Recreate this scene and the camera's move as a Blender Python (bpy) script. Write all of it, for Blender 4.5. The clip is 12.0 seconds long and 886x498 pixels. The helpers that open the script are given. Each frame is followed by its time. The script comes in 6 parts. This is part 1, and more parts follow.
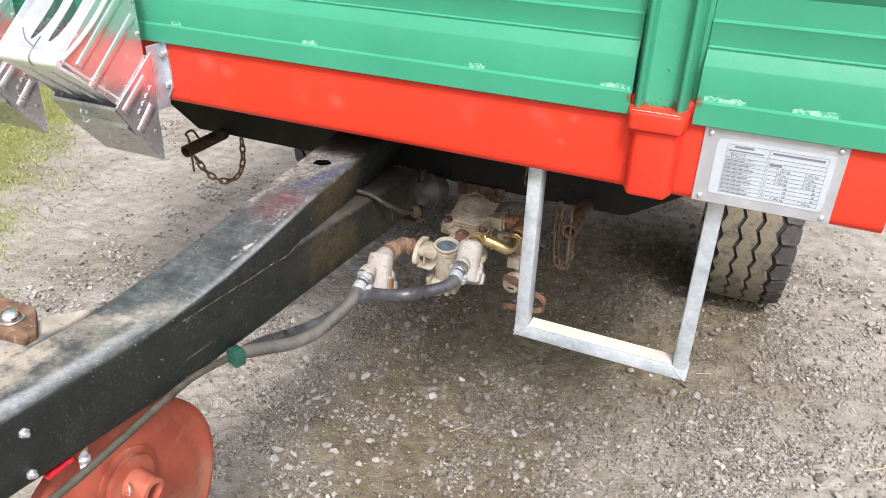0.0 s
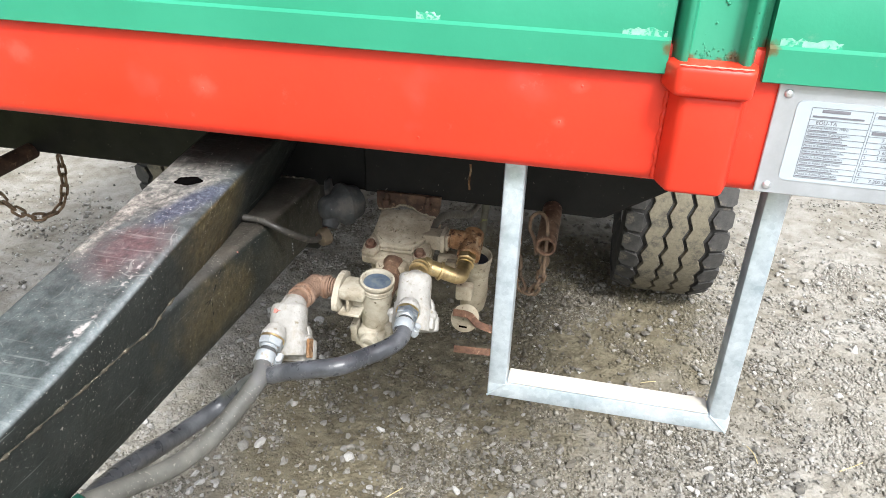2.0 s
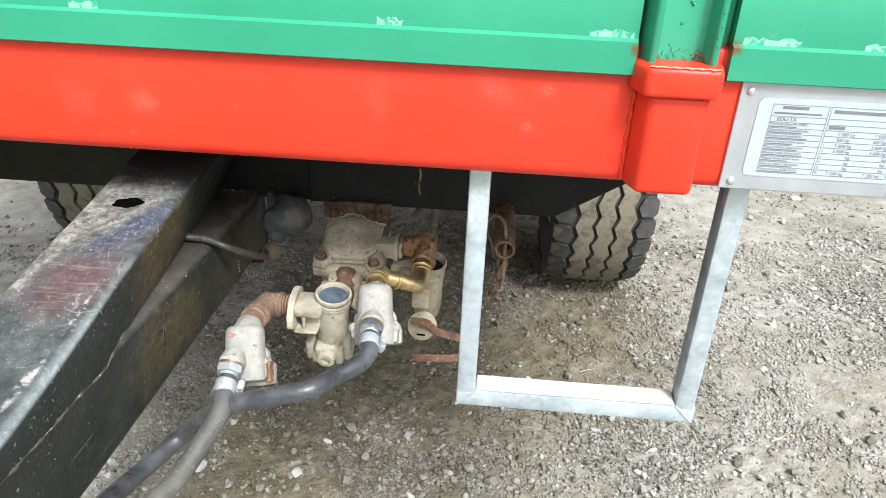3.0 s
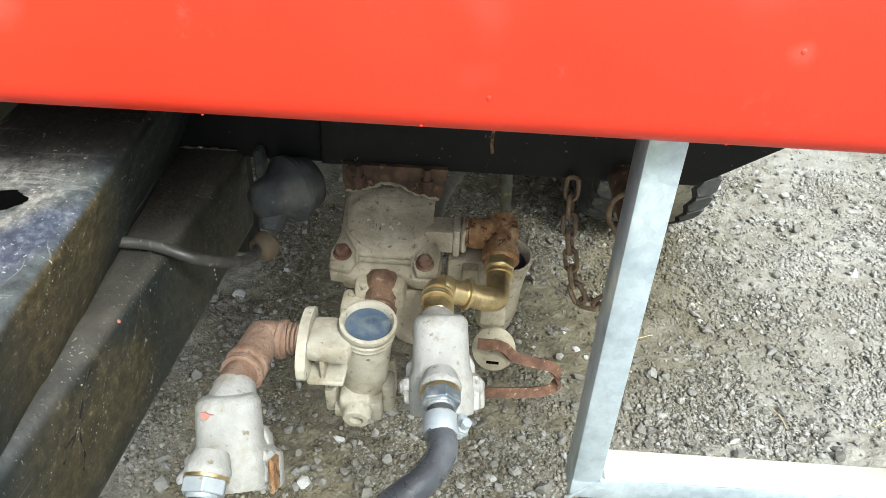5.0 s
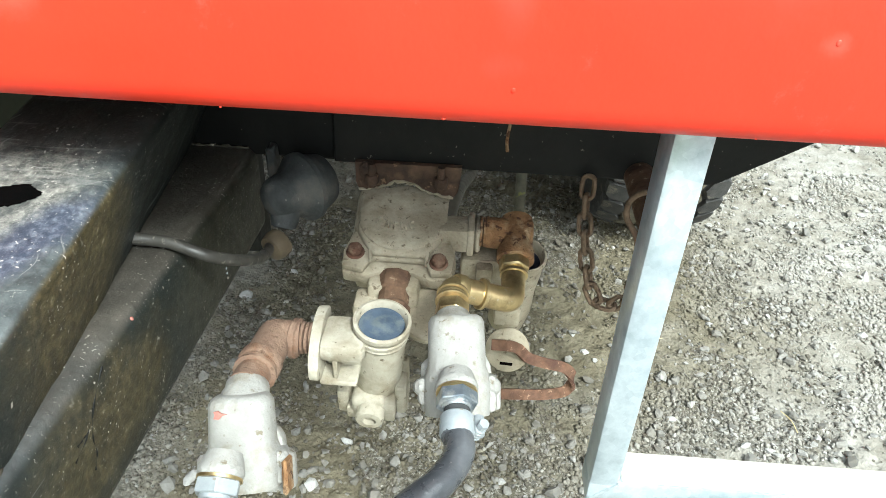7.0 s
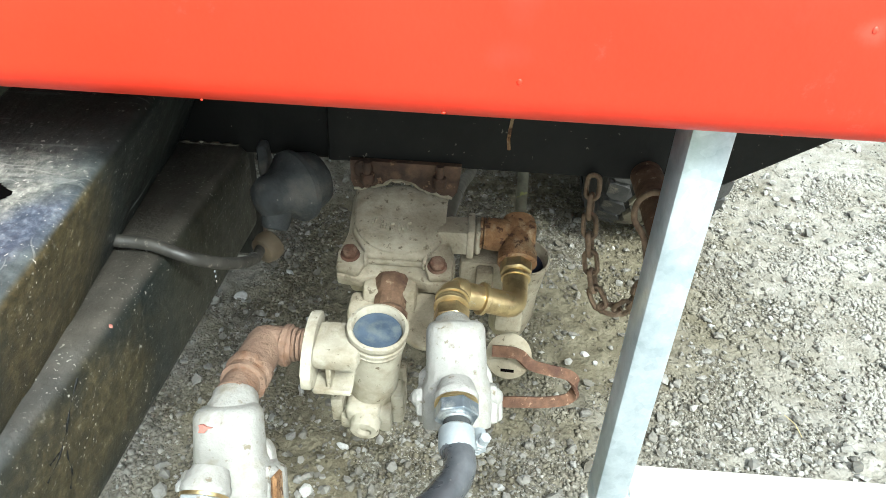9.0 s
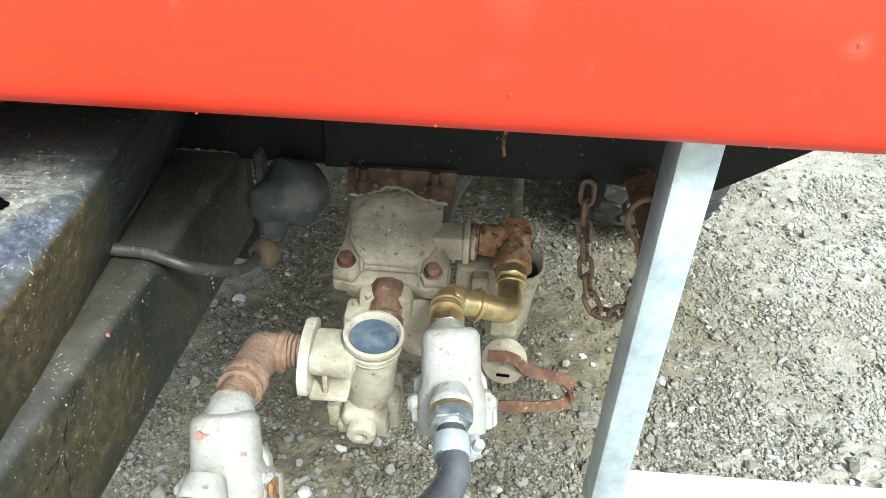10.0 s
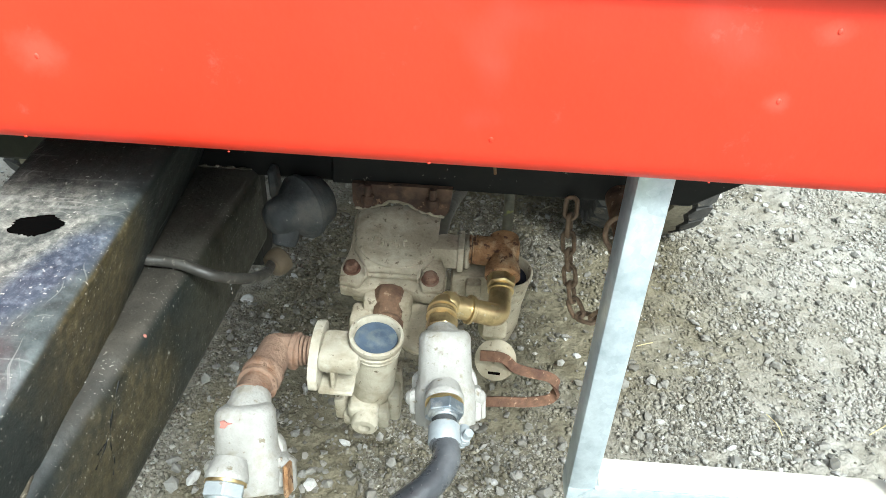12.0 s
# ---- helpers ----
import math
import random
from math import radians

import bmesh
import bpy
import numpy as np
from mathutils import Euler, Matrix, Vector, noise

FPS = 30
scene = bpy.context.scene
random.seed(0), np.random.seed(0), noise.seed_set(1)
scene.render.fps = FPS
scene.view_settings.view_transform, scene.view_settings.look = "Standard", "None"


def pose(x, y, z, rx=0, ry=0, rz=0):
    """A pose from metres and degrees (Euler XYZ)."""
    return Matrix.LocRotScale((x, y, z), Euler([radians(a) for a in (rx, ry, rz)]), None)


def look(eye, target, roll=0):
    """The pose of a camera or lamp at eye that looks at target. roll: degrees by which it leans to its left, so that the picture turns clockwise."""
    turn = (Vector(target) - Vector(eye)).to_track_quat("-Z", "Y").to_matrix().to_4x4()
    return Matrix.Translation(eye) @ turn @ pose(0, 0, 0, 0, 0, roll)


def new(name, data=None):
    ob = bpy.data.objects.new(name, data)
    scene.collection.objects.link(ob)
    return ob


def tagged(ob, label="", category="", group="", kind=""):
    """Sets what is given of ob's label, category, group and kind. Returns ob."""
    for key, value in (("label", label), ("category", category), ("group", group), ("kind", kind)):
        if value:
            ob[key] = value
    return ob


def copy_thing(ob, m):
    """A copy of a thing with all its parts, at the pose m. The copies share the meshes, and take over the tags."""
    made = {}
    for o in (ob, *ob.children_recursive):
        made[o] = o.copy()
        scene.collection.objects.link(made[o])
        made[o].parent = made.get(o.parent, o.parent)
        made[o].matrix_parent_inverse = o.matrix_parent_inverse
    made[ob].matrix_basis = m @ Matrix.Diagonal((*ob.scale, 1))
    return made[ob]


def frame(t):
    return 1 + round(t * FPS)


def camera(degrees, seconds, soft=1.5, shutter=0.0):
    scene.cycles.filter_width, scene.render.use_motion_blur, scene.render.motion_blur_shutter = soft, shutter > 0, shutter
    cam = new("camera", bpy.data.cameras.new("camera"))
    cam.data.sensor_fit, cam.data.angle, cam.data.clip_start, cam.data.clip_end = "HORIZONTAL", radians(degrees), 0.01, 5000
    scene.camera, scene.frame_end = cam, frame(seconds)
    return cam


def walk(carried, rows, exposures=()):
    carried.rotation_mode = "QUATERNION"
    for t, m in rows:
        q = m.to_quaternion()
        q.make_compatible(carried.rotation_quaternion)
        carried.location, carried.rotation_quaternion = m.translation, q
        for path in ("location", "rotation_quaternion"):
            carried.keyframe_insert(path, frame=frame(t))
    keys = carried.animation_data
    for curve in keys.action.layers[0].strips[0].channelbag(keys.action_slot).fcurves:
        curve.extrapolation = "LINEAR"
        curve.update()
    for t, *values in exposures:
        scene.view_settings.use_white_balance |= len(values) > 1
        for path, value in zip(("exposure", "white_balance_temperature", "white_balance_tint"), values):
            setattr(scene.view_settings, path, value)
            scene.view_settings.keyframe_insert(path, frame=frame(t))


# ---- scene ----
cam = camera(63.2, 12.0, soft=0.5)
PATH = [
    (0, (0.05, 0.029, 1.343), (-0.656, 1.636, 0.384), 1.7),
    (0.5, (-0.04, 0.186, 1.258), (-0.707, 1.809, 0.297), 1.7),
    (1, (-0.1, 0.263, 1.229), (-0.593, 1.953, 0.281), 2.0),
    (1.5, (-0.155, 0.268, 1.209), (-0.575, 1.981, 0.267), 2.1),
    (2, (-0.177, 0.313, 1.204), (-0.513, 2.044, 0.259), 2.1),
    (2.5, (-0.211, 0.361, 1.191), (-0.461, 2.11, 0.254), 2.3),
    (2.7, (-0.224, 0.325, 1.208), (-0.363, 2.088, 0.276), 2.4),
    (4.3, (-0.316, 0.559, 1.152), (-0.355, 2.218, 0.036), 2.7),
    (4.5, (-0.334, 0.617, 1.132), (-0.372, 2.273, 0.011), 2.8),
    (5, (-0.354, 0.681, 1.093), (-0.398, 2.313, -0.063), 2.7),
    (5.5, (-0.366, 0.686, 1.07), (-0.415, 2.321, -0.08), 2.7),
    (6, (-0.381, 0.686, 1.063), (-0.433, 2.322, -0.086), 2.6),
    (6.5, (-0.382, 0.683, 1.073), (-0.438, 2.319, -0.076), 2.7),
    (7, (-0.363, 0.685, 1.085), (-0.419, 2.321, -0.064), 2.7),
    (7.2, (-0.359, 0.684, 1.087), (-0.414, 2.322, -0.059), 2.7),
    (9, (-0.365, 0.709, 1.071), (-0.414, 2.345, -0.079), 2.9),
    (9.5, (-0.367, 0.709, 1.072), (-0.413, 2.346, -0.076), 2.9),
    (10, (-0.362, 0.709, 1.078), (-0.409, 2.344, -0.072), 2.8),
    (10.5, (-0.369, 0.696, 1.092), (-0.413, 2.332, -0.058), 2.9),
    (11, (-0.369, 0.679, 1.108), (-0.41, 2.314, -0.043), 2.8),
    (11.5, (-0.364, 0.675, 1.114), (-0.407, 2.309, -0.038), 2.9),
    (12, (-0.355, 0.662, 1.124), (-0.41, 2.295, -0.029), 2.9),
]
EXPOSURES = [(0.0, 1.0, 6500, 17), (0.5, 1.22, 6250, 13), (1.0, 1.24, 6250, 11), (2.5, 1.22, 6200, 8), (4.3, 1.16, 6100, 3), (6.0, 1.34, 5980, -1), (9.0, 1.52, 5960, -3), (10.5, 1.48, 5960, -3), (12.0, 1.4, 5950, -2)]
walk(cam, [(t, look(eye, target, roll)) for t, eye, target, roll in PATH], EXPOSURES)

# ---- daylight: bright overcast sky ----
world = bpy.data.worlds.new("overcast_sky")
scene.world = world
world.use_nodes = True
wn, wl = world.node_tree.nodes, world.node_tree.links
sky = wn.new("ShaderNodeTexSky")
sky.sky_type, sky.sun_disc = "NISHITA", False
sky.sun_elevation, sky.sun_rotation = radians(50), radians(150)
sky.dust_density, sky.air_density, sky.ozone_density = 4.0, 1.0, 1.0
veil = wn.new("ShaderNodeHueSaturation")
veil.inputs["Saturation"].default_value = 0.3
wl.new(sky.outputs[0], veil.inputs["Color"])
# overcast: dimmer towards the horizon
place = wn.new("ShaderNodeTexCoord")
split = wn.new("ShaderNodeSeparateXYZ")
wl.new(place.outputs["Generated"], split.inputs[0])
fall = wn.new("ShaderNodeMapRange")
for key, v in (("From Min", 0.0), ("From Max", 1.0), ("To Min", 0.5), ("To Max", 1.45)):
    fall.inputs[key].default_value = v
wl.new(split.outputs["Z"], fall.inputs["Value"])
dim = wn.new("ShaderNodeVectorMath")
dim.operation = "SCALE"
wl.new(veil.outputs[0], dim.inputs[0])
wl.new(fall.outputs[0], dim.inputs["Scale"])
wl.new(dim.outputs[0], wn["Background"].inputs["Color"])
wn["Background"].inputs["Strength"].default_value = 0.15
sun_data = bpy.data.lights.new("sun", "SUN")
sun_data.energy, sun_data.angle, sun_data.color = 1.5, radians(8), (1.0, 0.97, 0.93)
sun = new("sun", sun_data)
SUN_EL, SUN_AZ = radians(50), radians(150)
sun.matrix_world = look((0, 0, 0), (-math.sin(SUN_AZ) * math.cos(SUN_EL), -math.cos(SUN_AZ) * math.cos(SUN_EL), -math.sin(SUN_EL)))
sun.location = (2, -4, 6)

# ---- materials ----
def tree_of(name):
    m = bpy.data.materials.new(name)
    m.use_nodes = True
    t = m.node_tree
    return m, t, t.nodes["Principled BSDF"]


def node(t, kind, **props):
    n = t.nodes.new(kind)
    for key, value in props.items():
        n.inputs[key.replace("_", " ")].default_value = value
    return n


def coords(t, kind="Object"):
    return t.nodes.new("ShaderNodeTexCoord").outputs[kind]


def noise_of(t, co, scale, detail=4.0, rough=0.55, stretch=None):
    if stretch:
        mp = t.nodes.new("ShaderNodeMapping")
        mp.inputs["Scale"].default_value = stretch
        t.links.new(co, mp.inputs["Vector"])
        co = mp.outputs[0]
    n = node(t, "ShaderNodeTexNoise", Scale=scale, Detail=detail, Roughness=rough)
    t.links.new(co, n.inputs["Vector"])
    return n.outputs["Fac"]


def ramp(t, fac, stops):
    r = t.nodes.new("ShaderNodeValToRGB")
    e = r.color_ramp.elements
    while len(e) < len(stops):
        e.new(0.5)
    for el, (p, c) in zip(e, stops):
        el.position = p
        el.color = (*c, 1) if not isinstance(c, (int, float)) else (c, c, c, 1)
    t.links.new(fac, r.inputs[0])
    return r.outputs[0]


def mix(t, fac, a, b):
    m = t.nodes.new("ShaderNodeMix")
    m.data_type = "RGBA"
    for sock, v in ((m.inputs[0], fac), (m.inputs[6], a), (m.inputs[7], b)):
        if isinstance(v, bpy.types.NodeSocket):
            t.links.new(v, sock)
        elif isinstance(v, (int, float)):
            sock.default_value = v
        else:
            sock.default_value = (*v, 1)
    return m.outputs[2]


def bump(t, p, height, strength, dist=0.002):
    b = node(t, "ShaderNodeBump", Strength=strength, Distance=dist)
    t.links.new(height, b.inputs["Height"])
    t.links.new(b.outputs[0], p.inputs["Normal"])


def surface(name, a, b, rough=(0.4, 0.6), metal=0.0, scale=20.0, spots=None, spot_scale=60.0, spot_cut=(0.62, 0.68),
            patch=None, patch_scale=6.0, patch_cut=(0.5, 0.65), bump_scale=150.0, bump_strength=0.2, coat=0.0, stretch=None, spec=0.5):
    """A worn surface: two tones, larger patches of a third, small spots of a fourth, fine relief."""
    m, t, p = tree_of(name)
    co = coords(t)
    grain = noise_of(t, co, scale, 6, 0.6, stretch)
    col = ramp(t, grain, [(0.3, a), (0.7, b)])
    if patch:
        col = mix(t, ramp(t, noise_of(t, co, patch_scale, 5, 0.65), [(patch_cut[0], 0.0), (patch_cut[1], 1.0)]), col, patch)
    if spots:
        col = mix(t, ramp(t, noise_of(t, co, spot_scale, 3, 0.6), [(spot_cut[0], 0.0), (spot_cut[1], 1.0)]), col, spots)
    t.links.new(col, p.inputs["Base Color"])
    r = ramp(t, noise_of(t, co, scale * 1.7, 5, 0.6), [(0.3, rough[0]), (0.7, rough[1])])
    t.links.new(r, p.inputs["Roughness"])
    p.inputs["Metallic"].default_value = metal
    p.inputs["Coat Weight"].default_value = coat
    p.inputs["Coat Roughness"].default_value = 0.15
    p.inputs["Specular IOR Level"].default_value = spec
    bump(t, p, noise_of(t, co, bump_scale, 5, 0.6), bump_strength)
    return m


# ---- shapes ----
def part(name, bm, material, parent=None, label="", smooth=None):
    """Links a bmesh, made in world coordinates, as one mesh under a thing or part."""
    me = bpy.data.meshes.new(name)
    base = parent
    while base is not None and base.parent is not None:
        base = base.parent
    if base is not None:
        bm.transform(Matrix.Translation(-Vector(base.location)))
    bmesh.ops.recalc_face_normals(bm, faces=bm.faces)
    bm.to_mesh(me)
    bm.free()
    me.materials.append(material)
    if smooth is not None:
        me.shade_smooth()
        me.set_sharp_from_angle(angle=radians(smooth))
    ob = new(name, me)
    ob.parent = parent
    if label:
        tagged(ob, label)
    return ob


def thing(name, loc, label, category, group="", kind=""):
    ob = new(name)
    ob.location = loc
    ob.empty_display_size = 0.05
    return tagged(ob, label, category, group, kind)


def bevelled(bm, geom_edges, r, seg=2):
    bmesh.ops.bevel(bm, geom=geom_edges, offset=r, segments=seg, profile=0.5, affect="EDGES", clamp_overlap=True)


def box(bm, x0, x1, y0, y1, z0, z1, r=0.0, seg=2, m=None):
    made = bmesh.ops.create_cube(bm, size=1.0, matrix=Matrix.LocRotScale(((x0 + x1) / 2, (y0 + y1) / 2, (z0 + z1) / 2), None, (x1 - x0, y1 - y0, z1 - z0)))
    vs = made["verts"]
    if m is not None:
        bmesh.ops.transform(bm, matrix=m, verts=vs)
    if r:
        bevelled(bm, list({e for v in vs for e in v.link_edges}), r, seg)


def prism(bm, pts, axis, a, b, r=0.0, seg=2, m=None):
    """A polygon pushed along an axis from a to b. pts: the other two coordinates in xyz order."""
    def put(p, w):
        q = list(p)
        q.insert("xyz".index(axis), w)
        return q
    lo = [bm.verts.new(put(p, a)) for p in pts]
    hi = [bm.verts.new(put(p, b)) for p in pts]
    fs = [bm.faces.new(lo), bm.faces.new(hi[::-1])]
    n = len(pts)
    for i in range(n):
        fs.append(bm.faces.new((lo[i], hi[i], hi[(i + 1) % n], lo[(i + 1) % n])))
    if m is not None:
        bmesh.ops.transform(bm, matrix=m, verts=lo + hi)
    if r:
        bevelled(bm, list({e for f in fs for e in f.edges}), r, seg)


def frame_of(axis):
    z = Vector(axis).normalized()
    x = z.orthogonal().normalized()
    return Matrix((x, z.cross(x), z)).transposed().to_4x4()


def lathe(bm, p0, axis, profile, seg=24, close=True):
    """A turned body: profile of (distance along the axis, radius)."""
    m = Matrix.Translation(p0) @ frame_of(axis)
    rings = []
    for d, r in profile:
        rings.append([bm.verts.new(m @ Vector((r * math.cos(2 * math.pi * i / seg), r * math.sin(2 * math.pi * i / seg), d))) for i in range(seg)])
    for a, b in zip(rings, rings[1:]):
        for i in range(seg):
            bm.faces.new((a[i], a[(i + 1) % seg], b[(i + 1) % seg], b[i]))
    if close:
        bm.faces.new(rings[0][::-1])
        bm.faces.new(rings[-1])


def rod(bm, p0, p1, r, seg=12, r1=None):
    d = Vector(p1) - Vector(p0)
    lathe(bm, p0, d, [(0, r), (d.length, r if r1 is None else r1)], seg)


def spline(pts, n=10):
    """Points along a smooth line through the given ones."""
    ps = [Vector(p) for p in pts]
    ps = [ps[0] * 2 - ps[1]] + ps + [ps[-1] * 2 - ps[-2]]
    out = []
    for i in range(1, len(ps) - 2):
        a, b, c, d = ps[i - 1:i + 3]
        for k in range(n):
            u = k / n
            out.append(0.5 * (2 * b + (c - a) * u + (2 * a - 5 * b + 4 * c - d) * u * u + (3 * b - a - 3 * c + d) * u ** 3))
    out.append(ps[-2])
    return out


def sweep(bm, line, r, seg=12, caps=True, flat=1.0):
    """A round bar along a line; r is a radius or a function of 0..1."""
    n = len(line)
    up = None
    rings = []
    for i, p in enumerate(line):
        d = (line[min(i + 1, n - 1)] - line[max(i - 1, 0)]).normalized()
        if up is None:
            up = d.orthogonal().normalized()
        up = (up - d * up.dot(d)).normalized()
        side = d.cross(up)
        rr = r(i / (n - 1)) if callable(r) else r
        rings.append([bm.verts.new(p + (up * math.cos(2 * math.pi * k / seg) + side * flat * math.sin(2 * math.pi * k / seg)) * rr) for k in range(seg)])
    for a, b in zip(rings, rings[1:]):
        for i in range(seg):
            bm.faces.new((a[i], a[(i + 1) % seg], b[(i + 1) % seg], b[i]))
    if caps:
        bm.faces.new(rings[0][::-1])
        bm.faces.new(rings[-1])


def hexnut(bm, p, axis, across, h, r=0.0):
    m = Matrix.Translation(p) @ frame_of(axis)
    made = bmesh.ops.create_cone(bm, cap_ends=True, segments=6, radius1=across / 1.732, radius2=across / 1.732, depth=h, matrix=m @ Matrix.Translation((0, 0, h / 2)))
    if r:
        bevelled(bm, list({e for v in made["verts"] for e in v.link_edges}), r, 1)


def paint(name, base, dark, rough=(0.25, 0.4), spots=None, spot_cut=(0.72, 0.76), coat=0.25, relief=0.12, smudges=(), rusty=()):
    """Brushed-on gloss paint: faint broad tone, runs and orange peel, a few chips."""
    m, t, p = tree_of(name)
    co = coords(t)
    col = mix(t, ramp(t, noise_of(t, co, 5, 6, 0.65), [(0.3, 0.0), (0.75, 1.0)]), base, dark)
    if spots:
        col = mix(t, ramp(t, noise_of(t, co, 55, 2, 0.5), [(spot_cut[0], 0.0), (spot_cut[1], 1.0)]), col, spots)
    bleached = tuple(min(1.0, c * 0.8 + 0.13) for c in base)
    col = mix(t, ramp(t, noise_of(t, co, 11, 3, 0.5), [(0.64, 0.0), (0.76, 0.16)]), col, bleached)
    for centre, size in smudges:
        rubbed = stain(t, co, centre, (size, 0.05, size * 0.8), 0, 0.7, 0.7, 90)
        col = mix(t, math_node(t, "MULTIPLY", rubbed, 0.11), col, (0.72, 0.3, 0.24))
    for centre, size in rusty:
        seep = stain(t, co, centre, (size, 0.05, size), 0, 0.6, 0.8, 140)
        col = mix(t, math_node(t, "MULTIPLY", seep, 0.85), col, (0.13, 0.065, 0.02))
    dust = ramp(t, noise_of(t, co, 26, 7, 0.75), [(0.62, 0.0), (0.95, 0.35)])
    col = mix(t, dust, col, (0.45, 0.42, 0.36))
    t.links.new(col, p.inputs["Base Color"])
    t.links.new(ramp(t, noise_of(t, co, 9, 6, 0.7), [(0.3, rough[0]), (0.75, rough[1])]), p.inputs["Roughness"])
    p.inputs["Coat Weight"].default_value = coat
    p.inputs["Coat Roughness"].default_value = 0.2
    p.inputs["Specular IOR Level"].default_value = 0.35
    peel = node(t, "ShaderNodeMath")
    peel.operation = "ADD"
    t.links.new(noise_of(t, co, 14, 3, 0.5), peel.inputs[0])
    fine = node(t, "ShaderNodeMath")
    fine.operation = "MULTIPLY"
    fine.inputs[1].default_value = 0.12
    t.links.new(noise_of(t, co, 230, 3, 0.5), fine.inputs[0])
    t.links.new(fine.outputs[0], peel.inputs[1])
    bump(t, p, peel.outputs[0], relief, 0.01)
    return m


def galvanised(name, a=(0.42, 0.45, 0.47), b=(0.62, 0.65, 0.67), rough=(0.28, 0.5), spangle=70, metal=0.75, flake=0.12):
    m, t, p = tree_of(name)
    co = coords(t)
    v = node(t, "ShaderNodeTexVoronoi", Scale=spangle)
    t.links.new(co, v.inputs["Vector"])
    cells = t.nodes.new("ShaderNodeSeparateColor")
    t.links.new(v.outputs["Color"], cells.inputs[0])
    cloud = noise_of(t, co, 22, 6, 0.7)
    both = node(t, "ShaderNodeMath")
    both.operation = "MULTIPLY_ADD"
    both.inputs[1].default_value = flake
    t.links.new(cells.outputs[0], both.inputs[0])
    t.links.new(cloud, both.inputs[2])
    col = ramp(t, both.outputs[0], [(0.35, a), (0.75, b)])
    t.links.new(col, p.inputs["Base Color"])
    t.links.new(ramp(t, both.outputs[0], [(0.4, rough[0]), (0.9, rough[1])]), p.inputs["Roughness"])
    p.inputs["Metallic"].default_value = metal
    bump(t, p, noise_of(t, co, 60, 5, 0.6), 0.12, 0.004)
    return m


def math_node(t, op, a, b=None):
    n = node(t, "ShaderNodeMath")
    n.operation = op
    for sock, v in zip(n.inputs, (a, b)):
        if isinstance(v, bpy.types.NodeSocket):
            t.links.new(v, sock)
        elif v is not None:
            sock.default_value = v
    return n.outputs[0]


def stain(t, co, centre, size, turn=0.0, soft=0.45, ragged=0.5, scale=28.0):
    """0..1 mask of one ragged stain round a point of the surface."""
    mp = t.nodes.new("ShaderNodeMapping")
    mp.vector_type = "TEXTURE"
    mp.inputs["Location"].default_value = centre
    mp.inputs["Rotation"].default_value = (0, 0, radians(turn))
    mp.inputs["Scale"].default_value = size
    t.links.new(co, mp.inputs["Vector"])
    ln = t.nodes.new("ShaderNodeVectorMath")
    ln.operation = "LENGTH"
    t.links.new(mp.outputs[0], ln.inputs[0])
    edge = math_node(t, "MULTIPLY_ADD", noise_of(t, co, scale, 6, 0.7), ragged * 2)
    edge.node.inputs[2].default_value = -ragged
    r = math_node(t, "ADD", ln.outputs["Value"], edge)
    return ramp(t, r, [(1 - soft, 1.0), (1.0, 0.0)])


def specks(t, co, scale, cut, patch_scale, patch_cut):
    dots = ramp(t, noise_of(t, co, scale, 2, 0.5), [(cut, 0.0), (cut + 0.05, 1.0)])
    return math_node(t, "MULTIPLY", dots, ramp(t, noise_of(t, co, patch_scale, 4, 0.6), [(patch_cut, 0.15), (patch_cut + 0.2, 1.0)]))


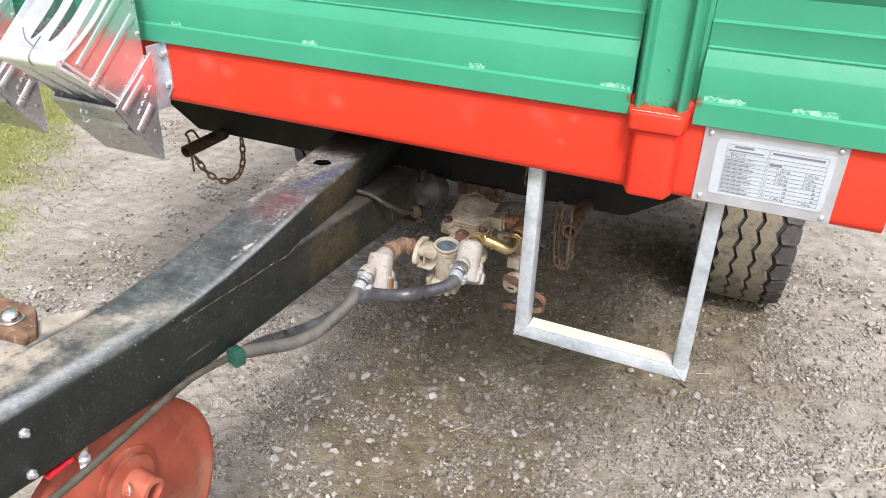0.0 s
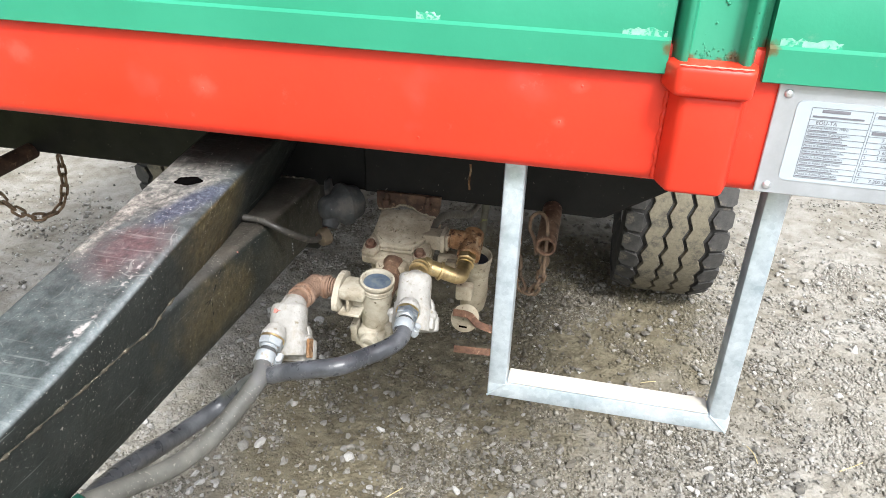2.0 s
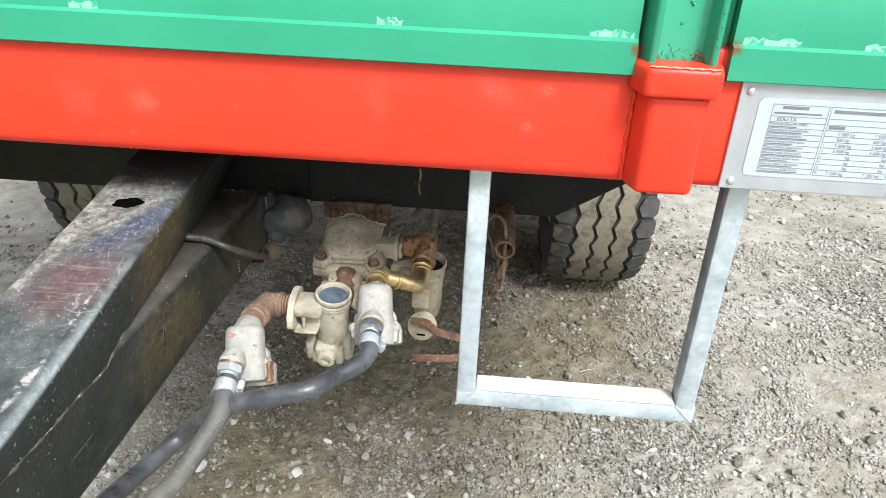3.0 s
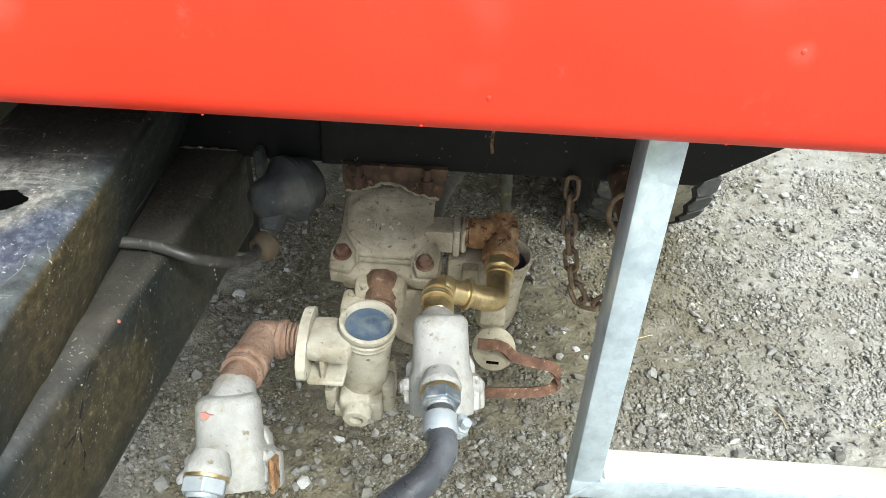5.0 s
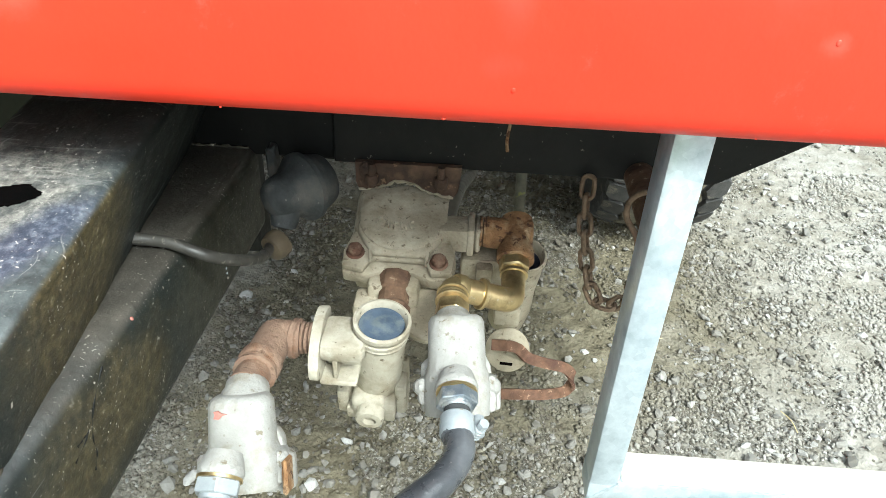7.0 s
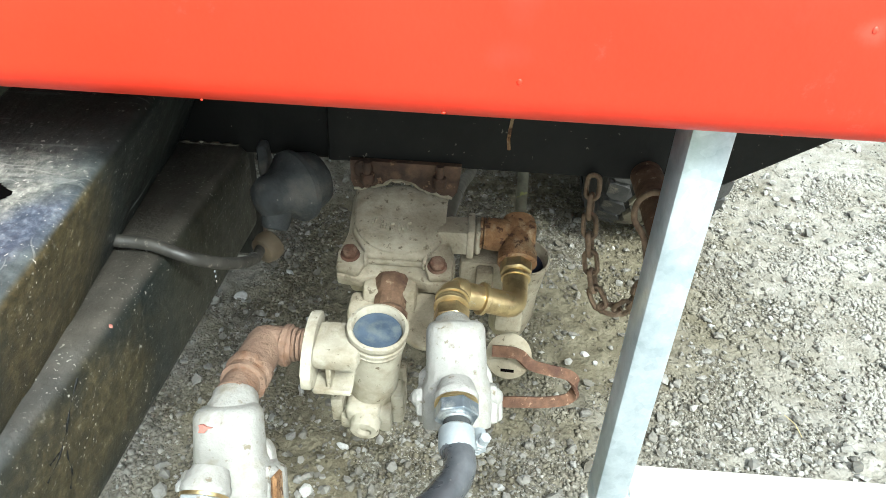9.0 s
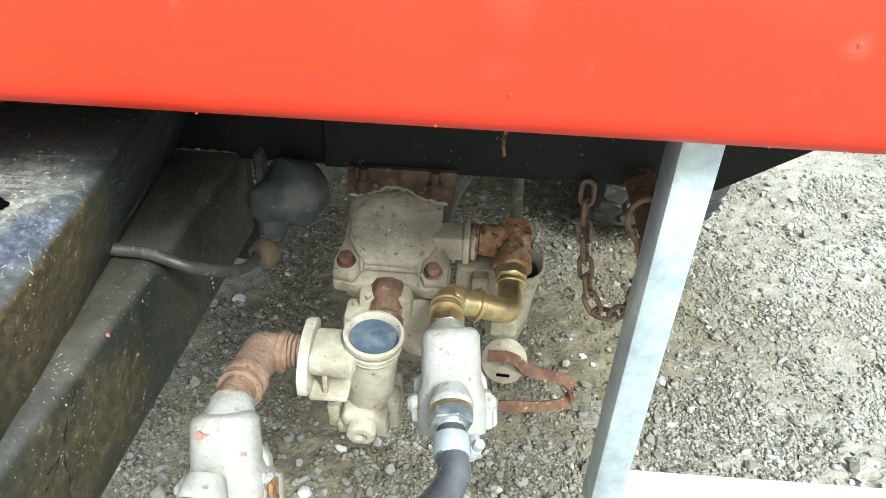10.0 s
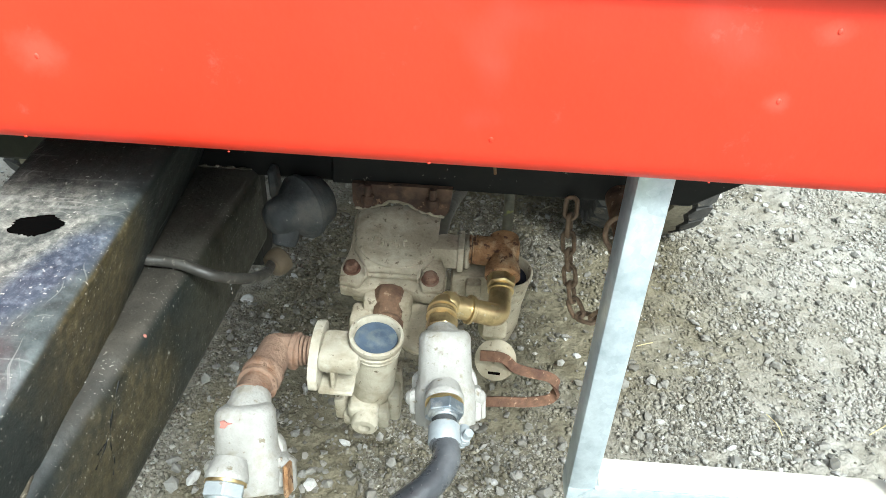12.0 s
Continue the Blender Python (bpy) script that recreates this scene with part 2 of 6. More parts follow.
def drawbar_paint(name, low=False):
    """Black paint worn by feet and weather. Positions are the trailer's own."""
    m, t, p = tree_of(name)
    co = coords(t)
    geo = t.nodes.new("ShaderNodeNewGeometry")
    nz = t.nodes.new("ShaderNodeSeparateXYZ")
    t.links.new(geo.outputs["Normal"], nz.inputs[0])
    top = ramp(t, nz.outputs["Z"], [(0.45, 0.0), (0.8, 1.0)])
    clumps = noise_of(t, co, 34, 9, 0.78)
    fine = noise_of(t, co, 130, 8, 0.75)
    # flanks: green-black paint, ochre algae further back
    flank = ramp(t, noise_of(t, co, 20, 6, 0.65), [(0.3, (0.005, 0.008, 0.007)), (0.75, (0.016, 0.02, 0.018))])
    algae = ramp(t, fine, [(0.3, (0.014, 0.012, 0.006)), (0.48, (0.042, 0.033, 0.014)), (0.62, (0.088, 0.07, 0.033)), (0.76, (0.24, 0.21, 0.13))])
    if low:
        cover = math_node(t, "MAXIMUM", math_node(t, "MULTIPLY", stain(t, co, (0.05, -0.34, 0.70), (0.3, 0.25, 0.17), 0, 0.6, 0.7, 14), 0.3), math_node(t, "MULTIPLY", stain(t, co, (0.05, -0.63, 0.73), (0.3, 0.13, 0.055), 0, 0.6, 0.7, 22), 0.8))
    else:
        cover = math_node(t, "MULTIPLY", stain(t, co, (0.05, -0.6, 0.82), (0.3, 0.09, 0.2), 0, 0.6, 0.45, 24), 0.92)
    flank = mix(t, cover, flank, algae)
    lines = noise_of(t, co, 1.0, 3, 0.6, (40, 4.5, 150))
    drag = math_node(t, "MULTIPLY", ramp(t, lines, [(0.64, 0.0), (0.69, 0.5)]), ramp(t, noise_of(t, co, 12, 4, 0.6), [(0.48, 0.0), (0.6, 1.0)]))
    flank = mix(t, drag, flank, (0.26, 0.28, 0.26))
    # tops
    if low:
        dust = ramp(t, noise_of(t, co, 16, 8, 0.7), [(0.25, (0.02, 0.018, 0.015)), (0.5, (0.05, 0.045, 0.037)), (0.75, (0.105, 0.094, 0.077))])
        walked = ramp(t, clumps, [(0.3, (0.016, 0.02, 0.021)), (0.5, (0.05, 0.058, 0.06)), (0.7, (0.14, 0.145, 0.135))])
        deck = mix(t, stain(t, co, (0.03, -0.42, 0.78), (0.2, 0.3, 0.3), 0, 0.4, 0.3, 9), walked, dust)
        rub = stain(t, co, (0.022, -1.2, 0.8), (0.014, 0.3, 0.2), -2, 0.7, 0.5, 30)
        deck = mix(t, math_node(t, "MULTIPLY", rub, 0.75), deck, ramp(t, fine, [(0.3, (0.12, 0.14, 0.145)), (0.6, (0.34, 0.37, 0.38)), (0.8, (0.56, 0.58, 0.58))]))
        toe = stain(t, co, (0.0, -1.03, 0.8), (0.05, 0.05, 0.2), 20, 0.8, 0.7, 26)
        deck = mix(t, math_node(t, "MULTIPLY", toe, ramp(t, clumps, [(0.4, 0.1), (0.62, 0.8)])), deck, (0.42, 0.395, 0.32))
        mud = stain(t, co, (-0.06, -1.16, 0.8), (0.09, 0.19, 0.2), 0, 0.8, 0.6, 16)
        deck = mix(t, math_node(t, "MULTIPLY", mud, ramp(t, clumps, [(0.4, 0.1), (0.6, 0.9)])), deck, (0.4, 0.36, 0.28))
    else:
        deck = ramp(t, clumps, [(0.3, (0.014, 0.018, 0.018)), (0.45, (0.034, 0.042, 0.043)), (0.62, (0.085, 0.1, 0.1)), (0.8, (0.2, 0.21, 0.2))])
        lime = ramp(t, fine, [(0.3, (0.03, 0.028, 0.025)), (0.43, (0.11, 0.106, 0.096)), (0.57, (0.28, 0.268, 0.235)), (0.75, (0.54, 0.52, 0.46))])
        chalk = ramp(t, clumps, [(0.34, 0.1), (0.54, 0.92)])
        for centre, size, turn in (((-0.008, -0.572, 0.86), (0.072, 0.085, 0.3), 0), ((-0.036, -0.66, 0.85), (0.02, 0.09, 0.3), -4)):
            deck = mix(t, math_node(t, "MULTIPLY", stain(t, co, centre, size, turn, 0.4, 0.5, 26), chalk), deck, lime)
        violet = stain(t, co, (0.016, -0.702, 0.838), (0.047, 0.066, 0.2), -16, 0.7, 0.5, 22)
        deck = mix(t, math_node(t, "MULTIPLY", violet, 0.6), deck, ramp(t, fine, [(0.3, (0.04, 0.02, 0.025)), (0.55, (0.13, 0.066, 0.072)), (0.75, (0.3, 0.22, 0.21))]))
        blue = stain(t, co, (0.036, -0.613, 0.855), (0.021, 0.066, 0.2), -24, 0.5, 0.5, 30)
        deck = mix(t, math_node(t, "MULTIPLY", blue, 0.88), deck, ramp(t, fine, [(0.28, (0.01, 0.014, 0.026)), (0.5, (0.045, 0.056, 0.085)), (0.7, (0.17, 0.185, 0.225))]))
        rear = stain(t, co, (0.0, -0.36, 0.87), (0.2, 0.195, 0.3), 0, 0.3, 0.3, 22)
        deck = mix(t, rear, deck, ramp(t, clumps, [(0.3, (0.01, 0.009, 0.008)), (0.6, (0.03, 0.027, 0.023)), (0.8, (0.12, 0.11, 0.09))]))
        lip = stain(t, co, (0.018, -0.998, 0.8), (0.065, 0.03, 0.2), 44, 0.8, 0.6, 30)
        deck = mix(t, math_node(t, "MULTIPLY", lip, 0.75), deck, ramp(t, fine, [(0.3, (0.09, 0.09, 0.075)), (0.6, (0.3, 0.295, 0.25)), (0.8, (0.5, 0.48, 0.41))]))
        # right top edge rubbed to grey steel, a chalky pink-white scrape inside it
        rub = stain(t, co, (0.056, -0.84, 0.82), (0.014, 0.22, 0.2), -2, 0.7, 0.5, 30)
        deck = mix(t, math_node(t, "MULTIPLY", rub, 0.7), deck, ramp(t, fine, [(0.3, (0.1, 0.12, 0.125)), (0.6, (0.28, 0.31, 0.32)), (0.8, (0.48, 0.5, 0.5))]))
        for centre, size in (((0.037, -0.825, 0.82), (0.006, 0.04, 0.2)), ((0.041, -0.745, 0.83), (0.0035, 0.04, 0.2))):
            scuff = stain(t, co, centre, size, -3, 0.5, 0.8, 60)
            deck = mix(t, math_node(t, "MULTIPLY", scuff, ramp(t, noise_of(t, co, 90, 4, 0.7), [(0.48, 0.0), (0.58, 0.6)])), deck, (0.5, 0.45, 0.43))
    # scratches on what is trodden
    for ang, cut in ((62, 0.64), (81, 0.66), (-40, 0.69), (15, 0.69)):
        mp = t.nodes.new("ShaderNodeMapping")
        mp.inputs["Rotation"].default_value = (0, 0, radians(ang))
        mp.inputs["Scale"].default_value = (9, 170, 40)
        t.links.new(co, mp.inputs["Vector"])
        s = node(t, "ShaderNodeTexNoise", Scale=1.0, Detail=2.0)
        t.links.new(mp.outputs[0], s.inputs["Vector"])
        line = ramp(t, s.outputs["Fac"], [(cut, 0.0), (cut + 0.025, 0.0 if low else 0.12)])
        worn = ramp(t, noise_of(t, co, 8 + ang * 0.02, 4, 0.6), [(0.46, 0.0), (0.58, 1.0)])
        deck = mix(t, math_node(t, "MULTIPLY", line, worn), deck, (0.5, 0.5, 0.48))
    if not low:
        curl = t.nodes.new("ShaderNodeVectorMath")
        curl.operation = "MULTIPLY_ADD"
        bend = node(t, "ShaderNodeTexNoise", Scale=22.0, Detail=1.0)
        t.links.new(co, bend.inputs["Vector"])
        t.links.new(bend.outputs["Color"], curl.inputs[0])
        curl.inputs[1].default_value = (0.05, 0.05, 0.0)
        t.links.new(co, curl.inputs[2])
        for turn, where in ((35, 15.0), (-55, 12.0)):
            hair = noise_of(t, curl.outputs[0], 1.0, 1, 0.5, (20, 420, 20) if turn > 0 else (400, 18, 20))
            thin = math_node(t, "MULTIPLY", ramp(t, hair, [(0.665, 0.0), (0.7, 0.22)]), ramp(t, noise_of(t, co, where, 3, 0.6), [(0.48, 0.0), (0.56, 1.0)]))
            deck = mix(t, thin, deck, (0.46, 0.45, 0.42))
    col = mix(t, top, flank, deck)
    col = mix(t, specks(t, co, 420, 0.66, 17, 0.48), col, (0.5, 0.475, 0.42))
    col = mix(t, specks(t, co, 230, 0.7, 11, 0.5), col, (0.5, 0.475, 0.42))
    col = mix(t, specks(t, co, 130, 0.71, 14, 0.5), col, (0.42, 0.4, 0.35))
    t.links.new(col, p.inputs["Base Color"])
    t.links.new(ramp(t, noise_of(t, co, 24, 6, 0.7), [(0.3, 0.36), (0.7, 0.68)]), p.inputs["Roughness"])
    bump(t, p, math_node(t, "ADD", noise_of(t, co, 120, 8, 0.75), math_node(t, "MULTIPLY", noise_of(t, co, 30, 4, 0.6), 1.5)), 0.35, 0.003)
    return m


def earth_and_shade(t, co):
    """0..1 mask of brown earth among the dry grey grit, trailer's shade painted in."""
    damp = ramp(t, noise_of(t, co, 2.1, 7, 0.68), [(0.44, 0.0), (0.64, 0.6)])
    # patch: brown earth carried under the trailer; back: the bed's shade painted darker
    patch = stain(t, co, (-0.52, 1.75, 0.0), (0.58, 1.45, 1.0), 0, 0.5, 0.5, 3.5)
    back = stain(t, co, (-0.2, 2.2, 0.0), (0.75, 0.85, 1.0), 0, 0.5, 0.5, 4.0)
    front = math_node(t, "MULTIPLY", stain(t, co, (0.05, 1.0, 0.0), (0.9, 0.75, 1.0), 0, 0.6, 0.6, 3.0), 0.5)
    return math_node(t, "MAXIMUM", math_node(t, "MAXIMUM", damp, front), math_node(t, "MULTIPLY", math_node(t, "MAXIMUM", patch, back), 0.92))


def ground_mat():
    """Trodden yard: beige-grey grit, brown earth with painted shade, dark gaps between the crumbs."""
    m, t, p = tree_of("trodden_gravel")
    co = coords(t)
    xyz = t.nodes.new("ShaderNodeSeparateXYZ")
    t.links.new(co, xyz.inputs[0])
    big, small = node(t, "ShaderNodeTexVoronoi", Scale=105.0), node(t, "ShaderNodeTexVoronoi", Scale=260.0)
    warp = t.nodes.new("ShaderNodeVectorMath")
    warp.operation = "MULTIPLY_ADD"
    nz = node(t, "ShaderNodeTexNoise", Scale=60.0, Detail=3.0)
    t.links.new(co, nz.inputs["Vector"])
    t.links.new(nz.outputs["Color"], warp.inputs[0])
    warp.inputs[1].default_value = (0.02, 0.02, 0.02)
    t.links.new(co, warp.inputs[2])
    for v in (big, small):
        t.links.new(warp.outputs[0], v.inputs["Vector"])
    fine = noise_of(t, co, 17, 6, 0.6)
    tone = ramp(t, fine, [(0.28, (0.217, 0.2, 0.166)), (0.45, (0.303, 0.287, 0.25)), (0.6, (0.349, 0.334, 0.3)), (0.75, (0.4, 0.386, 0.355))])
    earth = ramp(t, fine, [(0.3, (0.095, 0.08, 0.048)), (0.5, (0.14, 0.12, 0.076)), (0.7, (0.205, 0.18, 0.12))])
    col = mix(t, earth_and_shade(t, co), tone, earth)
    # crumbled crust: dark cracks between lumps
    crust = node(t, "ShaderNodeTexVoronoi", Scale=48.0)
    t.links.new(warp.outputs[0], crust.inputs["Vector"])
    cracks = math_node(t, "MULTIPLY", ramp(t, crust.outputs["Distance"], [(0.53, 0.0), (0.83, 0.75)]), ramp(t, noise_of(t, co, 19, 5, 0.65), [(0.48, 0.0), (0.64, 0.8)]))
    crumbs = math_node(t, "MULTIPLY", ramp(t, big.outputs["Distance"], [(0.55, 0.0), (0.9, 0.7)]), ramp(t, noise_of(t, co, 27, 5, 0.65), [(0.47, 0.0), (0.64, 0.8)]))
    mask = t.nodes.new("ShaderNodeAttribute")
    mask.attribute_name = "gravel"
    loose = ramp(t, math_node(t, "ADD", mask.outputs["Fac"], math_node(t, "MULTIPLY", math_node(t, "SUBTRACT", noise_of(t, co, 14, 5, 0.7), 0.5), 0.5)), [(0.44, 0.05), (0.62, 1.0)])
    col = mix(t, math_node(t, "MULTIPLY", math_node(t, "MAXIMUM", cracks, crumbs), loose), col, (0.05, 0.044, 0.034))
    # stony patches: pale and dark chippings with dark gaps between them
    cell = t.nodes.new("ShaderNodeSeparateColor")
    t.links.new(small.outputs["Color"], cell.inputs[0])
    cell2 = t.nodes.new("ShaderNodeSeparateColor")
    t.links.new(big.outputs["Color"], cell2.inputs[0])
    chips = ramp(t, cell.outputs[0], [(0.0, (0.06, 0.055, 0.045)), (0.35, (0.15, 0.14, 0.118)), (0.7, (0.25, 0.235, 0.2)), (0.95, (0.56, 0.545, 0.505))])
    lumps = ramp(t, cell2.outputs[0], [(0.0, (0.12, 0.112, 0.095)), (0.6, (0.32, 0.305, 0.27)), (1.0, (0.6, 0.59, 0.55))])
    chips = mix(t, ramp(t, cell2.outputs[1], [(0.68, 0.0), (0.72, 1.0)]), chips, lumps)
    chips = mix(t, ramp(t, small.outputs["Distance"], [(0.5, 0.0), (0.8, 0.85)]), chips, (0.04, 0.036, 0.028))
    stone_zone = ramp(t, math_node(t, "ADD", mask.outputs["Fac"], math_node(t, "MULTIPLY", math_node(t, "SUBTRACT", noise_of(t, co, 45, 5, 0.7), 0.5), 0.5)), [(0.68, 0.0), (0.84, 0.5)])
    col = mix(t, stone_zone, col, chips)
    # turf verge
    edge = math_node(t, "MULTIPLY_ADD", xyz.outputs["Y"], 0.74)
    t.links.new(xyz.outputs["X"], edge.node.inputs[2])
    wob = math_node(t, "MULTIPLY_ADD", noise_of(t, co, 3.0, 5, 0.7), 0.9)
    t.links.new(edge, wob.node.inputs[2])
    verge = t.nodes.new("ShaderNodeMapRange")
    for key, v in (("From Min", -1.15), ("From Max", -0.85), ("To Min", 0.9), ("To Max", 0.0)):
        verge.inputs[key].default_value = v
    t.links.new(wob, verge.inputs["Value"])
    turf = ramp(t, noise_of(t, co, 60, 7, 0.8), [(0.3, (0.06, 0.085, 0.015)), (0.55, (0.17, 0.2, 0.045)), (0.75, (0.34, 0.33, 0.12))])
    col = mix(t, verge.outputs[0], col, turf)
    t.links.new(col, p.inputs["Base Color"])
    p.inputs["Roughness"].default_value = 0.95
    p.inputs["Specular IOR Level"].default_value = 0.2
    h = math_node(t, "ADD", math_node(t, "ADD", math_node(t, "MULTIPLY", big.outputs["Distance"], -0.6), math_node(t, "MULTIPLY", crust.outputs["Distance"], -0.5)), math_node(t, "MULTIPLY", small.outputs["Distance"], -0.18))
    bump(t, p, math_node(t, "ADD", h, math_node(t, "MULTIPLY", noise_of(t, co, 120, 5, 0.6), 0.8)), 0.7, 0.007)
    return m


def pebble_mat(name, tones, dirt):
    m, t, p = tree_of(name)
    geo = t.nodes.new("ShaderNodeNewGeometry")
    col = ramp(t, geo.outputs["Random Per Island"], tones)
    co = coords(t)
    col = mix(t, ramp(t, noise_of(t, co, 110, 6, 0.7), [(0.46, 0.0), (0.72, 0.6)]), col, dirt)
    # mud colour that also paints the shade under the trailer
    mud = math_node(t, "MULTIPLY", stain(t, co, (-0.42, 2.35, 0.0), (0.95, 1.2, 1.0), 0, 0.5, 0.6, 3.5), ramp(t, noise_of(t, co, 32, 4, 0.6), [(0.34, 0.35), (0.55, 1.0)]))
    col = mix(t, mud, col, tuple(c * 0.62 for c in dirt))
    t.links.new(col, p.inputs["Base Color"])
    p.inputs["Roughness"].default_value = 0.85
    bump(t, p, noise_of(t, co, 300, 5, 0.6), 0.4, 0.002)
    return m


def tyre_mat(name, a, b, mud, cut):
    m, t, p = tree_of(name)
    co = coords(t)
    col = ramp(t, noise_of(t, co, 40, 6, 0.7), [(0.3, a), (0.7, b)])
    col = mix(t, ramp(t, noise_of(t, co, 22, 7, 0.75), [(cut[0], 0.0), (cut[1], 1.0)]), col, ramp(t, noise_of(t, co, 120, 6, 0.7), [(0.3, mud), (0.75, tuple(c * 1.7 for c in mud))]))
    t.links.new(col, p.inputs["Base Color"])
    p.inputs["Roughness"].default_value = 0.8
    bump(t, p, noise_of(t, co, 190, 6, 0.7), 0.4, 0.002)
    return m


def plain(name, c, rough=0.5, metal=0.0):
    return surface(name, tuple(k * 0.85 for k in c), tuple(min(1, k * 1.12) for k in c), (max(0.05, rough - 0.1), min(1, rough + 0.1)), metal)


RED = paint("red_gloss_paint", (0.7, 0.041, 0.017), (0.63, 0.031, 0.012), (0.35, 0.55), coat=0.08,
            smudges=(((0.456, -0.585, 1.017), 0.011), ((0.439, -0.585, 0.98), 0.008), ((0.057, -0.585, 0.982), 0.018), ((-0.165, -0.585, 1.002), 0.02), ((-0.208, -0.585, 1.013), 0.024)))
GREEN = paint("green_gloss_paint", (0.04, 0.29, 0.172), (0.03, 0.242, 0.14), (0.32, 0.52), coat=0.1,
              rusty=(((0.531, -0.59, 1.062), 0.007), ((0.618, -0.59, 1.068), 0.008), ((0.5885, -0.587, 1.056), 0.007), ((0.552, -0.587, 1.0535), 0.005), ((0.577, -0.587, 1.0525), 0.004)))
BLACK = surface("black_chassis_paint", (0.0045, 0.0045, 0.0043), (0.0095, 0.0095, 0.009), (0.45, 0.65), spots=(0.12, 0.11, 0.09), spot_scale=190, spot_cut=(0.7, 0.74), spec=0.25)
CHIP = surface("chipped_filler", (0.14, 0.4, 0.29), (0.36, 0.54, 0.46), (0.7, 0.9), scale=80, spots=(0.04, 0.34, 0.2), spot_scale=150, spot_cut=(0.5, 0.58))
RIM_BARE = surface("chafed_red_paint", (0.62, 0.16, 0.11), (0.75, 0.42, 0.34), (0.6, 0.8), scale=150)
GALV = galvanised("galvanised_steel", (0.34, 0.41, 0.46), (0.66, 0.73, 0.78), (0.3, 0.52), 170, 0.5, 0.1)
GALV_SHEET = galvanised("galvanised_sheet", (0.6, 0.63, 0.65), (0.83, 0.85, 0.87), (0.18, 0.36), 26, 0.74, 0.1)
GALV_DULL = galvanised("weathered_galvanised_sheet", (0.36, 0.37, 0.36), (0.55, 0.56, 0.55), (0.25, 0.45), 26, 0.78, 0.1)
# GALV_PALE: lit copy of the zinc, chock face's brightness put into its colour
GALV_PALE = galvanised("pale_galvanised_steel", (0.66, 0.69, 0.71), (0.86, 0.88, 0.89), (0.3, 0.5), 60, 0.3, 0.1)
ZINC = galvanised("zinc_plated_steel", (0.52, 0.54, 0.56), (0.72, 0.74, 0.76), (0.25, 0.4), 150, 0.7)
DRAW = drawbar_paint("worn_black_drawbar_paint")
DRAW_LOW = drawbar_paint("sheltered_black_drawbar_paint", True)
GUSSET = surface("muddy_beige_steel", (0.2, 0.18, 0.14), (0.4, 0.37, 0.31), (0.6, 0.85), scale=25, patch=(0.1, 0.1, 0.1), patch_scale=14, spots=(0.2, 0.08, 0.05), spot_scale=60)
RUST = surface("rusty_steel", (0.03, 0.017, 0.011), (0.085, 0.047, 0.029), (0.75, 0.95), scale=70, patch=(0.12, 0.073, 0.045), patch_scale=30, patch_cut=(0.54, 0.68), spots=(0.17, 0.105, 0.063), spot_scale=110, bump_strength=0.8)
RUST_PALE = surface("salmon_rusted_fitting", (0.14, 0.083, 0.056), (0.245, 0.162, 0.114), (0.8, 0.95), scale=70, patch=(0.16, 0.082, 0.045), patch_scale=45, patch_cut=(0.52, 0.66), spots=(0.106, 0.063, 0.038), spot_scale=140, bump_scale=220, bump_strength=1.0)
RUST_ORANGE = surface("orange_rusted_fitting", (0.13, 0.06, 0.022), (0.31, 0.17, 0.075), (0.8, 0.95), scale=90, patch=(0.34, 0.24, 0.14), patch_scale=60, spots=(0.07, 0.03, 0.014), spot_scale=150, spot_cut=(0.56, 0.64), bump_scale=240, bump_strength=1.0)
GRIMY_WELD = surface("grimy_weld", (0.02, 0.017, 0.012), (0.085, 0.073, 0.05), (0.7, 0.9), scale=70, spots=(0.4, 0.36, 0.28), spot_scale=180)
RUST_TAN = surface("tan_brown_rust", (0.075, 0.042, 0.024), (0.21, 0.125, 0.075), (0.8, 0.95), scale=60, patch=(0.06, 0.03, 0.018), patch_scale=24, spots=(0.28, 0.2, 0.13), spot_scale=120, bump_strength=0.8)
RUST_RED = surface("red_brown_rust", (0.06, 0.028, 0.017), (0.16, 0.078, 0.048), (0.8, 0.95), scale=90, patch=(0.2, 0.13, 0.09), patch_scale=60, bump_strength=0.8)
RUST_LEVER = surface("orange_brown_rust", (0.08, 0.04, 0.023), (0.19, 0.1, 0.06), (0.75, 0.95), scale=110, patch=(0.075, 0.034, 0.022), patch_scale=40, spots=(0.32, 0.2, 0.13), spot_scale=130, bump_strength=0.8)
NUT_BROWN = surface("dull_brown_nut", (0.05, 0.036, 0.021), (0.115, 0.086, 0.052), (0.65, 0.85), scale=50)
FLECK = surface("red_overspray", (0.3, 0.1, 0.078), (0.4, 0.17, 0.135), (0.5, 0.7), scale=200)
BRASS = surface("dull_brass", (0.52, 0.39, 0.19), (0.7, 0.56, 0.31), (0.26, 0.46), 0.9, scale=30, patch=(0.24, 0.16, 0.075), patch_scale=36, patch_cut=(0.5, 0.72), spots=(0.6, 0.52, 0.36), spot_scale=130, spot_cut=(0.66, 0.72), bump_strength=0.2)
CAST = surface("dusty_cast_alloy", (0.265, 0.225, 0.158), (0.5, 0.447, 0.345), (0.8, 0.95), scale=75, patch=(0.15, 0.12, 0.075), patch_scale=19, patch_cut=(0.45, 0.66), spots=(0.15, 0.12, 0.08), spot_scale=170, spot_cut=(0.6, 0.7), bump_scale=230, bump_strength=0.55)
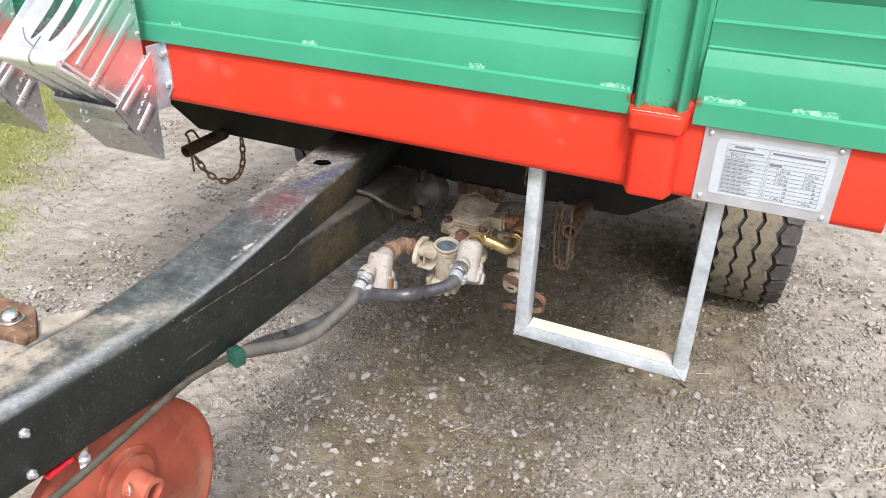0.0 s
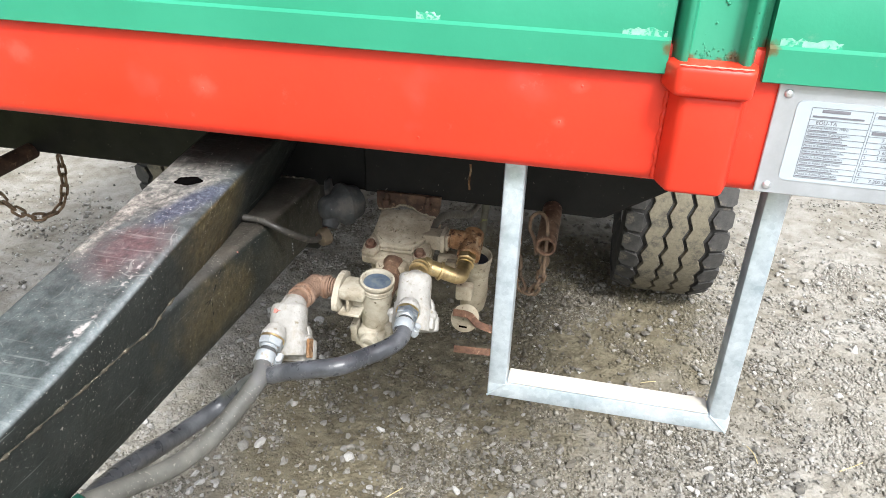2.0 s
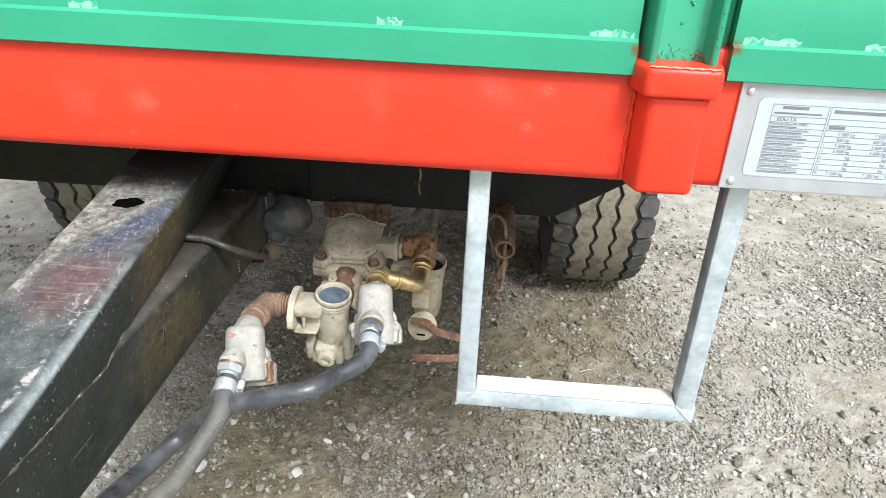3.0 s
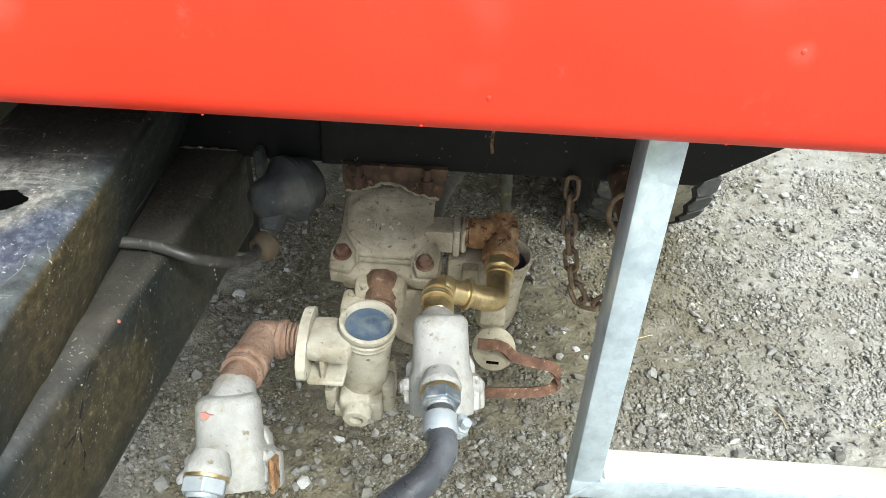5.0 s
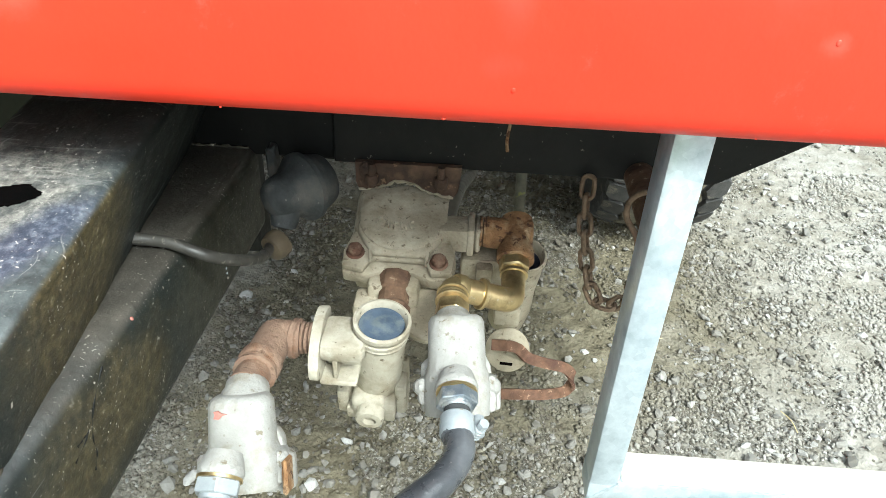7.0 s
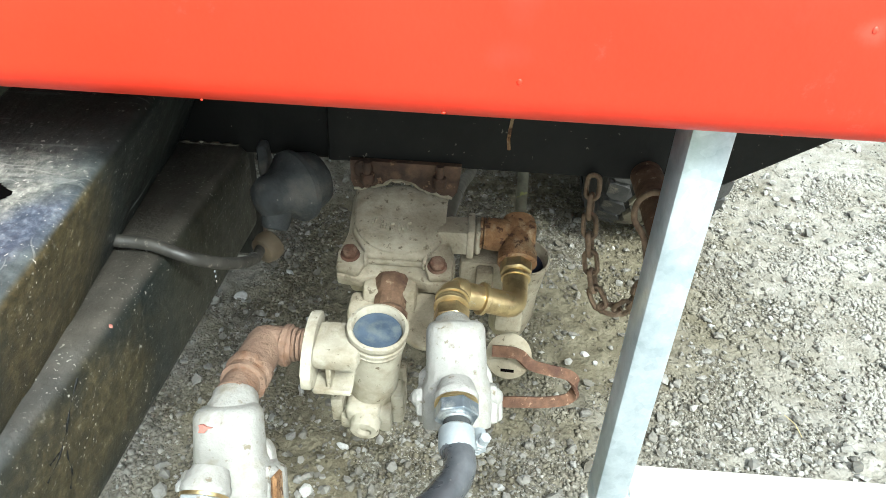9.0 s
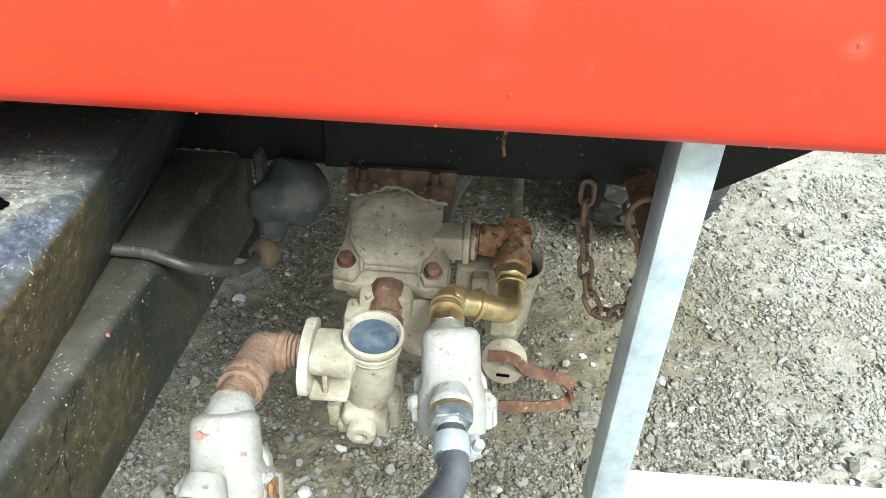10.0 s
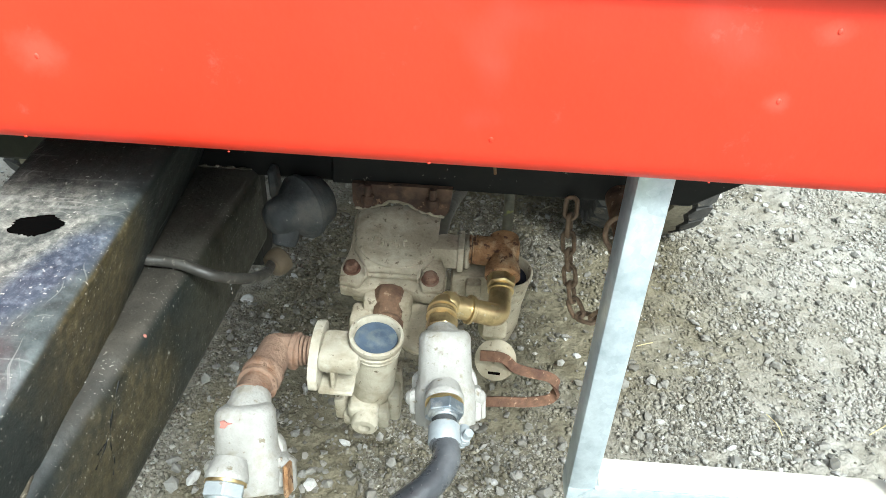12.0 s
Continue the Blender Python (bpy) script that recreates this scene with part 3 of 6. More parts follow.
CREAM = surface("cream_painted_casting", (0.292, 0.264, 0.203), (0.435, 0.404, 0.328), (0.75, 0.95), scale=45, patch=(0.225, 0.19, 0.13), patch_scale=28, patch_cut=(0.46, 0.64), spots=(0.13, 0.105, 0.068), spot_scale=150, spot_cut=(0.64, 0.71), bump_scale=220, bump_strength=0.55)
STEEL_BLUE = surface("blued_steel", (0.14, 0.17, 0.2), (0.3, 0.34, 0.38), (0.3, 0.5), 0.7, scale=60, patch=(0.5, 0.51, 0.5), patch_scale=50)
BAND = surface("dusty_white_band", (0.24, 0.265, 0.28), (0.38, 0.405, 0.42), (0.4, 0.6), 0.2, scale=60, spots=(0.25, 0.22, 0.18), spot_scale=120)
WHITE = surface("oversprayed_white_casting", (0.245, 0.237, 0.216), (0.36, 0.354, 0.335), (0.5, 0.8), scale=34, patch=(0.2, 0.176, 0.13), patch_scale=30, patch_cut=(0.48, 0.68), spots=(0.16, 0.135, 0.095), spot_scale=150, spot_cut=(0.63, 0.72), bump_scale=260, bump_strength=0.6)
HOSE = surface("dusty_rubber_hose", (0.027, 0.029, 0.033), (0.072, 0.076, 0.084), (0.22, 0.42), scale=30, patch=(0.125, 0.13, 0.138), patch_scale=22, patch_cut=(0.5, 0.75), spots=(0.14, 0.14, 0.13), spot_scale=300, spot_cut=(0.66, 0.74), bump_strength=0.35)
HOSE_MUD = surface("muddy_rubber_hose", (0.05, 0.05, 0.045), (0.14, 0.138, 0.122), (0.4, 0.65), scale=22, patch=(0.1, 0.1, 0.1), patch_scale=12, spots=(0.2, 0.19, 0.165), spot_scale=300)
CABLE = surface("dusty_black_cable", (0.035, 0.032, 0.025), (0.1, 0.092, 0.072), (0.4, 0.6), scale=40)
CHAMBER = surface("grimy_blue_grey_alloy", (0.026, 0.028, 0.029), (0.078, 0.082, 0.082), (0.6, 0.85), scale=30, patch=(0.1, 0.095, 0.085), patch_scale=26, spots=(0.2, 0.19, 0.17), spot_scale=120, spot_cut=(0.68, 0.74), bump_strength=0.6, spec=0.35)
ORANGE_RED = surface("weathered_red_oxide_paint", (0.28, 0.055, 0.03), (0.42, 0.1, 0.058), (0.5, 0.75), scale=14, patch=(0.38, 0.16, 0.105), patch_scale=11, patch_cut=(0.48, 0.66), spots=(0.6, 0.47, 0.34), spot_scale=24, spot_cut=(0.68, 0.72), bump_scale=60)
HANGER = surface("dark_green_plastic", (0.008, 0.05, 0.035), (0.02, 0.11, 0.072), (0.35, 0.55), scale=40)
RUBBER = tyre_mat("sidewall_rubber", (0.018, 0.018, 0.018), (0.045, 0.043, 0.04), (0.12, 0.1, 0.075), (0.55, 0.75))
TREAD = tyre_mat("muddy_tread_rubber", (0.05, 0.046, 0.038), (0.1, 0.092, 0.072), (0.135, 0.12, 0.085), (0.36, 0.5))
DARK_BLUE = plain("dark_blue_cup", (0.012, 0.016, 0.035), 0.4)
LUG = tyre_mat("shoulder_tread_rubber", (0.03, 0.03, 0.03), (0.075, 0.072, 0.066), (0.15, 0.13, 0.095), (0.55, 0.7))
BLUE = surface("blue_grey_rubber_cup", (0.036, 0.054, 0.086), (0.078, 0.106, 0.146), (0.4, 0.65), scale=60, patch=(0.11, 0.128, 0.136), patch_scale=50)
ALU = galvanised("brushed_alloy_plate", (0.4, 0.42, 0.45), (0.5, 0.525, 0.56), (0.35, 0.5), 8, 0.5)
LABEL = surface("pale_blue_label_film", (0.37, 0.42, 0.46), (0.43, 0.48, 0.52), (0.3, 0.4), bump_strength=0.02)
INK = plain("dark_print", (0.16, 0.16, 0.18), 0.5)
# RUNG: brown spots on a pale tone that paints the rung top's light
RUNG = surface("lit_rung_top", (0.46, 0.43, 0.37), (0.58, 0.55, 0.49), (0.6, 0.8), scale=14, stretch=(1, 6, 6), spots=(0.5, 0.43, 0.33), spot_scale=70, spot_cut=(0.68, 0.76))
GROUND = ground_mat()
PEBBLE = pebble_mat("crushed_stone", [(0.0, (0.11, 0.105, 0.094)), (0.4, (0.3, 0.292, 0.268)), (0.8, (0.37, 0.362, 0.338)), (1.0, (0.44, 0.432, 0.41))], (0.19, 0.167, 0.126))
GRIT = pebble_mat("dark_and_pale_grit", [(0.0, (0.035, 0.033, 0.028)), (0.45, (0.15, 0.138, 0.112)), (0.82, (0.28, 0.265, 0.23)), (1.0, (0.44, 0.43, 0.4))], (0.17, 0.145, 0.105))


def crumb_mat():
    m, t, p = tree_of("crumbled_grit")
    co = coords(t)
    geo = t.nodes.new("ShaderNodeNewGeometry")
    pick = geo.outputs["Random Per Island"]
    dry = ramp(t, pick, [(0.0, (0.17, 0.16, 0.138)), (0.08, (0.303, 0.288, 0.256)), (0.5, (0.36, 0.345, 0.311)), (0.95, (0.41, 0.396, 0.364)), (1.0, (0.48, 0.471, 0.445))])
    browned = ramp(t, pick, [(0.0, (0.055, 0.047, 0.03)), (0.1, (0.113, 0.097, 0.062)), (0.8, (0.15, 0.13, 0.086)), (0.95, (0.23, 0.208, 0.155)), (1.0, (0.42, 0.4, 0.35))])
    # same mask: brown earth plus the trailer's painted shade
    col = mix(t, earth_and_shade(t, co), dry, browned)
    col = mix(t, ramp(t, noise_of(t, co, 300, 4, 0.7), [(0.4, 0.0), (0.75, 0.3)]), col, (0.15, 0.13, 0.095))
    t.links.new(col, p.inputs["Base Color"])
    p.inputs["Roughness"].default_value = 0.9
    p.inputs["Specular IOR Level"].default_value = 0.25
    bump(t, p, noise_of(t, co, 250, 4, 0.6), 0.4, 0.003)
    return m


CRUMB = crumb_mat()

# ---- ground: one uneven sheet to the horizon ----
def axis_steps(lo, hi, step, far):
    mid = list(np.arange(lo, hi + 1e-6, step))
    out, d = [], step
    while mid[-1] + sum(out) < far:
        d *= 1.28
        out.append(d)
    up = list(mid[-1] + np.cumsum(out))
    down = list(mid[0] - np.cumsum(out))[::-1]
    return down + mid + up


def height(x, y):
    v = Vector((x, y, 0.0))
    h = 0.010 * noise.noise(v * 1.3) + 0.006 * noise.noise(v * 5.1) + 0.004 * noise.noise(v * 17.0)
    crumbs = 0.5 + noise.noise(v * 3.1 + Vector((7, 3, 1)))
    return h + (0.009 * noise.noise(v * 31.0) + 0.008 * abs(noise.noise(v * 58.0))) * max(0.15, min(0.9, crumbs)) - 0.005


def stony(x, y):
    """How stony the yard is at a place: above 0 gravel, below 0 bare earth."""
    return 0.6 * noise.noise(Vector((x * 2.3, y * 2.3, 5.0))) + 0.55 * noise.noise(Vector((x * 8, y * 8, 9.0))) + 0.3 * noise.noise(Vector((x * 25, y * 25, 2.0))) + 0.3 * math.exp(-((x + 0.5) / 0.45) ** 2 - ((y - 1.12) / 0.3) ** 2)


def build_ground():
    xs, ys = axis_steps(-1.6, 1.2, 0.006, 600), axis_steps(0.8, 2.9, 0.006, 600)
    verts = [(x, y, height(x, y) if -9 < x < 9 and -6 < y < 12 else 0.0) for y in ys for x in xs]
    n = len(xs)
    faces = [(j * n + i, j * n + i + 1, (j + 1) * n + i + 1, (j + 1) * n + i) for j in range(len(ys) - 1) for i in range(n - 1)]
    me = bpy.data.meshes.new("ground")
    me.from_pydata(verts, [], faces)
    me.shade_smooth()
    mask = me.attributes.new("gravel", "FLOAT", "POINT")
    mask.data.foreach_set("value", [0.5 + stony(x, y) * max(0.0, 1 - max(0.0, abs(x + 0.2) - 1.5, abs(y - 1.85) - 1.1) * 2.0) for x, y, z in verts])
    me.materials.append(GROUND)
    return tagged(new("ground", me), "grey-brown trodden gravel yard with earth patches, trailer's shade painted in", "ground", kind="structure")


ground = build_ground()
# unseen walls, added to keep low sky light from under the trailer
bm = bmesh.new()
box(bm, -11, 9.4, 8.0, 8.4, -0.2, 4.6)
tagged(part("sky_block_north", bm, surface("plain_block_grey", (0.16, 0.15, 0.13), (0.24, 0.225, 0.2), (0.8, 0.95), scale=3)), "unseen plain wall added to block sky light behind the trailer", "wall", kind="structure")
for side_name, x0 in (("sky_block_east", 9.0), ("sky_block_west", -11.4)):
    bm = bmesh.new()
    box(bm, x0, x0 + 0.4, -6, 7.99, -0.2, 4.6)
    tagged(part(side_name, bm, bpy.data.materials["plain_block_grey"]), "unseen plain wall added to block sky light from the side", "wall", kind="structure")

# ---- trailer ----
XC = -0.64
FACE = 1.015            # front face of the red beam
trailer = thing("tipper_trailer", (XC, 1.6, 0.0), "red and green farm tipping trailer with black chassis on gravel", "trailer")

bm = bmesh.new()
beam_section = [(FACE + 0.06, 0.9255), (FACE + 0.06, 1.066), (FACE + 0.007, 1.066), (FACE + 0.002, 1.064), (FACE, 1.059)]
for k in range(9):
    a = radians(180 + 11.25 * k)
    beam_section.append((FACE + 0.0165 + 0.0165 * math.cos(a), 0.942 + 0.0165 * math.sin(a)))
prism(bm, beam_section, "x", -1.512, 0.232)
beam = part("front_beam", bm, RED, trailer, "glossy brushed red painted steel front beam", 40)
for x0, x1 in ((-1.512, -1.454), (0.174, 0.232)):
    bm = bmesh.new()
    box(bm, x0, x1, FACE + 0.062, 5.4, 0.928, 1.066, 0.0075, 2)
    part("side_beam", bm, RED, trailer, "", 40)
# paint drips along the lower edge
bm = bmesh.new()
rnd = random.Random(4)
for i in range(11):
    x = -1.3 + i * 0.13 + rnd.uniform(-0.05, 0.05)
    r = rnd.uniform(0.0005, 0.0009)
    bmesh.ops.create_icosphere(bm, subdivisions=2, radius=r, matrix=Matrix.LocRotScale((x, FACE + rnd.uniform(0.0, 0.004), 0.9305), None, (1.3, 0.8, 0.8)))
for x, z in ((-0.344, 0.949), (-0.2, 0.981), (-0.182, 1.018), (-0.585, 0.98), (-0.73, 1.01)):
    bmesh.ops.create_icosphere(bm, subdivisions=2, radius=0.0014, matrix=Matrix.LocRotScale((x, FACE, z), None, (1.0, 0.4, 1.2)))
tagged(part("runny_paint", bm, RED, beam, "", 60), kind="stuff")

# stake pocket: pressed box with a thicker collar
bm = bmesh.new()
prism(bm, [(-0.103, FACE - 0.0005), (-0.092, 0.986), (-0.04, 0.986), (-0.031, FACE - 0.0005)], "z", 0.929, 1.027, 0.006, 3)
pocket = part("stake_pocket", bm, RED, trailer, "", 45)
bm = bmesh.new()
o = [(-0.112, FACE - 0.0005), (-0.101, 0.9775), (-0.034, 0.9775), (-0.026, FACE - 0.0005)]
prism(bm, o, "z", 1.0255, 1.054, 0.0055, 3)
part("collar", bm, RED, pocket, "", 45)
bm = bmesh.new()
wiggle = [Vector((-0.1022 + 0.0006 * math.sin(i * 0.9) + rnd.uniform(-0.0004, 0.0004), FACE + 0.0005, 0.932 + i * 0.0023)) for i in range(40)]
sweep(bm, wiggle, lambda u: 0.0027 + 0.0004 * math.sin(u * 71) + 0.0006 * math.sin(u * 29), 8)
part("weld_bead", bm, RED, pocket, "", 60)
bm = bmesh.new()
sweep(bm, [Vector((-0.10 + 0.0033 * i, 0.9785 + 0.0012 * math.sin(i * 2.1), 1.0543)) for i in range(20)], lambda u: 0.0007 + 0.0003 * math.sin(u * 37), 5)
part("bare_rim", bm, RIM_BARE, pocket, "", 60)

# green stake: channel open to the front, standing in the pocket
bm = bmesh.new()
sec = [(-0.0985, 0.993), (-0.0925, 0.993), (-0.0895, 1.013), (-0.0475, 1.013), (-0.0445, 0.993), (-0.0385, 0.993), (-0.03, 1.0215), (-0.1065, 1.0215)]
prism(bm, sec, "z", 1.049, 1.5, 0.0022, 2)
stake = part("stake", bm, GREEN, trailer, "", 40)
bm = bmesh.new()
for i in range(44):
    x, z = (-0.079 if i % 2 else -0.056) + rnd.gauss(0, 0.005), 1.0545 + abs(rnd.gauss(0, 0.006))
    bmesh.ops.create_icosphere(bm, subdivisions=1, radius=rnd.uniform(0.0004, 0.0013), matrix=Matrix.LocRotScale((x, 1.0128, z), None, (1.0, 0.5, 1.3)))
for x, z in ((-0.066, 1.105), (-0.064, 1.103), (-0.06, 1.122), (-0.071, 1.086), (-0.041, 1.1), (-0.041, 1.112), (-0.0405, 1.088), (-0.041, 1.071), (-0.042, 1.079), (-0.0415, 1.128)):
    bmesh.ops.create_icosphere(bm, subdivisions=1, radius=rnd.uniform(0.0008, 0.0016), matrix=Matrix.Translation((x, 1.0125 if x < -0.045 else 0.993, z)))
tagged(part("lumpy_paint", bm, GREEN, stake, "", 60), kind="stuff")


def board(x0, x1):
    """A ribbed drop-side board: lip, flat, then raised ribs above."""
    prof = [(1.0065, 1.0380), (1.0045, 1.0392), (1.0045, 1.0685), (1.0095, 1.0712), (1.0095, 1.1135), (1.0105, 1.1165), (1.0185, 1.1345), (1.0175, 1.1375), (1.0205, 1.1395),
            (1.0195, 1.1665), (1.0185, 1.1690), (1.0235, 1.1720), (1.0235, 1.1760), (1.0235, 1.2030), (1.021, 1.2070), (1.0095, 1.2270), (1.0095, 1.31),
            (1.0265, 1.33), (1.0265, 1.4), (1.0095, 1.42), (1.0095, 1.5)]
    b = bmesh.new()
    prism(b, prof + [(1.045, 1.5), (1.045, 1.0380)], "x", x0, x1)
    return part("front_board", b, GREEN, trailer, "", 25)


left_board, right_board = board(-1.512, -0.108), board(-0.0235, 0.232)
for x in (-1.512, 0.204):
    bm = bmesh.new()
    box(bm, x, x + 0.028, 1.0455, 5.4, 1.067, 1.5, 0.003)
    part("side_board", bm, GREEN, trailer)
bm = bmesh.new()
box(bm, -1.483, 0.203, 5.4, 5.43, 1.067, 1.5, 0.003)
part("tail_board", bm, GREEN, trailer)
bm = bmesh.new()
box(bm, -0.1075, -0.024, 1.0225, 1.0445, 1.057, 1.5, 0.001)
part("board_joint", bm, GREEN, trailer)
bm = bmesh.new()
box(bm, -1.453, 0.173, 1.0765, 5.399, 1.036, 1.0655)
part("load_floor", bm, BLACK, trailer, "black painted steel floor")
# bare filler patches over the lip welds
for bd, chips in ((left_board, ((-0.9, 0.010), (-0.625, 0.014), (-0.335, 0.012), (-0.132, 0.02))), (right_board, ((0.011, 0.026), (0.118, 0.026)))):
    for cx, half in chips:
        bm = bmesh.new()
        outline = [(-half + half * k / 6, 1.0708 + rnd.uniform(-0.0006, 0.0004)) for k in range(13)]
        outline += [(half * rnd.uniform(0.94, 1.03), 1.0745)]
        outline += [(half - half * k / 6, 1.0772 + rnd.uniform(-0.0022, 0.0016)) for k in range(13)]
        f = bm.faces.new([bm.verts.new((cx + u, 0, w)) for u, w in outline])
        ext = bmesh.ops.extrude_face_region(bm, geom=[f])["geom"]
        bmesh.ops.translate(bm, vec=(0, -0.0006, 0), verts=[v for v in ext if isinstance(v, bmesh.types.BMVert)])
        bmesh.ops.translate(bm, vec=(0, 1.0097, 0), verts=bm.verts)
        part("filler_patch", bm, CHIP, bd, "flaking whitish filler patch")

# black cross-member under the bed, ends cut on the slant, with a doubler plate
bm = bmesh.new()
prism(bm, [(-1.15, 0.755), (-0.129, 0.755), (0.145, 0.928), (0.145, 1.035), (-1.425, 1.035), (-1.425, 0.928)], "y", 1.29, 1.36, 0.003)
cross = part("cross_member", bm, BLACK, trailer, "black painted cross-member with slanted ends")
bm = bmesh.new()
prism(bm, [(-0.49, 0.7575), (-0.135, 0.7575), (0.12, 0.918), (-0.49, 0.918)], "y", 1.282, 1.2895, 0.002)
part("doubler_plate", bm, BLACK, cross)
bm = bmesh.new()
box(bm, -0.735, -0.573, 1.2895, 1.33, 0.64, 0.7545, 0.003)
part("web_plate", bm, BLACK, cross, "black web plate behind the drawbar")
bm = bmesh.new()
sweep(bm, [Vector((-0.327 + 0.001 * math.sin(i), 1.282, 0.87 - i * 0.008)) for i in range(5)], 0.002, 6)
sweep(bm, [Vector((-0.329 + 0.001 * math.sin(i * 1.7), 1.282, 0.82 - i * 0.01)) for i in range(5)], 0.0016, 6)
part("weld_bead", bm, RUST_ORANGE, cross)
for x in (-0.9, -0.41):
    bm = bmesh.new()
    box(bm, x - 0.035, x + 0.035, 1.361, 5.3, 0.9, 1.035, 0.004)
    part("chassis_rail", bm, BLACK, trailer)
bm = bmesh.new()
rod(bm, (-1.3, 2.514, 0.35), (0.03, 2.514, 0.35), 0.035, 16)
part("axle", bm, BLACK, trailer, "", 40)
for x in (-0.9, -0.41):
    bm = bmesh.new()
    box(bm, x - 0.03, x + 0.03, 2.2, 2.83, 0.385, 0.425, 0.004)
    for y in (2.22, 2.78):
        box(bm, x - 0.03, x + 0.03, y, y + 0.03, 0.42, 0.905)
    part("spring_pack", bm, BLACK, trailer)

# ---- drawbar: low box with a rising wedge welded on ----
def between(y, table):
    for (a, va), (b, vb) in zip(table, table[1:]):
        if y <= b:
            return va + (vb - va) * max(0.0, y - a) / (b - a)
    return table[-1][1]


LOW_RIGHT = [(-0.45, -0.638), (0.35, -0.604), (0.6, -0.59), (0.8, -0.5795), (1.3, -0.5645)]
LOW_TOP = [(-0.45, 0.861), (0.35, 0.8085), (0.6, 0.797), (1.3, 0.7635)]
LOW_BOTTOM = [(-0.45, 0.775), (0.35, 0.7035), (0.6, 0.684), (0.9, 0.679), (1.3, 0.672)]
RISER_RIGHT = [(0.5, -0.597), (0.6, -0.5905), (0.75, -0.584), (0.9, -0.581), (1.05, -0.575), (1.2, -0.571), (1.3, -0.571)]
RISER_FOOT = [(0.5, -0.597), (0.6, -0.5905), (0.75, -0.583), (0.85, -0.579), (1.0, -0.5965), (1.15, -0.618), (1.3, -0.635)]
RISER_LEFT = [(0.5, -0.699), (0.6, -0.699), (0.8, -0.69), (1.0, -0.676), (1.3, -0.672)]
RISER_TOP = [(0.5, 0.794), (0.6, 0.7985), (0.68, 0.8045), (0.75, 0.8125), (0.82, 0.824), (0.9, 0.8385), (0.98, 0.852), (1.05, 0.862), (1.2, 0.88), (1.3, 0.886)]


def low_right(y):
    return between(y, LOW_RIGHT)


def low_top(y):
    return between(y, LOW_TOP)


def low_bottom(y):
    return between(y, LOW_BOTTOM)


def loft(b, sections):
    made = [[b.verts.new(q) for q in sec] for sec in sections]
    n = len(made[0])
    for p, q in zip(made, made[1:]):
        for i in range(n):
            b.faces.new((p[i], p[(i + 1) % n], q[(i + 1) % n], q[i]))
    b.faces.new(made[0][::-1])
    b.faces.new(made[-1])


def rounded(xl, xr, zb, zt, y, r):
    out = []
    for cx, cz, a0 in ((xr - r, zt - r, 0), (xl + r, zt - r, 90), (xl + r, zb + r, 180), (xr - r, zb + r, 270)):
        for k in range(4):
            a = radians(a0 + 30 * k)
            out.append((cx + r * math.cos(a), y, cz + r * math.sin(a)))
    return out


def riser_section(y):
    """Rounded box whose near flank leans in towards its foot."""
    zb, zt, xr, xf = low_top(y) - 0.006, between(y, RISER_TOP), between(y, RISER_RIGHT), between(y, RISER_FOOT)
    out = []
    for x, yy, z in rounded(between(y, RISER_LEFT), xr, zb - 0.014, zt, y, 0.0075):
        u = max(0.0, min(1.0, (z - zb) / max(0.004, zt - 0.0075 - zb)))
        out.append((x - (xr - xf) * (1 - u) if x > xr - 0.02 else x, yy, z))
    return out


bm = bmesh.new()
loft(bm, [rounded(low_right(y) - 0.104, low_right(y), low_bottom(y), low_top(y), y, 0.0125) for y in (-0.45, -0.1, 0.2, 0.35, 0.5, 0.6, 0.7, 0.8, 0.9, 1.05, 1.25, 1.288)])
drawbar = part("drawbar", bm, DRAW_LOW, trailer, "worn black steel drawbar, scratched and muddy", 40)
bm = bmesh.new()
loft(bm, [riser_section(y) for y in (0.5, 0.55, 0.6, 0.66, 0.72, 0.78, 0.84, 0.9, 0.96, 1.02, 1.08, 1.14, 1.22, 1.288)])
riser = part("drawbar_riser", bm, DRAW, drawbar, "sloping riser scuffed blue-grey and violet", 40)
# ragged hole: torn rim over a black cavity
bm = bmesh.new()
n = 60
rr = [0.94 + 0.04 * math.sin(3.1 * i) * rnd.uniform(0.2, 1.4) + 0.06 * math.sin(0.55 * i + 1) + rnd.uniform(-0.05, 0.05) for i in range(n)]
ring = [bm.verts.new((-0.6285 + 0.0172 * rr[i] * math.cos(2 * math.pi * i / n), 1.031 + 0.0105 * rr[i] * math.sin(2 * math.pi * i / n) + 0.12 * 0.0172 * math.cos(2 * math.pi * i / n), 0.0)) for i in range(n)]
for v in ring:
    v.co.z = between(v.co.y, RISER_TOP) + 0.0005
bm.faces.new(ring)
CAVITY = surface("dark_cavity", (0.002, 0.002, 0.002), (0.004, 0.003, 0.003), (0.95, 1.0), spec=0.0)
part("rust_hole", bm, CAVITY, drawbar, "ragged rusted-through hole")
# gritty welds: along the riser's foot and over the end of the box
bm = bmesh.new()
foot = []
for y in np.arange(0.62, 1.27, 0.004):
    x = between(y, RISER_FOOT) + 0.0006
    over = max(0.0, min(0.0125, x - (low_right(y) - 0.0125)))
    foot.append(Vector((x + rnd.uniform(-0.0004, 0.0006), y, low_top(y) - 0.0125 + math.sqrt(max(0.0, 0.0125 ** 2 - over ** 2)))))
sweep(bm, foot, lambda u: max(0.0003, 0.0009 + 0.0009 * math.sin(u * 138) + 0.0007 * math.sin(u * 351 + 1)), 6)
part("weld_seam", bm, GRIMY_WELD, riser, "gritty weld along the riser's foot", 60)
bm = bmesh.new()
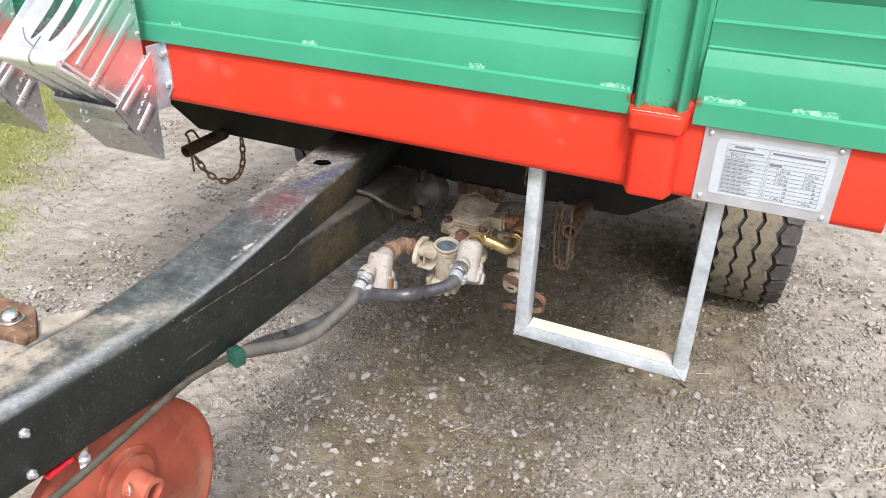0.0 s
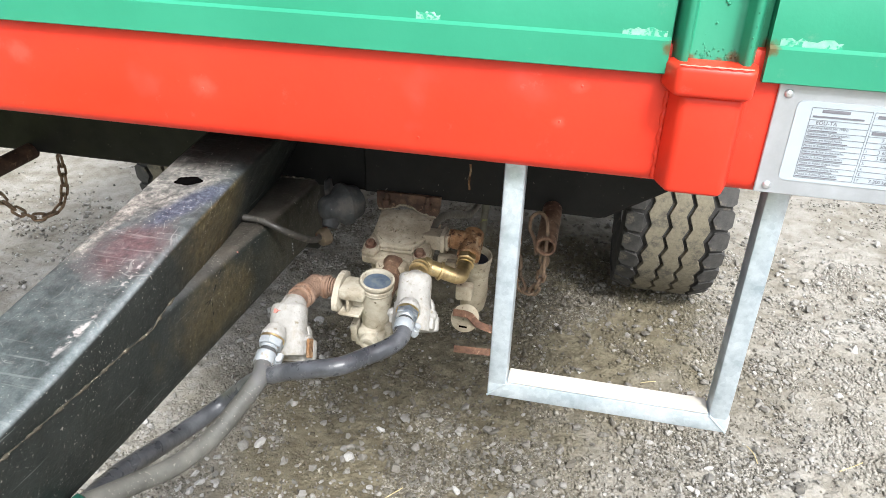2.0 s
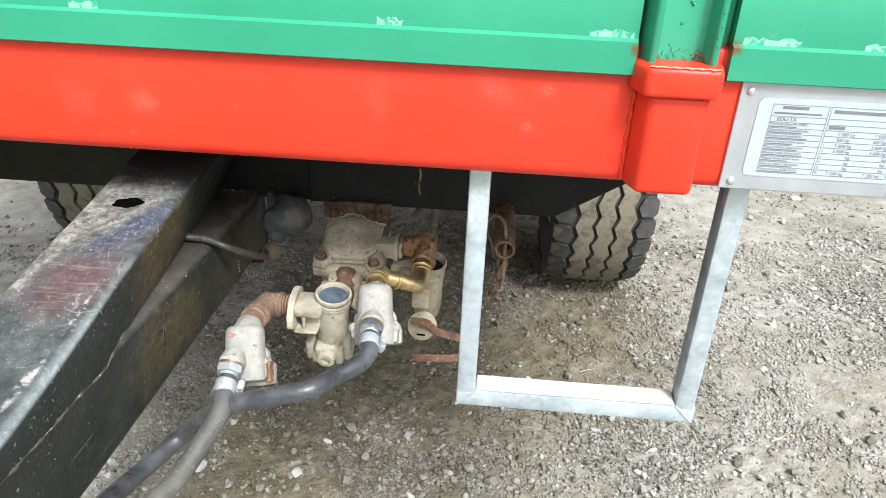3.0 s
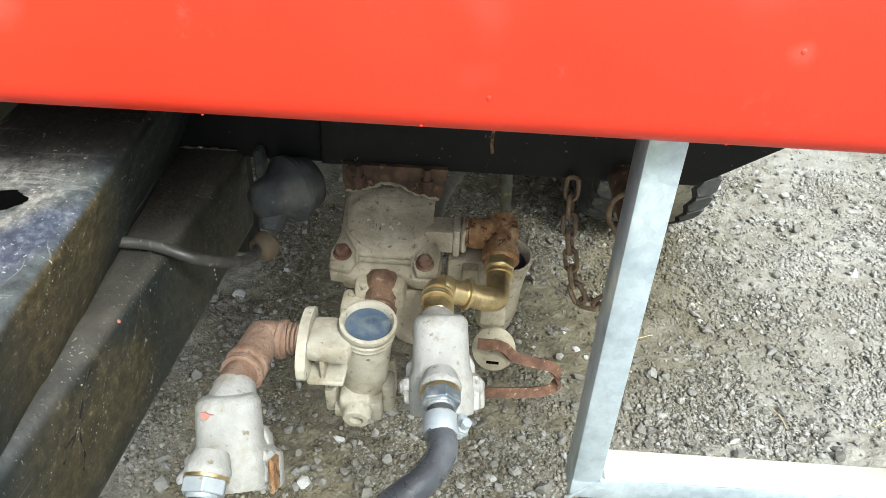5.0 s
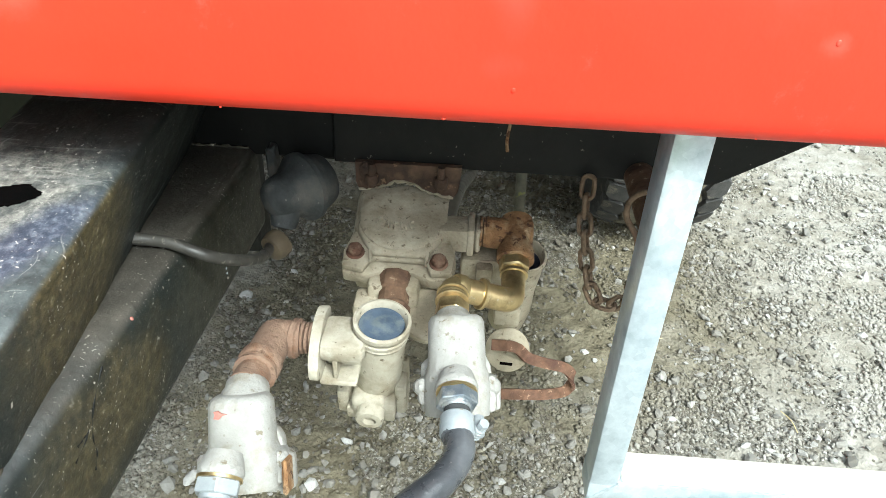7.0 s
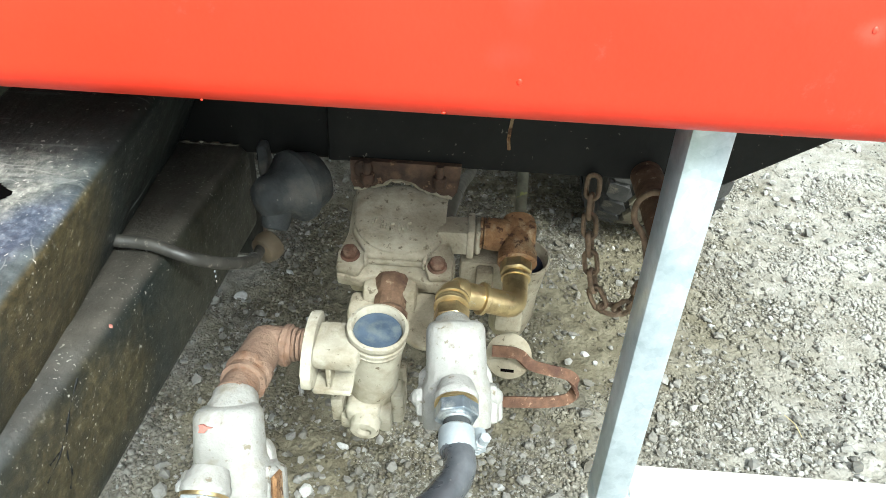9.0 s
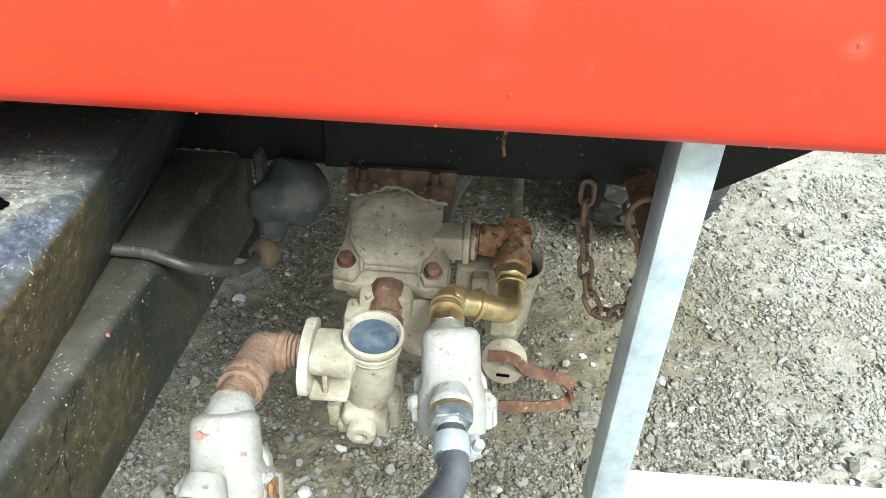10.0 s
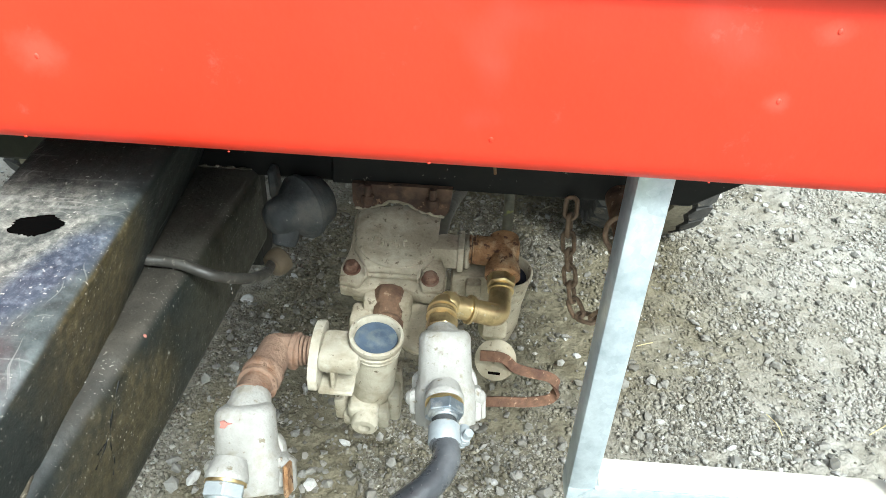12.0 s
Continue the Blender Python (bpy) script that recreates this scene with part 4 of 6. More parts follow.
sweep(bm, [Vector((-0.664 + 0.004 * i, 1.2865 + rnd.uniform(-0.001, 0.001), low_top(1.288) + 0.0004)) for i in range(24)], lambda u: max(0.0004, 0.0014 + 0.0008 * math.sin(u * 43) + 0.0005 * math.sin(u * 97)), 6)
part("weld_seam", bm, GRIMY_WELD, drawbar, "rough weld across the end of the box", 60)
# split paint on the box flank, white drips and a red speck
def flank_point(y, z, out=0.0006):
    return Vector((low_right(y) + out, y, z))


bm = bmesh.new()
for line in ([(0.985, 0.772), (0.972, 0.762), (0.962, 0.752), (0.95, 0.744), (0.938, 0.741)], [(0.966, 0.757), (0.958, 0.74), (0.957, 0.728), (0.951, 0.719)], [(0.956, 0.747), (0.944, 0.748)]):
    sweep(bm, spline([flank_point(y, z, 0.0) for y, z in line], 6), lambda u: max(0.00012, 0.0003 + 0.00045 * math.sin(u * 19 + 1)), 6)
part("paint_split", bm, BLACK, drawbar, "black split in the flaking paint", 50)
for k in range(4):
    bm = bmesh.new()
    lathe(bm, flank_point(1.178, 0.708 - 0.0052 * k, -0.0005), (1, 0, 0), [(0, 0.0013), (0.0008, 0.0012), (0.0012, 0.0005)], 8)
    part("paint_drip", bm, BAND, drawbar)
bm = bmesh.new()
lathe(bm, flank_point(1.03, 0.7705, -0.003), (1, 0, 0.6), [(0, 0.0016), (0.0008, 0.0015), (0.0014, 0.0006)], 10)
part("paint_fleck", bm, FLECK, drawbar, "small red paint fleck")
# flank gusset
bm = bmesh.new()
prism(bm, [(-0.703, 0.585), (-0.735, 0.535), (-0.79, 0.43), (-0.79, 0.3), (-0.7, 0.3)], "z", 0.782, 0.7975, 0.004, 2)
part("gusset", bm, GUSSET, drawbar, "muddy beige gusset plate")
for y, z in ((0.3855, 0.777), (0.3795, 0.7205)):
    bm = bmesh.new()
    x = low_right(y)
    hexnut(bm, (x - 0.0005, y, z), (1, 0, 0), 0.011, 0.005, 0.001)
    rod(bm, (x + 0.004, y, z), (x + 0.009, y, z), 0.003, 8)
    part("bolt", bm, ZINC, drawbar, "bright zinc bolt")
# bracket on the far flank
bm = bmesh.new()
prism(bm, [(-0.86, 0.462), (-0.7065, 0.478), (-0.7065, 0.497), (-0.752, 0.533), (-0.86, 0.535)], "z", 0.797, 0.8085, 0.002)
side_bracket = part("side_bracket", bm, RUST_TAN, drawbar, "rusty bracket plate with a bright bolt")
bm = bmesh.new()
lathe(bm, (-0.755, 0.5, 0.808), (0, 0, 1), [(0, 0.0155), (0.003, 0.0155), (0.0032, 0.013), (0.008, 0.0125), (0.0125, 0.0095), (0.015, 0.005), (0.0156, 0.0008)], 24)
part("bolt", bm, plain("bright_chrome", (0.78, 0.78, 0.78), 0.1, 1.0), side_bracket, "shiny domed cap nut", 50)

# ---- step hung behind the beam ----
step = thing("step_frame", (-0.107, 1.0575, 0.6), "galvanised square-tube step frame under the red beam", "step")


def tube_between(name, a, b, w, d, mat, parent, label=""):
    """A square tube from a to b in a plane that leans back; w across, d deep."""
    a, b = Vector(a), Vector(b)
    z = (b - a).normalized()
    y = Vector((0, 1, 0))
    x = y.cross(z).normalized()
    y = z.cross(x)
    m = Matrix((x, y, z)).transposed().to_4x4()
    q = bmesh.new()
    box(q, -w / 2, w / 2, -d / 2, d / 2, 0, (b - a).length, 0.0035, 2, Matrix.Translation(a) @ m)
    return part(name, q, mat, parent, label, 40)


tube_between("upright", (-0.2425, 1.0575, 0.612), (-0.2425, 1.0575, 1.0), 0.0235, 0.029, GALV, step)
tube_between("upright", (0.0285, 1.0575, 0.612), (0.0275, 1.0575, 1.0), 0.0235, 0.029, GALV, step)
rung = tube_between("rung", (-0.2545, 1.0577, 0.6125), (0.0425, 1.0577, 0.6125), 0.025, 0.0295, GALV, step)
# added strip: bright light on the rung's top, put into colour
bm = bmesh.new()
box(bm, -0.2295, 0.0155, 1.0435, 1.0722, 0.6252, 0.628, 0.001, 1)
part("lit_top_strip", bm, RUNG, rung, "pale spotted strip, bright light on the rung top in its colour")
for x, sx in ((-0.2425, 1), (0.0285, -1)):
    bm = bmesh.new()
    sweep(bm, [Vector((x - sx * 0.0115 + sx * 0.0019 * k + rnd.uniform(-0.0006, 0.0006), 1.0432, 0.6015 + 0.0019 * k)) for k in range(13)], lambda u: 0.0016 + 0.0006 * math.sin(u * 40), 6)
    part("weld_bead", bm, GALV, step, "", 60)

# ---- type plate ----
plate = thing("type_plate", (0.082, FACE, 0.985), "alloy type plate with printed white label", "type plate")
bm = bmesh.new()
box(bm, -0.006, 0.169, FACE - 0.0035, FACE - 0.0005, 0.9308, 1.0385, 0.0008, 1)
part("backing_plate", bm, ALU, plate)
bm = bmesh.new()
pts = []
for cx, cz, a0 in ((0.1505, 1.0178, 0), (0.019, 1.0178, 90), (0.019, 0.952, 180), (0.1505, 0.952, 270)):
    for k in range(5):
        a = radians(a0 + k * 22.5)
        pts.append((cx + 0.006 * math.cos(a), cz + 0.006 * math.sin(a)))
prism(bm, pts, "y", FACE - 0.0043, FACE - 0.0036)
label_film = part("label_film", bm, LABEL, plate, "white printed label film")
for x, z in ((0.0035, 1.029), (0.1595, 1.031), (0.0045, 0.939), (0.159, 0.938)):
    bm = bmesh.new()
    lathe(bm, (x, FACE - 0.0036, z), (0, -1, 0), [(0, 0.0042), (0.0012, 0.004), (0.0024, 0.0026), (0.003, 0.0008)], 14)
    part("rivet", bm, ZINC, plate, "", 50)
INK_Y = FACE - 0.0046


def bar(b, x0, x1, z, h):
    box(b, x0, x1, INK_Y - 0.0001, INK_Y + 0.0001, z - h / 2, z + h / 2)


LX0, LX1, LXM, LZ0, LZ1 = 0.0265, 0.149, 0.079, 0.9505, 1.0185
rows_z = [LZ1 - i * (LZ1 - LZ0) / 12 for i in range(13)]
bm = bmesh.new()
for i, z in enumerate(rows_z):
    if i != 1:
        bar(bm, LX0, LXM - 0.001, z, 0.0003)
        bar(bm, LXM + 0.001, LX1, z, 0.0003)
for x in (LX0, LXM - 0.001, LXM + 0.001, LX1):
    box(bm, x - 0.00015, x + 0.00015, INK_Y - 0.0001, INK_Y + 0.0001, LZ0, LZ1)
tagged(part("ruling", bm, INK, label_film), kind="stuff")
bm = bmesh.new()
bar(bm, LX0 + 0.009, LX0 + 0.033, LZ1 - 0.0028, 0.0028)          # maker, as a plain bar
bar(bm, LX0 + 0.002, LX0 + 0.046, LZ1 - 0.0082, 0.0016)
bar(bm, LXM + 0.004, LX1 - 0.004, LZ1 - 0.0042, 0.003)
bar(bm, LXM + 0.003, LXM + 0.018, LZ1 - 0.0195, 0.003)
for i in range(3, 12):
    z = rows_z[i] - 0.0044
    bar(bm, LX0 + 0.001, LX0 + 0.026 + 0.012 * ((i * 7) % 3) / 2, z, 0.0009)
tagged(part("print", bm, INK, label_film), kind="stuff")


def words(text, x, z, size):
    cu = bpy.data.curves.new("print", "FONT")
    cu.body, cu.size, cu.extrude = text, size, 0.00005
    ob = bpy.data.objects.new("print", cu)
    me = bpy.data.meshes.new_from_object(ob)
    bpy.data.objects.remove(ob)
    q = bmesh.new()
    q.from_mesh(me)
    q.transform(Matrix.Translation((x, INK_Y, z)) @ Matrix.Rotation(radians(90), 4, "X"))
    part("print_line", q, INK, label_film)


words("EDU-TA", LX0 + 0.006, rows_z[2] - 0.0005 - 0.0038, 0.0052)
words("Fahrzeug-Ident.Nr. (VIN)", LX0 + 0.0008, rows_z[3] - 0.0027, 0.0034)
words("Gesamtmasse Zulässig/techn.", LX0 + 0.0008, rows_z[4] - 0.003, 0.0032)
words("Stützlast am Kuppl.Punkt", LX0 + 0.0008, rows_z[5] - 0.003, 0.0032)
for i in range(6, 12):
    words("Masse je Achse Zuläss./techn.", LX0 + 0.0008, rows_z[i] - 0.003, 0.0031)
for i, (a, b) in {4: ("7 500 kg", "7 500 kg"), 5: ("300 kg", "300 kg"), 6: ("3 600 kg", "3 600 kg"), 7: ("3 600 kg", "3 600 kg"), 8: ("kg", "kg"), 9: ("kg", "kg"), 10: ("kg", "kg"), 11: ("7 200 kg", "7 200 kg")}.items():
    words(a, LXM + (0.013 if len(a) > 2 else 0.0265), rows_z[i] - 0.0045, 0.0046)
    words(b, LXM + (0.047 if len(b) > 2 else 0.0605), rows_z[i] - 0.0045, 0.0046)
for k, i in enumerate(range(6, 11)):
    words(f"{k + 1}.", LXM + 0.0022, rows_z[i] - 0.0042, 0.0036)
words("T", LXM + 0.0022, rows_z[11] - 0.0042, 0.0036)

# ---- wheels ----
def zig(u):
    u = u % 1.0
    return 4 * abs(u - 0.5) - 1


def build_wheel(x, y, r):
    wheel = thing("wheel", (x, y, r), "muddy trailer wheel with zigzag-ribbed tyre on gravel", "wheel", "trailer wheels")
    n, base = 32, r - 0.013
    b = bmesh.new()
    half = [(0.112, 0.172), (0.134, 0.2), (0.1445, 0.245), (0.1405, 0.29), (0.131, base - 0.006), (0.115, base), (0.05, base)]
    lathe(b, (x, y, r), (1, 0, 0), [(-a, q) for a, q in half] + [(a, q) for a, q in half[::-1]], 64, close=False)
    tyre = part("tyre", b, RUBBER, wheel, "dusty black rubber tyre", 40)
    b = bmesh.new()
    lathe(b, (x, y, r), (1, 0, 0), [(-0.125, 0.178), (-0.118, 0.172), (-0.06, 0.15), (-0.02, 0.145), (0.06, 0.15), (0.075, 0.06), (0.118, 0.055), (0.12, 0.02)], 40, close=False)
    rim = part("rim", b, surface("grey_rim_paint", (0.3, 0.3, 0.29), (0.42, 0.42, 0.4)), wheel, "dull grey steel rim", 40)
    steps = n * 4
    for a, c in ((-0.078, -0.031), (-0.0225, 0.0225), (0.031, 0.078)):
        b = bmesh.new()
        rings = []
        for i in range(steps):
            th = 2 * math.pi * i / steps
            za = 0.0065 * zig(i / 4.0)
            cs, sn = math.cos(th), math.sin(th)
            row = []
            for px, pr in ((a + za, base - 0.002), (a + za + 0.0015, r - 0.001), ((a + c) / 2 + za, r), (c + za - 0.0015, r - 0.001), (c + za, base - 0.002)):
                row.append(b.verts.new((x + px, y + pr * cs, r + pr * sn)))
            rings.append(row)
        for p, q in zip(rings, rings[1:] + rings[:1]):
            for k in range(4):
                b.faces.new((p[k], p[k + 1], q[k + 1], q[k]))
        part("tread_rib", b, TREAD, tyre, "zigzag tread rib caked in tan mud", 35)
    # shoulder lugs share one mesh
    pitch = 2 * math.pi * r / n
    for side in (-1, 1):
        b = bmesh.new()
        out = [(0.0835, 0.0), (0.0955, 0.40), (0.128, 0.44), (0.140, 0.3), (0.140, -0.3), (0.128, -0.44), (0.0955, -0.40)]
        top, low = [], []
        for px, s in out:
            rr = r - 0.001 - 0.5 * max(0.0, px - 0.105) ** 1.0 * 0.9
            th = s * pitch * 0.97 / r
            top.append(b.verts.new((side * px, -rr * math.cos(th), -rr * math.sin(th))))
            lo = base - 0.004 if px < 0.13 else base - 0.03
            low.append(b.verts.new((side * (px + 0.001), -lo * math.cos(th), -lo * math.sin(th))))
        f = b.faces.new(top)
        for i in range(7):
            b.faces.new((top[i], low[i], low[(i + 1) % 7], top[(i + 1) % 7]))
        bmesh.ops.recalc_face_normals(b, faces=b.faces)
        me = bpy.data.meshes.new("tread_lug")
        b.to_mesh(me)
        b.free()
        me.materials.append(LUG)
        for i in range(n):
            o = new("tread_lug", me)
            o.parent = tyre
            o.matrix_basis = Matrix.Rotation(2 * math.pi * (i + (0.5 if side > 0 else 0.0)) / n, 4, "X")
    for k in range(6):
        b = bmesh.new()
        a = 2 * math.pi * k / 6
        hexnut(b, (x + 0.07, y + 0.085 * math.cos(a), r + 0.085 * math.sin(a)), (1, 0, 0), 0.022, 0.018, 0.001)
        part("wheel_nut", b, RUST, rim)
    return wheel


right_wheel = build_wheel(0.113, 2.514, 0.35)
copy_thing(right_wheel, pose(-1.393, 2.514, 0.35, 0, 0, 180))


# ---- brake valve on its rusty bracket ----
VM = Matrix.Translation((-0.4205, 1.243, 0.7215)) @ Matrix.Rotation(radians(14.5), 4, "X")
VUP = VM.to_3x3() @ Vector((0, 0, 1))
valve = thing("brake_valve", (-0.4205, 1.243, 0.66), "dusty cast brake valve with rusty bolts under the chassis", "valve")
bm = bmesh.new()
box(bm, -0.044, 0.044, -0.036, 0.046, -0.062, -0.0285, 0.006, 2, VM)
prism(bm, [(-0.05, -0.051), (-0.03, -0.054), (-0.012, -0.047), (0.012, -0.047), (0.03, -0.055), (0.0495, -0.054), (0.052, -0.03), (0.047, 0.0), (0.049, 0.047), (-0.049, 0.047), (-0.047, 0.0), (-0.0525, -0.03)], "z", -0.0295, -0.0165, 0.0025, 2, VM)
body = part("valve_body", bm, CAST, valve, "", 40)
bm = bmesh.new()
# lid with bolt ears, two buttresses towards the front, raised round dome
prism(bm, [(-0.05, -0.049), (-0.031, -0.053), (-0.025, -0.0385), (0.025, -0.0385), (0.03, -0.053), (0.049, -0.051), (0.0505, -0.03), (0.0445, -0.008), (0.0465, 0.047), (-0.0465, 0.047), (-0.0445, -0.008), (-0.051, -0.03)], "z", -0.0158, -0.009, 0.002, 2, VM)
prism(bm, [(-0.0245, -0.0375), (0.0245, -0.0375), (0.0405, -0.012), (0.0445, 0.046), (-0.0445, 0.046), (-0.0405, -0.012)], "z", -0.0105, -0.001, 0.004, 3, VM)
lathe(bm, VM @ Vector((0.0005, 0.005, -0.003)), VUP, [(0, 0.0415), (0.0035, 0.0405), (0.0048, 0.038), (0.005, 0.03), (0.0048, 0.001)], 44)
for sx in (-1, 1):
    prism(bm, [(sx * 0.0245, -0.0005), (sx * 0.031, -0.0005), (sx * 0.0265, -0.0445), (sx * 0.0235, -0.0445)], "z", -0.0105, -0.0035, 0.0018, 2, VM)
cover = part("cover", bm, CAST, valve, "pale dusty cast cover", 40)
bm = bmesh.new()
for k in range(5):
    cx, cy = -0.0215 + 0.0067 * k, -0.0085
    wob = Matrix.Rotation(0.12 * (k - 2), 4, "Z")
    box(bm, cx, cx + 0.0014, cy - 0.004, cy + 0.004, 0.0012, 0.0046, 0.0004, 1, VM @ wob)
    if k % 2 == 0:
        box(bm, cx + 0.0012, cx + 0.0046, cy + 0.0026, cy + 0.004, 0.0012, 0.0046, 0.0004, 1, VM @ wob)
    else:
        box(bm, cx + 0.0008, cx + 0.0044, cy - 0.0008, cy + 0.0006, 0.0012, 0.0046, 0.0004, 1, VM @ wob)
        box(bm, cx + 0.0034, cx + 0.0048, cy - 0.004, cy + 0.001, 0.0012, 0.0046, 0.0004, 1, VM @ wob)
part("raised_mark", bm, CAST, cover, "worn raised casting mark", 40)
for lx, ly in ((-0.0398, -0.0335), (0.0365, -0.0405)):
    bm = bmesh.new()
    q = VM @ Vector((lx, ly, -0.0095))
    lathe(bm, q, VUP, [(0, 0.0086), (0.0012, 0.0086), (0.0014, 0.0075)], 18)
    hexnut(bm, q + VUP * 0.001, VUP, 0.0128, 0.0078, 0.0016)
    lathe(bm, q + VUP * 0.0085, VUP, [(0, 0.005), (0.001, 0.0042), (0.0014, 0.002)], 14)
    part("bolt", bm, RUST_RED, valve, "rusty brown bolt head", 40)
# side port
bm = bmesh.new()
box(bm, -0.388, -0.3575, 1.2305, 1.259, 0.6985, 0.7225, 0.003, 2)
box(bm, -0.36, -0.3535, 1.2285, 1.262, 0.6965, 0.7255, 0.002, 2)
box(bm, -0.353, -0.3475, 1.2315, 1.26, 0.6985, 0.7235, 0.002, 1)
part("side_port", bm, CAST, body, "", 40)
# lug plate below and the rusty front stub
bm = bmesh.new()
lathe(bm, (-0.391, 1.188, 0.655), (0.15, -0.55, 0.75), [(0, 0.0255), (0.006, 0.0255), (0.008, 0.0235), (0.0085, 0.004)], 28)
box(bm, -0.458, -0.43, 1.17, 1.2, 0.645, 0.676, 0.005, 2)
box(bm, -0.447, -0.4, 1.185, 1.215, 0.655, 0.69, 0.006, 2)
lug = part("mounting_lug", bm, CAST, valve, "", 40)
bm = bmesh.new()
lathe(bm, Vector((-0.3905, 1.1845, 0.6618)), (0.15, -0.55, 0.75), [(0, 0.0036), (0.0006, 0.0036)], 14)
part("bolt_hole", bm, CAVITY, lug)
bm = bmesh.new()
lathe(bm, (-0.4225, 1.206, 0.6835), (0.01, -1, -0.34), [(0, 0.0165), (0.012, 0.0175), (0.016, 0.0165), (0.018, 0.0145), (0.03, 0.0142), (0.033, 0.0165), (0.044, 0.0165), (0.05, 0.014), (0.075, 0.0135)], 10)
part("front_stub", bm, RUST_TAN, valve, "rust-brown threaded stub", 30)
bracket = thing("valve_bracket", (-0.418, 1.29, 0.755), "rust-brown steel bracket holding the brake valve", "bracket")
bm = bmesh.new()
pts = [(-0.4685, 0.764), (-0.4685, 0.744)]
for k in range(25):
    u = k / 24
    pts.append((-0.4655 + 0.0895 * u, 0.7355 + 0.0125 * math.exp(-((u - 0.47) / 0.24) ** 2) - 0.0035 * u + 0.0009 * math.sin(k * 2.3) + 0.0006 * math.sin(k * 5.1)))
pts += [(-0.372, 0.738), (-0.37, 0.75), (-0.369, 0.764)]
prism(bm, pts, "y", 1.2735, 1.2795)
part("bracket_plate", bm, RUST, bracket, "", 40)
bm = bmesh.new()
sweep(bm, [Vector((q[0], 1.2728, q[1] + 0.0002)) for q in pts[2:27]], lambda u: 0.0013 + 0.0006 * math.sin(u * 61) + 0.0004 * math.sin(u * 140), 6)
part("torn_edge", bm, CAST, bracket, "pale flaking lower edge", 50)
for x in (-0.4525, -0.388):
    bm = bmesh.new()
    rod(bm, (x, 1.2675, 0.742), (x, 1.2685, 0.766), 0.0036, 10)
    hexnut(bm, (x, 1.2685, 0.745), (0, 0, 1), 0.012, 0.010, 0.001)
    part("stud", bm, RUST, bracket, "rusty stud with nut", 40)
bm = bmesh.new()
lathe(bm, (-0.4565, 1.274, 0.757), (0, -1, 0.1), [(0, 0.0085), (0.004, 0.008), (0.006, 0.0055), (0.0065, 0.001)], 14)
part("rivet", bm, RUST, bracket, "", 40)


def knuckle(b, pts, r, seg=16):
    """A bent pipe fitting that follows pts with rounded corners."""
    ps = [Vector(p) for p in pts]
    line = [ps[0]]
    for a, c, d in zip(ps, ps[1:], ps[2:]):
        cut = min((c - a).length, (d - c).length, r * 1.5) * 0.55
        p0, p1 = c + (a - c).normalized() * cut, c + (d - c).normalized() * cut
        for k in range(7):
            u = k / 6
            line.append(p0 * (1 - u) ** 2 + c * 2 * u * (1 - u) + p1 * u * u)
    line.append(ps[-1])
    sweep(b, line, r, seg)


def collar(b, p, axis, r, h, seg=20):
    lathe(b, Vector(p) - Vector(axis).normalized() * h / 2, axis, [(0, r * 0.93), (h * 0.15, r), (h * 0.85, r), (h, r * 0.93)], seg)


# ---- fittings beside the valve ----
rust_elbow = thing("pipe_elbow", (-0.32, 1.24, 0.71), "orange-rusted steel pipe elbow on the valve port", "pipe elbow", "pipe fittings")
bm = bmesh.new()
lathe(bm, (-0.343, 1.245, 0.714), (1, -0.03, 0), [(0, 0.0138), (0.004, 0.0146), (0.02, 0.0148), (0.0395, 0.0152), (0.0425, 0.014), (0.0435, 0.011)], 22)
lathe(bm, (-0.3143, 1.2605, 0.7215), (-0.02, -1, -0.44), [(0, 0.0115), (0.0015, 0.0146), (0.012, 0.0152), (0.034, 0.0155), (0.0365, 0.0172), (0.046, 0.0174), (0.0475, 0.016)], 22)
part("elbow", bm, RUST_ORANGE, rust_elbow, "", 40)
for k in range(4):
    bm = bmesh.new()
    collar(bm, (-0.3475 + 0.0031 * k, 1.2455, 0.714), (1, 0, 0), 0.0148 - 0.0006 * (k % 2), 0.0025)
    part("thread", bm, RUST_ORANGE, rust_elbow, "", 40)

brass = thing("brass_elbow", (-0.342, 1.166, 0.70), "dull brass double elbow with hexagon nuts", "pipe elbow", "pipe fittings")
BA, BB, BC, BD = Vector((-0.3685, 1.118, 0.7155)), Vector((-0.3705, 1.158, 0.7145)), Vector((-0.3175, 1.173, 0.692)), Vector((-0.3165, 1.207, 0.70))
bm = bmesh.new()
knuckle(bm, [BA, BB, BB.lerp(BC, 0.45)], 0.0108)
collar(bm, BB.lerp(BC, 0.12), BC - BB, 0.0126, 0.010)
part("elbow", bm, BRASS, brass, "brown-stained brass elbow", 40)
bm = bmesh.new()
knuckle(bm, [BB.lerp(BC, 0.45), BC, BD], 0.0108)
part("elbow", bm, BRASS, brass, "", 40)
bm = bmesh.new()
hexnut(bm, (-0.3163, 1.206, 0.7005), (0.0, 1, 0.35), 0.0248, 0.0125, 0.0014)
collar(bm, (-0.3163, 1.2025, 0.6985), (0, 1, 0.35), 0.0128, 0.0035)
part("hexagon_nut", bm, BRASS, brass, "", 30)
bm = bmesh.new()
hexnut(bm, (-0.3685, 1.1195, 0.7145), (0.0, 1, 0.1), 0.0248, 0.0135, 0.0014)
part("hexagon_nut", bm, BRASS, brass, "", 30)
for d, r in ((0.1355, 0.0138), (0.14, 0.0126), (0.1445, 0.0134)):
    bm = bmesh.new()
    collar(bm, (-0.369, 1.0 + d, 0.7175), (0, 1, 0.08), r, 0.0032)
    part("ring", bm, BRASS, brass, "", 40)
bm = bmesh.new()
